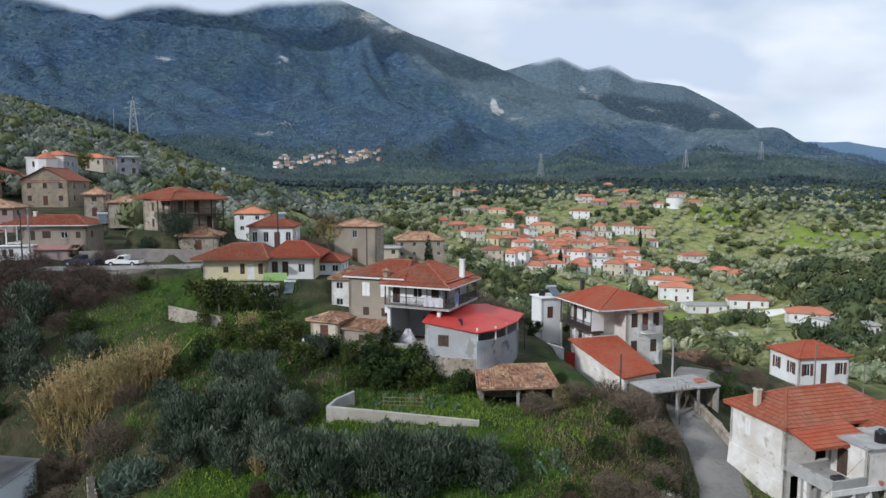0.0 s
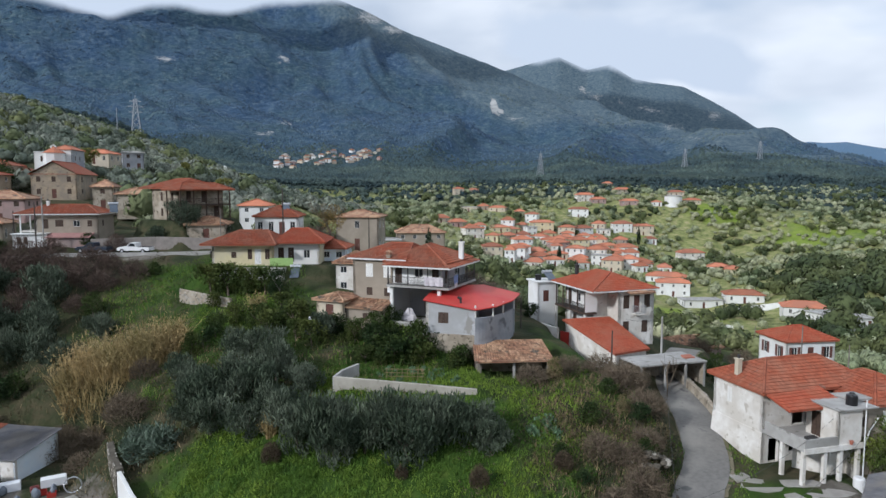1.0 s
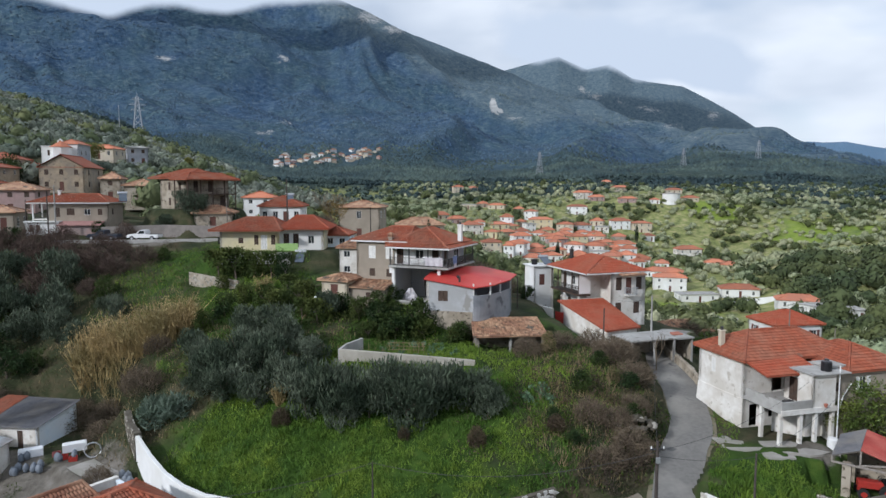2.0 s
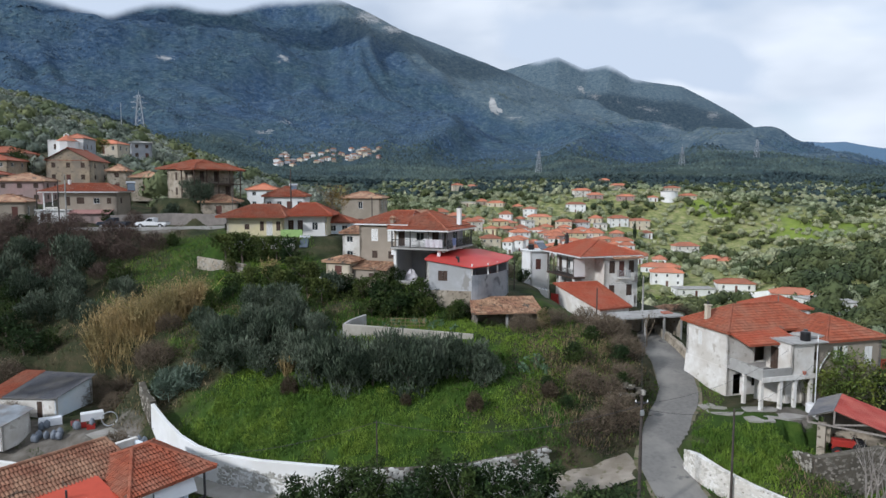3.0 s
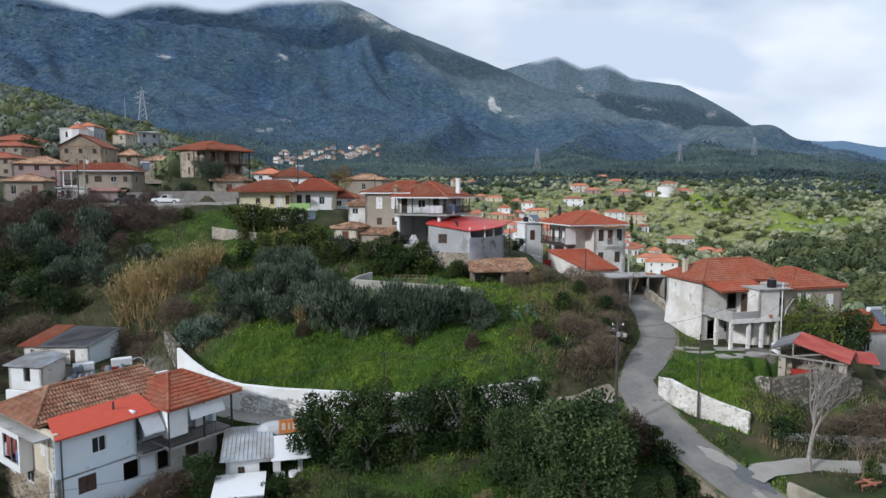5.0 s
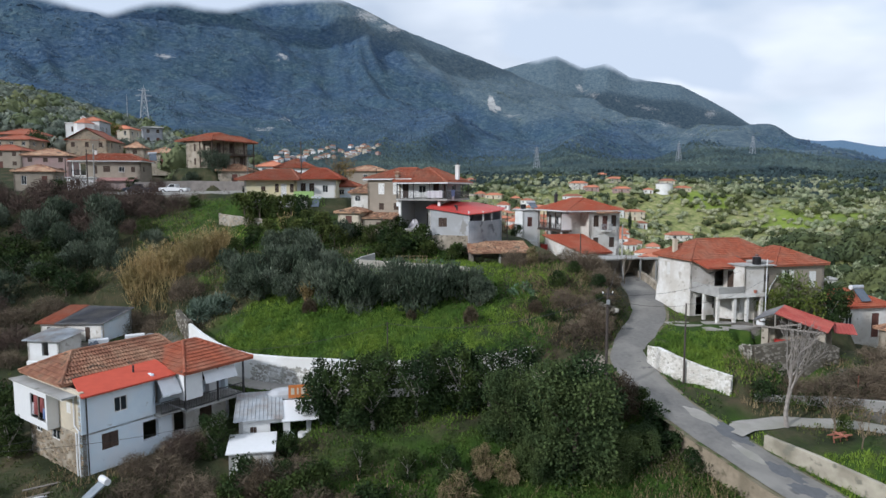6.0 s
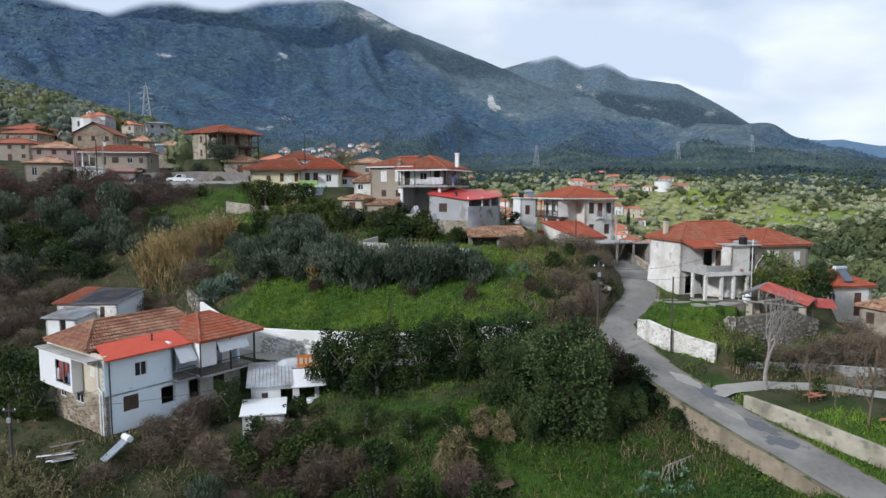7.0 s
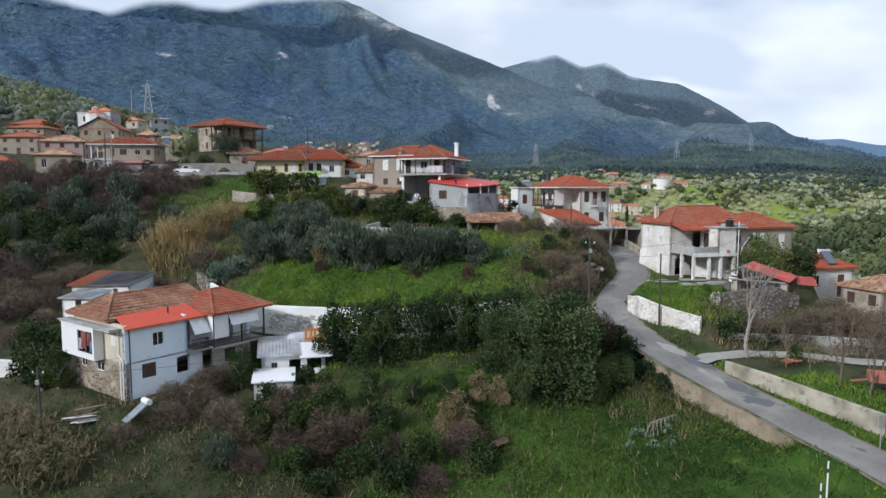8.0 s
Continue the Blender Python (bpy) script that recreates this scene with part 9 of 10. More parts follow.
def cloud_bank(foot, dist, height, strength, label, rise=7.0):
    """A veil of cloud that hangs before a ridge; foot: bearing and slope of its lower edge."""
    a0, a1 = foot[0][0], foot[-1][0]
    az = np.linspace(a0, a1, 120)
    base = 40 + np.interp(az, *zip(*foot)) * dist
    rows = np.linspace(0, 1, 24)
    v = np.concatenate([np.stack([dist * np.sin(np.radians(az)), dist * np.cos(np.radians(az)), base + height * q], 1) for q in rows])
    ends = np.minimum(1, np.minimum(az - a0, a1 - az) / (0.18 * (a1 - a0)))
    veil = np.concatenate([strength * ends * min(1.0, q * rise) * min(1.0, (1 - q) * 2.6) for q in rows])
    m = len(az)
    f = np.array([(i * m + j, i * m + j + 1, (i + 1) * m + j + 1, (i + 1) * m + j) for i in range(23) for j in range(m - 1)])
    me = raw("backdrop_cloud", v, f, CLOUD, True)
    att = me.attributes.new("veil", "FLOAT", "POINT")
    att.data.foreach_set("value", veil.astype(np.float32))
    return tagged(new("backdrop_cloud", me), label, "cloud", kind="structure")


cloud_bank([(-40, 0.25), (-33, 0.236), (-29, 0.222), (-26.5, 0.22), (-24, 0.236), (-21.5, 0.242), (-18, 0.24), (-15, 0.254), (-11, 0.266), (-8, 0.266), (-4, 0.256)], 2120, 420, 1.4, "low cloud resting on the mountain top", 6.0)
cloud_bank([(3, 0.2), (6, 0.186), (8.5, 0.178), (10, 0.183), (12, 0.166), (14, 0.17), (16.5, 0.15), (20, 0.142), (24, 0.12), (28, 0.09)], 3300, 330, 0.95, "cloud brushing the far ridge", 5.0)


# ---- walls along the lanes ----
def wall_line(name, pts, th, material, label, kind="structure", category="wall", cap=0.0):
    """A garden or retaining wall: pts are x, y, foot, top."""
    g = Geo()
    v = [(Vector((x, y, 0)), a, b) for x, y, a, b in pts]
    rings = []
    for i, (p, lo, hi) in enumerate(v):
        d = (v[min(i + 1, len(v) - 1)][0] - v[max(i - 1, 0)][0]).normalized()
        n = Vector((-d.y, d.x, 0)) * (th / 2)
        rings.append([p - n + Vector((0, 0, lo)), p + n + Vector((0, 0, lo)), p + n + Vector((0, 0, hi - 0.03)), p + n * 0.8 + Vector((0, 0, hi)), p - n * 0.8 + Vector((0, 0, hi)), p - n + Vector((0, 0, hi - 0.03))])
    g.loft(rings)
    return tagged(put(name, g, material), label, category, kind=kind)


def stones_on(parent, pts, seed, n, size, material, name="stones", side_off=0.0, rows=(0.0, 1.0), label=""):
    """Rounded stones set into the outer face of a wall line, joined."""
    rng = random.Random(seed)
    segs = list(zip(pts, pts[1:]))
    ln = [math.hypot(b[0] - a[0], b[1] - a[1]) for a, b in segs]
    g = Geo()
    for i in range(n):
        a, b = rng.choices(segs, ln)[0]
        s = rng.random()
        x, y = a[0] + (b[0] - a[0]) * s, a[1] + (b[1] - a[1]) * s
        lo, hi = a[2] + (b[2] - a[2]) * s, a[3] + (b[3] - a[3]) * s
        d = Vector((b[0] - a[0], b[1] - a[1], 0)).normalized()
        nrm = Vector((d.y, -d.x, 0))
        z = lo + (hi - lo) * (rows[0] + (rows[1] - rows[0]) * rng.random())
        w, h = size * rng.uniform(0.6, 1.4), size * rng.uniform(0.5, 1.0)
        c = Vector((x, y, z)) + nrm * side_off
        out = 0.04 * rng.uniform(0.5, 1.6)
        ring = lambda k, o: [c + d * (w / 2 * k * math.cos(q) * rng.uniform(0.85, 1.1)) + Vector((0, 0, h / 2 * k * math.sin(q) * rng.uniform(0.85, 1.1))) + nrm * o for q in [j * 1.0472 for j in range(6)]]
        g.loft([ring(1.0, -0.05), ring(0.95, out * 0.7), ring(0.6, out)])
    ob = put(name, g, material, parent)
    ob["kind"] = "stuff"
    return ob


UPPER_WHITE = [(-27.0, 48.7, 11.2, 15.0), (-24.4, 45.4, 11.2, 14.6), (-22.1, 42.8, 11.2, 14.3), (-20.0, 41.0, 11.2, 14.1), (-17.8, 39.7, 11.2, 13.95)]
wall_line("wall_white_upper", UPPER_WHITE, 0.35, WHITE_CLEAN, "whitewashed retaining wall beside the yard")
LOWER_WHITE = [(-17.8, 39.7, 11.0, 13.95), (-14.0, 38.2, 11.0, 14.05), (-10.0, 37.2, 11.0, 14.15), (-7.8, 36.9, 11.2, 14.1)]
lw_ob = wall_line("wall_white_lower", LOWER_WHITE, 0.4, WHITE_CLEAN, "whitewashed retaining wall with stony lower half above the lane")
stones_on(lw_ob, LOWER_WHITE, 3, 420, 0.34, STONE_PALE, side_off=0.18, rows=(0.15, 0.72))
RUBBLE = [(-7.8, 36.9, 11.2, 14.0), (-3.0, 36.6, 11.4, 14.1), (2.0, 37.0, 11.8, 14.3), (6.0, 37.9, 12.2, 14.7), (8.2, 38.8, 12.4, 14.9)]
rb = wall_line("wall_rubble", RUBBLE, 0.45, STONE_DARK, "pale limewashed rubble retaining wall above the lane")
stones_on(rb, RUBBLE, 4, 1000, 0.42, STONE_PALE, side_off=0.2, rows=(0.0, 1.0))
OLD_END = [(-30.2, 53.6, 13.2, 15.6), (-28.8, 51.2, 12.6, 15.3), (-27.0, 48.8, 11.6, 15.2)]
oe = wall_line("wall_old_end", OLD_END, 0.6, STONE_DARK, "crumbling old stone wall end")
stones_on(oe, OLD_END, 5, 180, 0.4, STONE, side_off=0.26)
stones_on(oe, [(b[0], b[1], b[2], b[3]) for b in reversed(OLD_END)], 6, 120, 0.4, STONE, side_off=0.26)
wall_line("wall_garden", [(-10.1, 55.4, 18.2, 21.15), (-6.0, 54.9, 18.0, 20.95), (-1.5, 54.3, 17.8, 20.72), (3.1, 53.8, 17.6, 20.45)], 0.3, mat("pale_grey_blocks", (0.45, 0.42, 0.36), (0.38, 0.35, 0.3), 1.5, (0.33, 0.31, 0.26), 0.4, 0.95, 0.015, 10, spot=(0.24, 0.22, 0.18), spot_at=0.62), "grey concrete block garden wall above the olive grove")
wall_line("wall_garden_side", [(-10.1, 55.4, 18.2, 21.15), (-9.6, 57.0, 19.0, 21.3), (-8.2, 58.2, 19.5, 21.6)], 0.3, CONCRETE, "short grey return of the garden wall")
TERR = [(-34.1, 80.0, 22.6, 25.6), (-30.2, 78.2, 22.0, 25.2), (-26.5, 76.6, 21.6, 24.9)]
tw = wall_line("wall_terrace", TERR, 0.4, STONE_WALL, "old grey stone terrace wall on the meadow")
stones_on(tw, TERR, 7, 160, 0.4, STONE, side_off=0.18)
wall_line("wall_upper_road", [(-60.0, 93.2, 26.0, 28.9), (-46.0, 94.8, 26.2, 28.9), (-34.5, 94.6, 26.6, 29.1), (-30.5, 95.4, 27.0, 29.2)], 0.35, CONCRETE, "stained concrete wall holding the upper road")
wall_line("wall_behind_truck", [(-56.0, 99.5, 28.0, 30.6), (-46.0, 100.6, 28.2, 30.9), (-36.0, 100.0, 28.4, 30.7)], 0.4, mat("grey_retaining_plaster", (0.27, 0.24, 0.22), (0.21, 0.19, 0.17), 1.2, rough=0.95, bump=0.02, bscale=6), "dark grey retaining wall behind the parked pickup")
ROADSIDE = [(18.5, 37.2, 12.9, 15.25)] + [(x, y, z - 2.6, z) for x, y, z in BEND[2:]]
rs = wall_line("wall_roadside", ROADSIDE, 0.5, WHITE, "flaking whitewashed stone wall around the road bend")
stones_on(rs, ROADSIDE, 8, 420, 0.3, STONE_LIME, side_off=0.22, rows=(0.25, 1.0))
wall_line("wall_track", [(22.2, 23.6, 10.6, 12.35), (24.0, 20.4, 10.2, 12.2), (26.0, 16.6, 9.8, 11.9), (28.2, 12.4, 9.2, 11.6), (30.6, 7.6, 8.6, 11.2), (33.5, 1.5, 8.0, 10.8)], 0.35, mat("stained_pale_concrete", (0.46, 0.42, 0.33), (0.38, 0.34, 0.27), 1.6, (0.25, 0.225, 0.17), 0.6, 0.95, 0.012, 12, spot=(0.2, 0.19, 0.15), spot_at=0.6), "stained pale concrete wall along the road")
wall_line("wall_road_outer", [(x, y, z - 1.0, top) for (x, y, z), top in zip(OUTER, (12.35, 11.8, 11.2, 10.7, 10.3, 10.05))], 0.35, mat("ochre_grey_concrete", (0.36, 0.3, 0.22), (0.28, 0.23, 0.165), 2.2, (0.22, 0.185, 0.13), 0.5, 0.95, 0.04, 5, spot=(0.13, 0.115, 0.075), spot_at=0.58, spot_scale=0.9), "ochre concrete retaining wall below the road")
UPWALL = [(25.6, 66.0, 17.2, 18.9), (25.9, 60.0, 16.4, 18.3), (26.0, 56.0, 15.6, 17.6), (26.0, 54.2, 15.4, 17.2)]
uw = wall_line("wall_lane_stone", UPWALL, 0.45, STONE_WALL, "low grey rubble wall along the upper road")
stones_on(uw, list(reversed(UPWALL)), 9, 260, 0.36, STONE, side_off=0.2)
wall_line("wall_gate", [(9.3, 79.4, 19.0, 22.3), (12.0, 76.6, 18.8, 21.9), (14.0, 74.2, 18.6, 21.7)], 0.3, WHITE, "white yard wall leading to the red gate")
wall_line("wall_white_left", [(-46.0, 35.4, 6.5, 9.6), (-42.0, 35.0, 6.5, 9.5), (-40.2, 34.8, 6.5, 9.4)], 0.3, WHITE_CLEAN, "short whitewashed wall by the far yard")
wall_line("wall_yard", [(-40.5, 42.5, 9.8, 12.6), (-33.0, 40.0, 9.8, 12.9), (-27.0, 38.2, 9.8, 13.3)], 0.3, WHITE_CLEAN, "low whitewashed yard wall behind the blue house")
wall_line("wall_pink", [(13.6, 64.6, 18.2, 20.4), (16.2, 63.8, 17.9, 20.1)], 0.25, PINK_WALL, "faded pink garden wall below the annex")
gate = thing("gate", 14.25, 73.9, 19.2, -48, "dark red sheet metal yard gate", "gate")
put("leaf", Geo().box(0, -0.03, 0, 1.25, 0.03, 2.2), RED_PAINT, gate)
put("handle", Geo().tube([(1.1, -0.08, 1.1), (1.1, -0.08, 1.3)], 0.02, 5), METAL_DARK, gate)


# ---- stone ruin and the yard by the barn ----
RUIN = [(26.2, 33.9, 12.0, 16.1), (28.7, 34.1, 12.0, 16.4), (31.4, 34.6, 12.0, 16.6), (34.0, 35.2, 12.0, 15.6)]
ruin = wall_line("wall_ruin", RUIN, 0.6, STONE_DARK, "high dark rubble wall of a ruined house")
stones_on(ruin, RUIN, 10, 900, 0.3, mat("dark_lichened_stones", (0.2, 0.18, 0.15), (0.13, 0.12, 0.1), 2.5, (0.28, 0.25, 0.21), 0.6, 0.95, 0.02, 8, island=0.35), side_off=0.26)
RUIN2 = [(26.4, 36.4, 12.4, 15.4), (26.2, 35.2, 12.2, 15.9), (26.2, 33.9, 12.0, 16.1)]
r2 = wall_line("wall_ruin_end", RUIN2, 0.6, STONE_DARK, "overgrown rubble end of the ruined wall")
stones_on(r2, list(RUIN2), 11, 260, 0.36, STONE, side_off=0.26)
wall_line("wall_yard_low", [(24.6, 30.2, 12.0, 13.1), (30.0, 29.2, 12.0, 13.2), (36.0, 27.8, 11.8, 13.1), (44.0, 25.4, 11.6, 12.9)], 0.3, CONCRETE, "low grey wall along the dry yard")
for x, y in ((33.0, 30.6), (36.0, 29.8), (39.0, 29.0)):
    fp = thing("fence_post", x, y, ground_at(x, y) - 0.2, 0, "thin rusty iron fence post in the yard", "post", "yard fence posts")
    put("shaft", Geo().tube([(0, 0, 0), (0, 0, 1.9)], 0.04, 5), RUST, fp)
g = Geo()
slab_rng = random.Random(19)
for x, y, rx, ry in ((24.4, 44.4, 1.9, 1.2), (26.6, 42.7, 1.5, 0.75), (29.0, 43.2, 2.0, 0.8), (31.0, 43.8, 1.3, 0.8), (23.9, 46.8, 0.9, 1.5), (27.5, 44.7, 1.9, 0.7), (31.9, 45.0, 1.0, 0.8)):
    rim = [(x + rx * slab_rng.uniform(0.75, 1.1) * math.cos(a), y + ry * slab_rng.uniform(0.75, 1.1) * math.sin(a)) for a in [k * 0.785 for k in range(8)]]
    z = sum(ground_at(*p) for p in rim) / 8 + 0.05
    g.prism(rim, z - 0.5, z)
tagged(put("pavement_yard", g, TRACK), "cracked concrete paving before the terrace house", "pavement", kind="structure")


# ---- poles and wires ----
def utility_pole(x, y, z, top, label, arm=True, r=0.13, material=None):
    ob = thing("utility_pole", x, y, z, 0, label, "utility pole", "utility poles")
    put("shaft", Geo().tube([(0, 0, -0.6), (0, 0, (top - z) * 0.5), (0, 0, top - z)], [r, r * 0.85, r * 0.68], 9), material or POLE_WOOD, ob)
    h = top - z
    if arm:
        a = put("cross_arm", Geo().box(-0.45, -0.05, h - 0.55, 0.45, 0.05, h - 0.45), METAL_DARK, ob)
        for q in (-0.38, 0.38):
            put("insulator", Geo().tube([(q, 0, h - 0.45), (q, 0, h - 0.3)], [0.05, 0.03], 6), PAINT_WHITE, a)
        put("junction_box", Geo().box(-0.12, -0.22, h - 1.3, 0.12, -0.1, h - 0.95, 0.02), METAL, ob)
    return ob


utility_pole(13.0, 31.0, 13.1, 21.5, "dark wooden utility pole at the road bend")
utility_pole(20.0, 33.0, 13.4, 19.9, "thin dark wooden pole on the grassy corner", False, 0.09)
utility_pole(-5.0, 37.6, 13.9, 17.4, "short thin wooden pole above the rubble wall", False, 0.07)
utility_pole(17.9, 64.0, 18.2, 23.6, "dark wooden pole by the annex", False, 0.1)
utility_pole(24.0, 66.5, 17.9, 24.6, "pale concrete utility pole by the carport", False, 0.13, CONCRETE)
utility_pole(-30.0, 20.6, 6.2, 12.8, "dark wooden pole at the foot of the slope", True, 0.12)
utility_pole(-63.5, 97.5, 28.5, 36.5, "dark wooden utility pole by the pink house", False, 0.12)
utility_pole(-62.0, 97.0, 28.5, 37.4, "pale concrete utility pole by the pink house", False, 0.14, CONCRETE)
utility_pole(-36.0, 101.5, 29.2, 35.4, "thin grey pole on the upper road", False, 0.09, WOOD_GREY)
utility_pole(-27.0, 106.0, 29.5, 38.6, "dark pole between the tiled houses", False, 0.14)
utility_pole(-13.2, 112.0, 26.5, 33.5, "dark pole beside the brown house", False, 0.12)
utility_pole(9.2, 72.0, 21.5, 26.0, "dark post beside the red-roofed outbuilding", False, 0.09)
utility_pole(51.5, 88.0, 11.6, 19.0, "thin pole before the white house", False, 0.11, WOOD_GREY)
utility_pole(59.0, 89.0, 11.0, 16.0, "thin wooden pole before the white house", False, 0.1, WOOD_GREY)
utility_pole(75.0, 150.0, -1.0, 6.0, "distant wooden pole in the fields", False, 0.12, WOOD_GREY)
utility_pole(-70.5, 103.0, 29.5, 35.0, "dark pole by the stone houses", False, 0.11)


def wire(a, b, sag, label="thin black overhead wire", r=0.013):
    a, b = Vector(a), Vector(b)
    pts = [a.lerp(b, i / 14) - Vector((0, 0, sag * 4 * (i / 14) * (1 - i / 14))) for i in range(15)]
    ob = tagged(put("overhead_wire", Geo().tube(pts, r, 4), METAL_DARK), label, "wire", "overhead wires")
    return ob


wire((13.0, 31.0, 20.6), (20.0, 33.0, 19.7), 0.3)
wire((13.2, 31.0, 20.9), (-5.0, 37.6, 17.3), 1.3, "pale overhead wire along the lane", 0.018)
wire((-5.0, 37.6, 17.3), (-22.0, 36.0, 15.2), 0.8, "pale overhead wire along the lane", 0.018)
wire((13.0, 31.0, 20.9), (29.6, 44.2, 21.2), 0.8)
wire((20.0, 33.0, 19.8), (33.0, 44.6, 20.8), 0.7)
wire((13.0, 31.0, 20.8), (24.0, 66.5, 24.4), 1.0)
wire((24.0, 66.5, 24.3), (22.4, 74.9, 22.6), 0.2)
wire((-30.0, 20.6, 12.4), (-16.5, 30.0, 11.4), 0.5)
wire((-30.0, 20.6, 12.6), (-26.2, 26.0, 12.2), 0.2)


# ---- pickup trucks and farm things ----
def pickup(x, y, z, turn, paint, label):
    ob = thing("pickup_truck", x, y, z, turn, label, "pickup truck")
    prof = [(-2.55, 0.45), (-2.6, 0.95), (-0.55, 1.0), (-0.5, 1.62), (0.35, 1.66), (1.0, 1.08), (2.2, 0.98), (2.45, 0.8), (2.5, 0.45)]
    put("body", Geo().loft([[(a, -0.85, b) for a, b in prof], [(a, 0.85, b) for a, b in prof]]), paint, ob)
    put("load_bed", Geo().box(-2.5, -0.72, 0.98, -0.65, 0.72, 1.02), METAL_DARK, ob)
    put("side_window", Geo().loft([[(a, -0.87, b) for a, b in ((-0.4, 1.1), (-0.38, 1.55), (0.3, 1.58), (0.75, 1.1))], [(a, 0.87, b) for a, b in ((-0.4, 1.1), (-0.38, 1.55), (0.3, 1.58), (0.75, 1.1))]]), GLASS, ob)
    put("windscreen", Geo().hexa([(0.5, -0.7, 1.52), (0.98, -0.75, 1.12), (0.98, 0.75, 1.12), (0.5, 0.7, 1.52), (0.53, -0.7, 1.56), (1.02, -0.75, 1.14), (1.02, 0.75, 1.14), (0.53, 0.7, 1.56)]), GLASS, ob)
    put("bumper", Geo().box(2.45, -0.85, 0.4, 2.6, 0.85, 0.62, 0.03), METAL_DARK, ob)
    for x_ in (-1.6, 1.65):
        for y_ in (-0.78, 0.78):
            w = put("wheel", Geo().tube([(x_, y_ - 0.12, 0.36), (x_, y_ + 0.12, 0.36)], 0.37, 16), RUBBER, ob)
            put("rim", Geo().tube([(x_, y_ - 0.135, 0.36), (x_, y_ + 0.135, 0.36)], 0.2, 10), METAL, w)
    for y_ in (-0.62, 0.62):
        put("headlight", Geo().box(2.42, y_ - 0.16, 0.72, 2.5, y_ + 0.16, 0.88), CANVAS, ob)
    return ob


pickup(-47.8, 96.9, 28.62, 178, PAINT_WHITE, "white pickup truck parked on the upper road")
pickup(-54.5, 97.4, 28.62, 176, mat("dark_blue_car_paint", (0.03, 0.04, 0.06), (0.04, 0.05, 0.07), 2, rough=0.35), "dark pickup truck parked behind the white one")


def trailer(x, y, turn):
    ob = thing("farm_trailer", x, y, ground_at(x, y) + 0.02, turn, "rusty red farm trailer on the grass verge", "trailer")
    put("bed", Geo().box(-1.5, -0.8, 0.7, 1.5, 0.8, 0.8).box(-1.5, -0.8, 0.8, 1.5, -0.74, 1.25).box(-1.5, 0.74, 0.8, 1.5, 0.8, 1.25).box(1.44, -0.74, 0.8, 1.5, 0.74, 1.25).box(-1.5, -0.74, 0.8, -1.44, 0.74, 1.25), RUST, ob)
    put("drawbar", Geo().beam((-1.5, 0, 0.7), (-2.6, 0, 0.45), 0.1, 0.1), RUST, ob)
    for y_ in (-0.7, 0.7):
        w = put("wheel", Geo().tube([(0.3, y_ - 0.12, 0.42), (0.3, y_ + 0.12, 0.42)], 0.42, 18), RUBBER, ob)
        put("rim", Geo().tube([(0.3, y_ - 0.14, 0.42), (0.3, y_ + 0.14, 0.42)], 0.22, 12), RED_PAINT, w)
    return ob


trailer(31.6, 18.2, -25)
pl = thing("harrow", 27.2, 23.4, ground_at(27.2, 23.4), 20, "rusty harrow lying on the verge", "farm tool")
put("frame_bars", Geo().box(-0.8, -0.3, 0.45, 0.8, -0.2, 0.55).box(-0.8, 0.2, 0.45, 0.8, 0.3, 0.55).box(-0.1, -0.5, 0.5, 0.1, 0.5, 0.6), RUST, pl)
for q in (-0.6, 0.0, 0.6):
    put("tine", Geo().beam((q, 0, 0.5), (q + 0.1, 0, 0.0), 0.06, 0.06), RUST, pl)


def solar_heater(x, y, z, turn, label):
    ob = thing("solar_water_heater", x, y, z, turn, label, "solar heater")
    put("panel", Geo().hexa([(-0.6, 0, 0.1), (0.6, 0, 0.1), (0.6, 1.3, 1.3), (-0.6, 1.3, 1.3), (-0.6, -0.06, 0.17), (0.6, -0.06, 0.17), (0.6, 1.24, 1.38), (-0.6, 1.24, 1.38)]), PANEL, ob)
    t = put("tank", Geo().tube([(-0.75, 1.5, 1.5), (0.75, 1.5, 1.5)], 0.27, 12), METAL, ob)
    put("tank_end", Geo().tube([(-0.78, 1.5, 1.5), (-0.7, 1.5, 1.5)], 0.28, 12), PAINT_WHITE, t)
    for q in (-0.55, 0.55):
        put("leg", Geo().beam((q, 1.4, 1.3), (q, 1.4, 0.0), 0.05, 0.05), METAL, ob)
    return ob


solar_heater(-20.2, 83.8, 26.4, 0, "solar water heater with white tank before the yellow house")
solar_heater(-14.6, 66.0, 22.6, -20, "solar water heater on the cream hut")
solar_heater(-28.4, 114.0, 34.3, 10, "solar water heater on the white house roof")
solar_heater(47.1, 51.4, 16.7, 10, "solar water heater on the red roof")
solar_heater(-54.4, 104.0, 34.6, 30, "solar water heater on the pink house")
sl = thing("discarded_heater", -24.0, 23.1, ground_at(-24.0, 23.1), -40, "discarded solar water heater leaning in the weeds", "solar heater")
put("panel", Geo().hexa([(-0.45, -1.0, 0.1), (0.45, -1.0, 0.1), (0.45, 0.7, 1.2), (-0.45, 0.7, 1.2), (-0.45, -1.06, 0.18), (0.45, -1.06, 0.18), (0.45, 0.64, 1.28), (-0.45, 0.64, 1.28)]), mat("dusty_collector_glass", (0.28, 0.31, 0.34), (0.2, 0.23, 0.26), 2, rough=0.4), sl)
put("tank", Geo().tube([(-0.5, 0.75, 1.35), (0.5, 0.75, 1.35)], 0.24, 12), PAINT_WHITE, sl)
pk = random.Random(9)
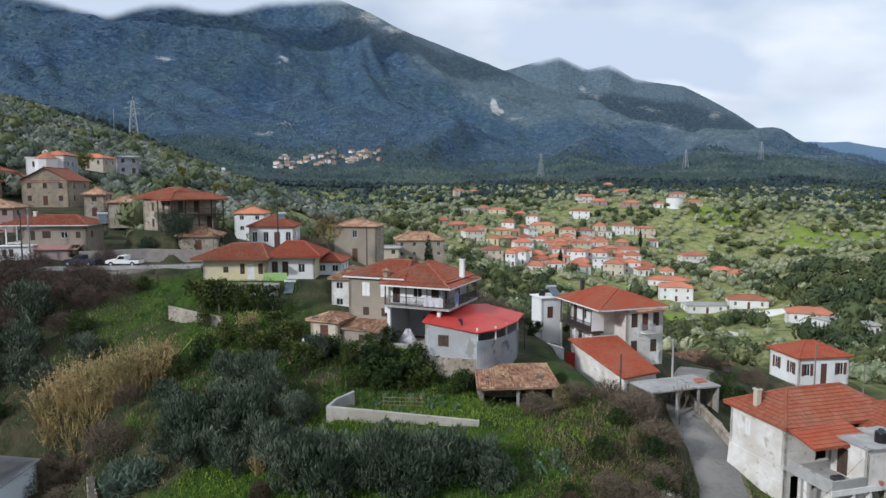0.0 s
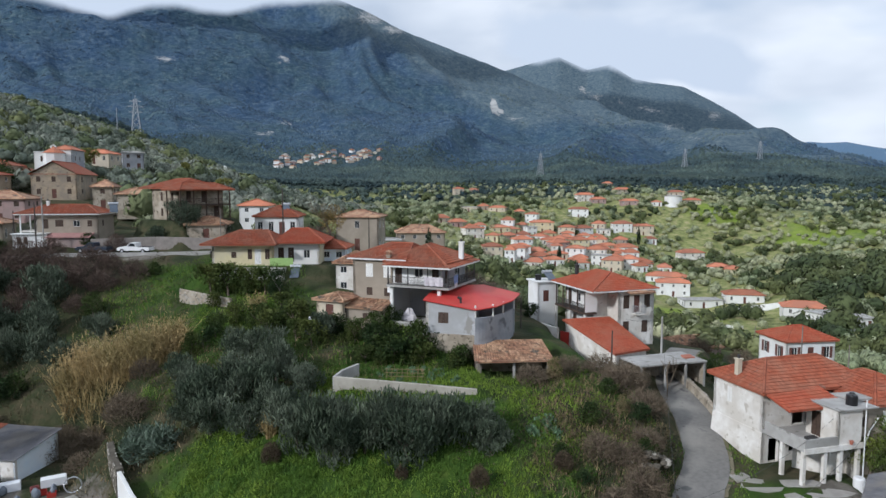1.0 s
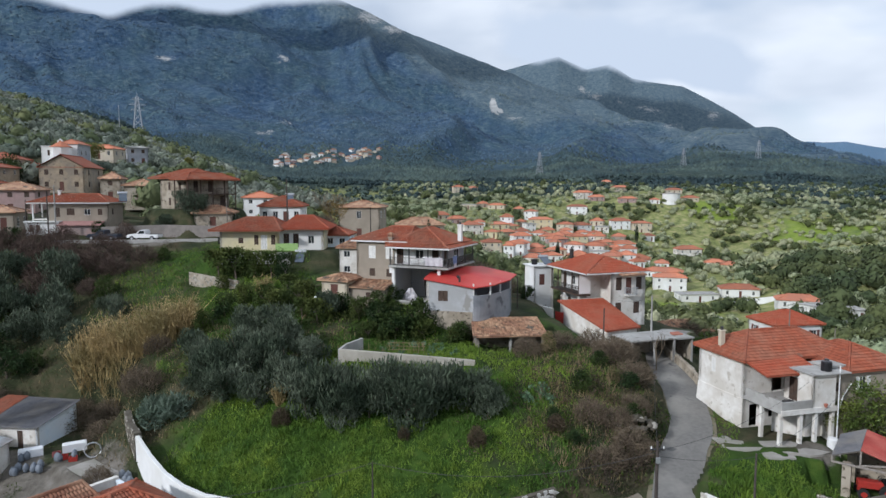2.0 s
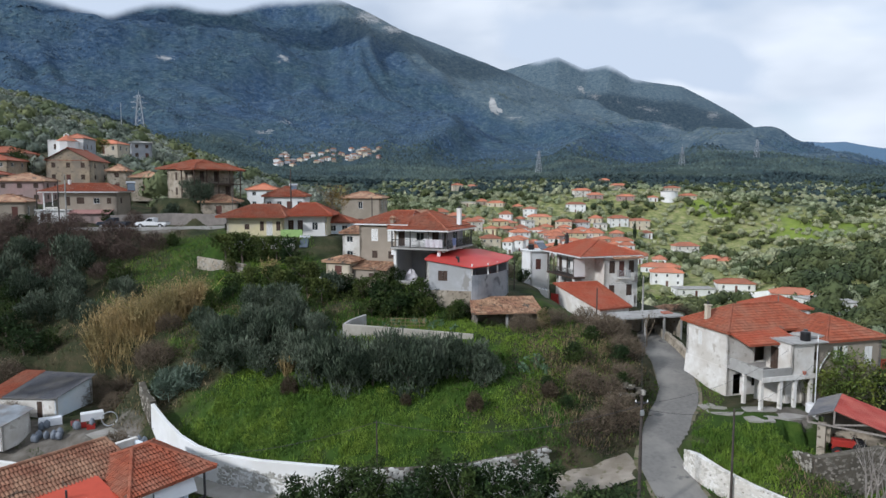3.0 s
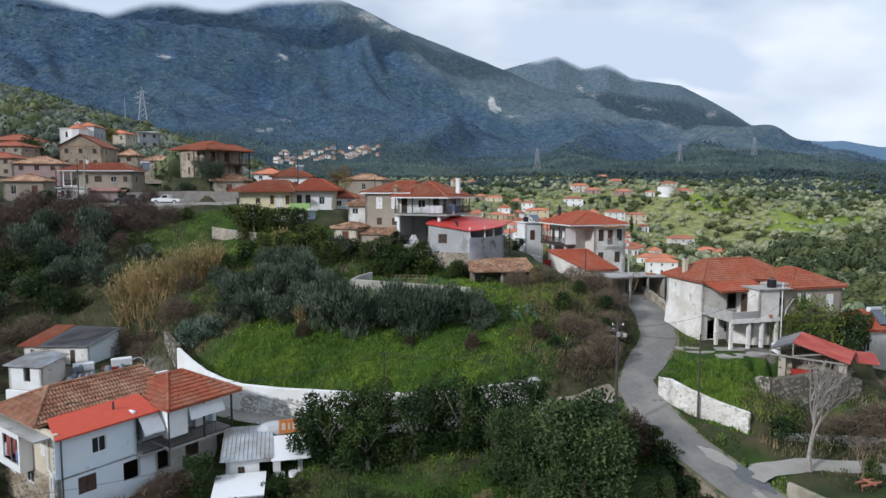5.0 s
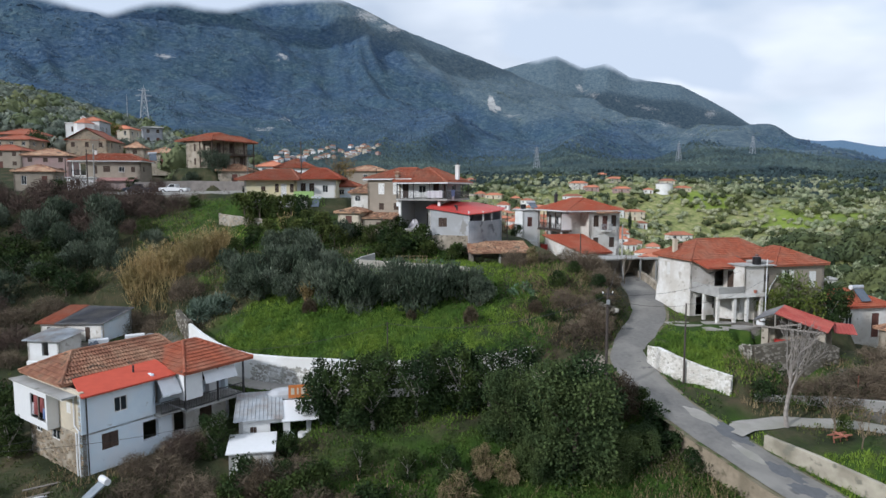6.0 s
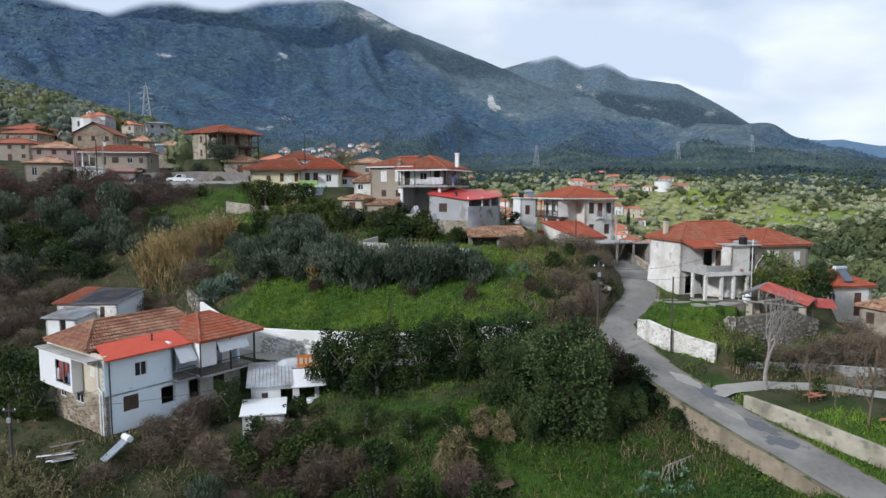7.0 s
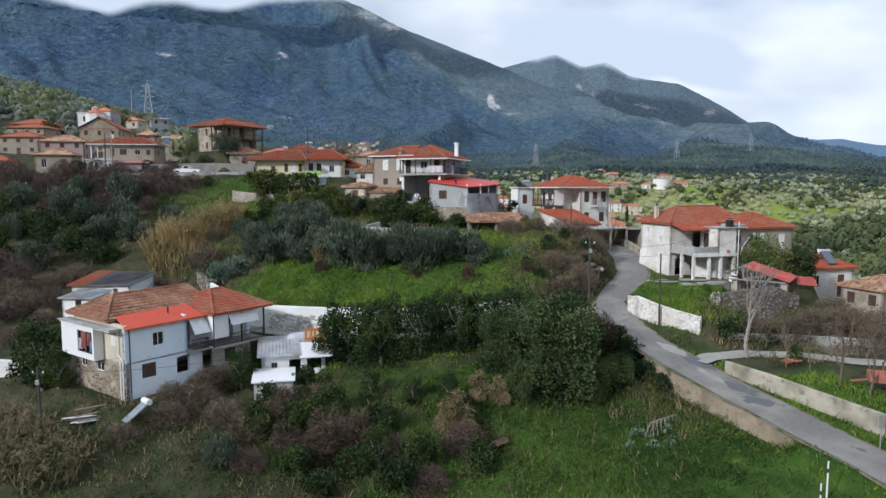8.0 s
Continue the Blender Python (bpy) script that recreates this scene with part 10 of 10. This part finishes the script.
for i in range(7):
    x, y = -27.9 + pk.uniform(-1.0, 0.8), 23.6 + pk.uniform(-0.5, 0.6)
    bd = thing("loose_board", x, y, ground_at(x, y) + 0.12 + 0.05 * i, pk.uniform(15, 50), "weathered board lying by the house corner", "board", "loose boards")
    put("plank", Geo().box(-1.3, -0.12, 0, 1.3, 0.12, 0.04), CANVAS if i % 2 else WOOD_GREY, bd)

# yard clutter behind the blue house
rs_ = random.Random(21)


def sack(seed, m, k=1.0):
    r = random.Random(seed)
    rings = []
    for j, (z, q) in enumerate(((0, 0.8), (0.18, 1.05), (0.42, 1.0), (0.62, 0.75), (0.74, 0.35), (0.8, 0.12))):
        rings.append([(0.32 * q * k * math.cos(a) * r.uniform(0.85, 1.12), 0.26 * q * k * math.sin(a) * r.uniform(0.85, 1.12), z * k) for a in [i * 0.785 for i in range(8)]])
    return Geo().loft(rings).mesh("cloth_bag", m, True)


sack_meshes = [sack(s, TARP) for s in (1, 2, 3)]
for i in range(30):
    if i < 16:
        x, y = -36.6 + rs_.uniform(-3.2, 2.6), 50.6 + rs_.uniform(-1.3, 1.0)
    else:
        q = rs_.random()
        x, y = -27.6 + 4.6 * q + rs_.uniform(-0.4, 0.2), 47.6 - 5.4 * q + rs_.uniform(-0.4, 0.1)
    sk = thing("sack", x, y, ground_at(x, y), rs_.uniform(0, 360), "stuffed grey plastic sack in the yard", "sack", "grey sacks in the yard")
    put("bag", sack_meshes[i % 3], TARP, sk)
for i, (x, y, m, lab) in enumerate(((-34.4, 51.8, PAINT_WHITE, "old white chest freezer dumped in the yard"), (-38.4, 51.6, CANVAS, "white plastic bundle in the yard"))):
    fz = thing("freezer" if not i else "bundle", x, y, ground_at(x, y) + (0.5 if not i else 0), 30, lab, "freezer" if not i else "bundle")
    put("body", Geo().box(-1.0, -0.4, 0, 1.0, 0.4, 0.75, 0.06), m, fz)
for x, y, m in ((-33.9, 50.6, RED_PAINT), (-34.9, 50.9, RED_PAINT), (-36.0, 51.6, CLOTH_RED)):
    cr = thing("crate", x, y, ground_at(x, y), rs_.uniform(0, 90), "red plastic crate among the sacks", "crate", "red crates")
    put("sides", Geo().box(-0.35, -0.25, 0, 0.35, -0.2, 0.4).box(-0.35, 0.2, 0, 0.35, 0.25, 0.4).box(-0.35, -0.2, 0, -0.3, 0.2, 0.4).box(0.3, -0.2, 0, 0.35, 0.2, 0.4).box(-0.3, -0.2, 0, 0.3, 0.2, 0.05), m, cr)
nr = thing("net_roll", -32.4, 51.2, ground_at(-32.4, 51.2) + 0.75, 20, "large roll of pale wire netting", "netting")
put("coil", Geo().tube([(0.7 * math.cos(a), 0.12 * (a % 1.3), 0.7 * math.sin(a)) for a in [i * 0.5 for i in range(40)]], 0.05, 5), METAL, nr)
kn = thing("garden_fixture", -29.4, 41.4, ground_at(-29.4, 41.4), 0, "white metal fountain-like frame in the yard", "frame")
put("stem", Geo().tube([(0, 0, 0), (0, 0, 2.6), (0, 0, 3.0)], [0.12, 0.1, 0.25], 8), PAINT_WHITE, kn)
put("arms", Geo().tube([(-1.2, 0, 0.6), (-0.6, 0, 0.4), (0, 0, 0.8), (0.5, 0, 1.6)], 0.05, 5).tube([(-1.4, 0.3, 0.3), (-0.4, 0.3, 0.2), (0.3, 0.3, 1.0)], 0.05, 5), PAINT_WHITE, kn)
tent = thing("plastic_cover", -13.6, 35.4, ground_at(-13.6, 35.4), 15, "pale plastic sheet over a heap in the yard", "cover")
put("sheet", Geo().loft([[(1.8 * k * math.cos(a), 0.9 * k * math.sin(a), z) for a in [i * 0.5236 for i in range(12)]] for k, z in ((1.15, -0.1), (1.0, 0.25), (0.7, 0.5), (0.3, 0.58))]), SHED_WASH, tent)

# small things on the hill
hp = random.Random(31)
# Stone lumps, mostly dark, stand in for a brownish pile of dry sticks.
heap = thing("rubble_heap", 16.6, 46.8, ground_at(16.6, 46.8), 0, "heap of mostly dark stone lumps standing in for dry sticks above the road bend", "rubble")
for i in range(60):
    a, q = hp.uniform(0, 6.28), math.sqrt(hp.random())
    s = hp.uniform(0.16, 0.4)
    z = 0.9 * (1 - q) + 0.05
    rings = [[(1.7 * q * math.cos(a) + s * k * math.cos(b) * hp.uniform(0.8, 1.1), 1.2 * q * math.sin(a) + s * k * math.sin(b) * hp.uniform(0.8, 1.1), z + zz * s) for b in [j * 1.0472 for j in range(6)]] for k, zz in ((0.7, -0.4), (1.0, 0.0), (0.6, 0.45))]
    put("stone", Geo().loft(rings), STONE_DARK if i % 3 else STONE, heap)
tr_ = thing("trellis", -5.4, 57.2, ground_at(-5.4, 57.2), -6, "rickety cane trellis in the vegetable garden", "trellis")
for i in range(8):
    put("cane", Geo().beam((i * 0.5, 0, 0), (i * 0.5 + 0.05, 0, 1.15), 0.04, 0.04), DRY_GRASS, tr_)
for z in (0.35, 0.7, 1.05):
    put("rail", Geo().beam((-0.1, 0, z), (3.7, 0, z + 0.03), 0.04, 0.04), DRY_GRASS, tr_)
rk = thing("cane_rack", 14.4, 17.8, ground_at(14.4, 17.8), 35, "pale cane frame for beans in the field", "rack")
for i in range(7):
    put("cane", Geo().beam((i * 0.45, -0.4, 0), (i * 0.45 + 0.25, 0.0, 1.3), 0.04, 0.04), BARK_PALE, rk)
    put("cane", Geo().beam((i * 0.45, 0.4, 0), (i * 0.45 + 0.1, 0.0, 1.3), 0.04, 0.04), BARK_PALE, rk)
put("rail", Geo().beam((0, 0, 1.25), (3.0, 0, 1.25), 0.05, 0.05), BARK_PALE, rk)
bl = thing("wicker_basket", 3.9, 19.6, ground_at(3.9, 19.6), 10, "brown bale of bundled canes in the field", "bale")
for i in range(10):
    put("cane_bundle", Geo().tube([(-0.75, -0.35 + 0.08 * i, 0.12 + 0.05 * (i % 3)), (0.75, -0.33 + 0.08 * i, 0.55 + 0.04 * (i % 3))], 0.07, 6), TWIG_RED, bl)
for x, y, top in ((21.4, 8.6, 2.4), (20.2, 7.2, 2.2), (18.8, 5.6, 2.0)):
    ps = thing("marker_post", x, y, ground_at(x, y) - 0.2, 0, "thin white boundary post with dark band", "post", "white posts by the road")
    put("shaft", Geo().tube([(0, 0, 0), (0, 0, top)], 0.045, 6), PAINT_WHITE, ps)
    put("band", Geo().tube([(0, 0, top * 0.72), (0, 0, top * 0.82)], 0.05, 6), METAL_DARK, ps)
sg = thing("road_sign", 26.9, 12.4, ground_at(26.9, 12.4), 25, "pale blue-grey road sign on a steel post", "sign")
put("post", Geo().tube([(0, 0, -0.3), (0, 0, 2.3)], 0.04, 6), METAL, sg)
put("plate", Geo().box(-0.35, -0.03, 1.4, 0.35, 0.0, 2.2), METAL, sg)
fj = thing("barrel", 31.9, 44.4, ground_at(31.9, 44.4), 0, "white plastic drum by the barn", "barrel")
put("drum", Geo().tube([(0, 0, 0), (0, 0, 1.35), (0, 0, 1.45)], [0.42, 0.42, 0.34], 14), PAINT_WHITE, fj)
lp = thing("firewood_pile", 24.6, 73.4, ground_at(24.6, 73.4), 12, "stacked firewood against the white house", "firewood")
for i in range(16):
    put("log", Geo().tube([(-1.0 + 0.14 * (i % 8), -0.35, 0.1 + 0.16 * (i // 8)), (-1.0 + 0.14 * (i % 8), 0.35, 0.1 + 0.16 * (i // 8))], 0.075, 6), BARK, lp)

# pale and dark repairs on the road
pr = random.Random(17)
for x, y, z, rx, ry, m, lab in ((20.4, 25.4, 11.82, 0.9, 1.9, ASPHALT_PATCH, "bluish asphalt repair on the village road"), (21.9, 20.4, 11.14, 0.8, 1.3, ASPHALT_PATCH, "bluish asphalt repair on the village road"), (22.3, 18.4, 10.84, 1.0, 0.9, ASPHALT_PATCH, "bluish asphalt repair on the village road"),
                               (19.4, 27.6, 12.34, 0.8, 1.6, TRACK, "pale worn patch at the mouth of the track"), (20.6, 22.4, 11.5, 0.5, 1.6, TRACK, "pale worn patch on the village road")):
    g = Geo()
    d, lev = along(ROAD, np.array([x]), np.array([y]))
    ring = []
    for i in range(18):
        a = i * 0.349
        q = pr.uniform(0.7, 1.1)
        px, py = x + rx * q * math.cos(a) - 0.38 * ry * q * math.sin(a), y + ry * q * math.sin(a)
        ring.append((px, py, float(along(ROAD, np.array([px]), np.array([py]))[1][0]) + 0.012))
    mid = (x, y, float(lev[0]) + 0.014)
    for i in range(18):
        g.face(mid, ring[i], ring[(i + 1) % 18])
    tagged(put("road_patch", g, m), lab, "road patch", kind="structure")
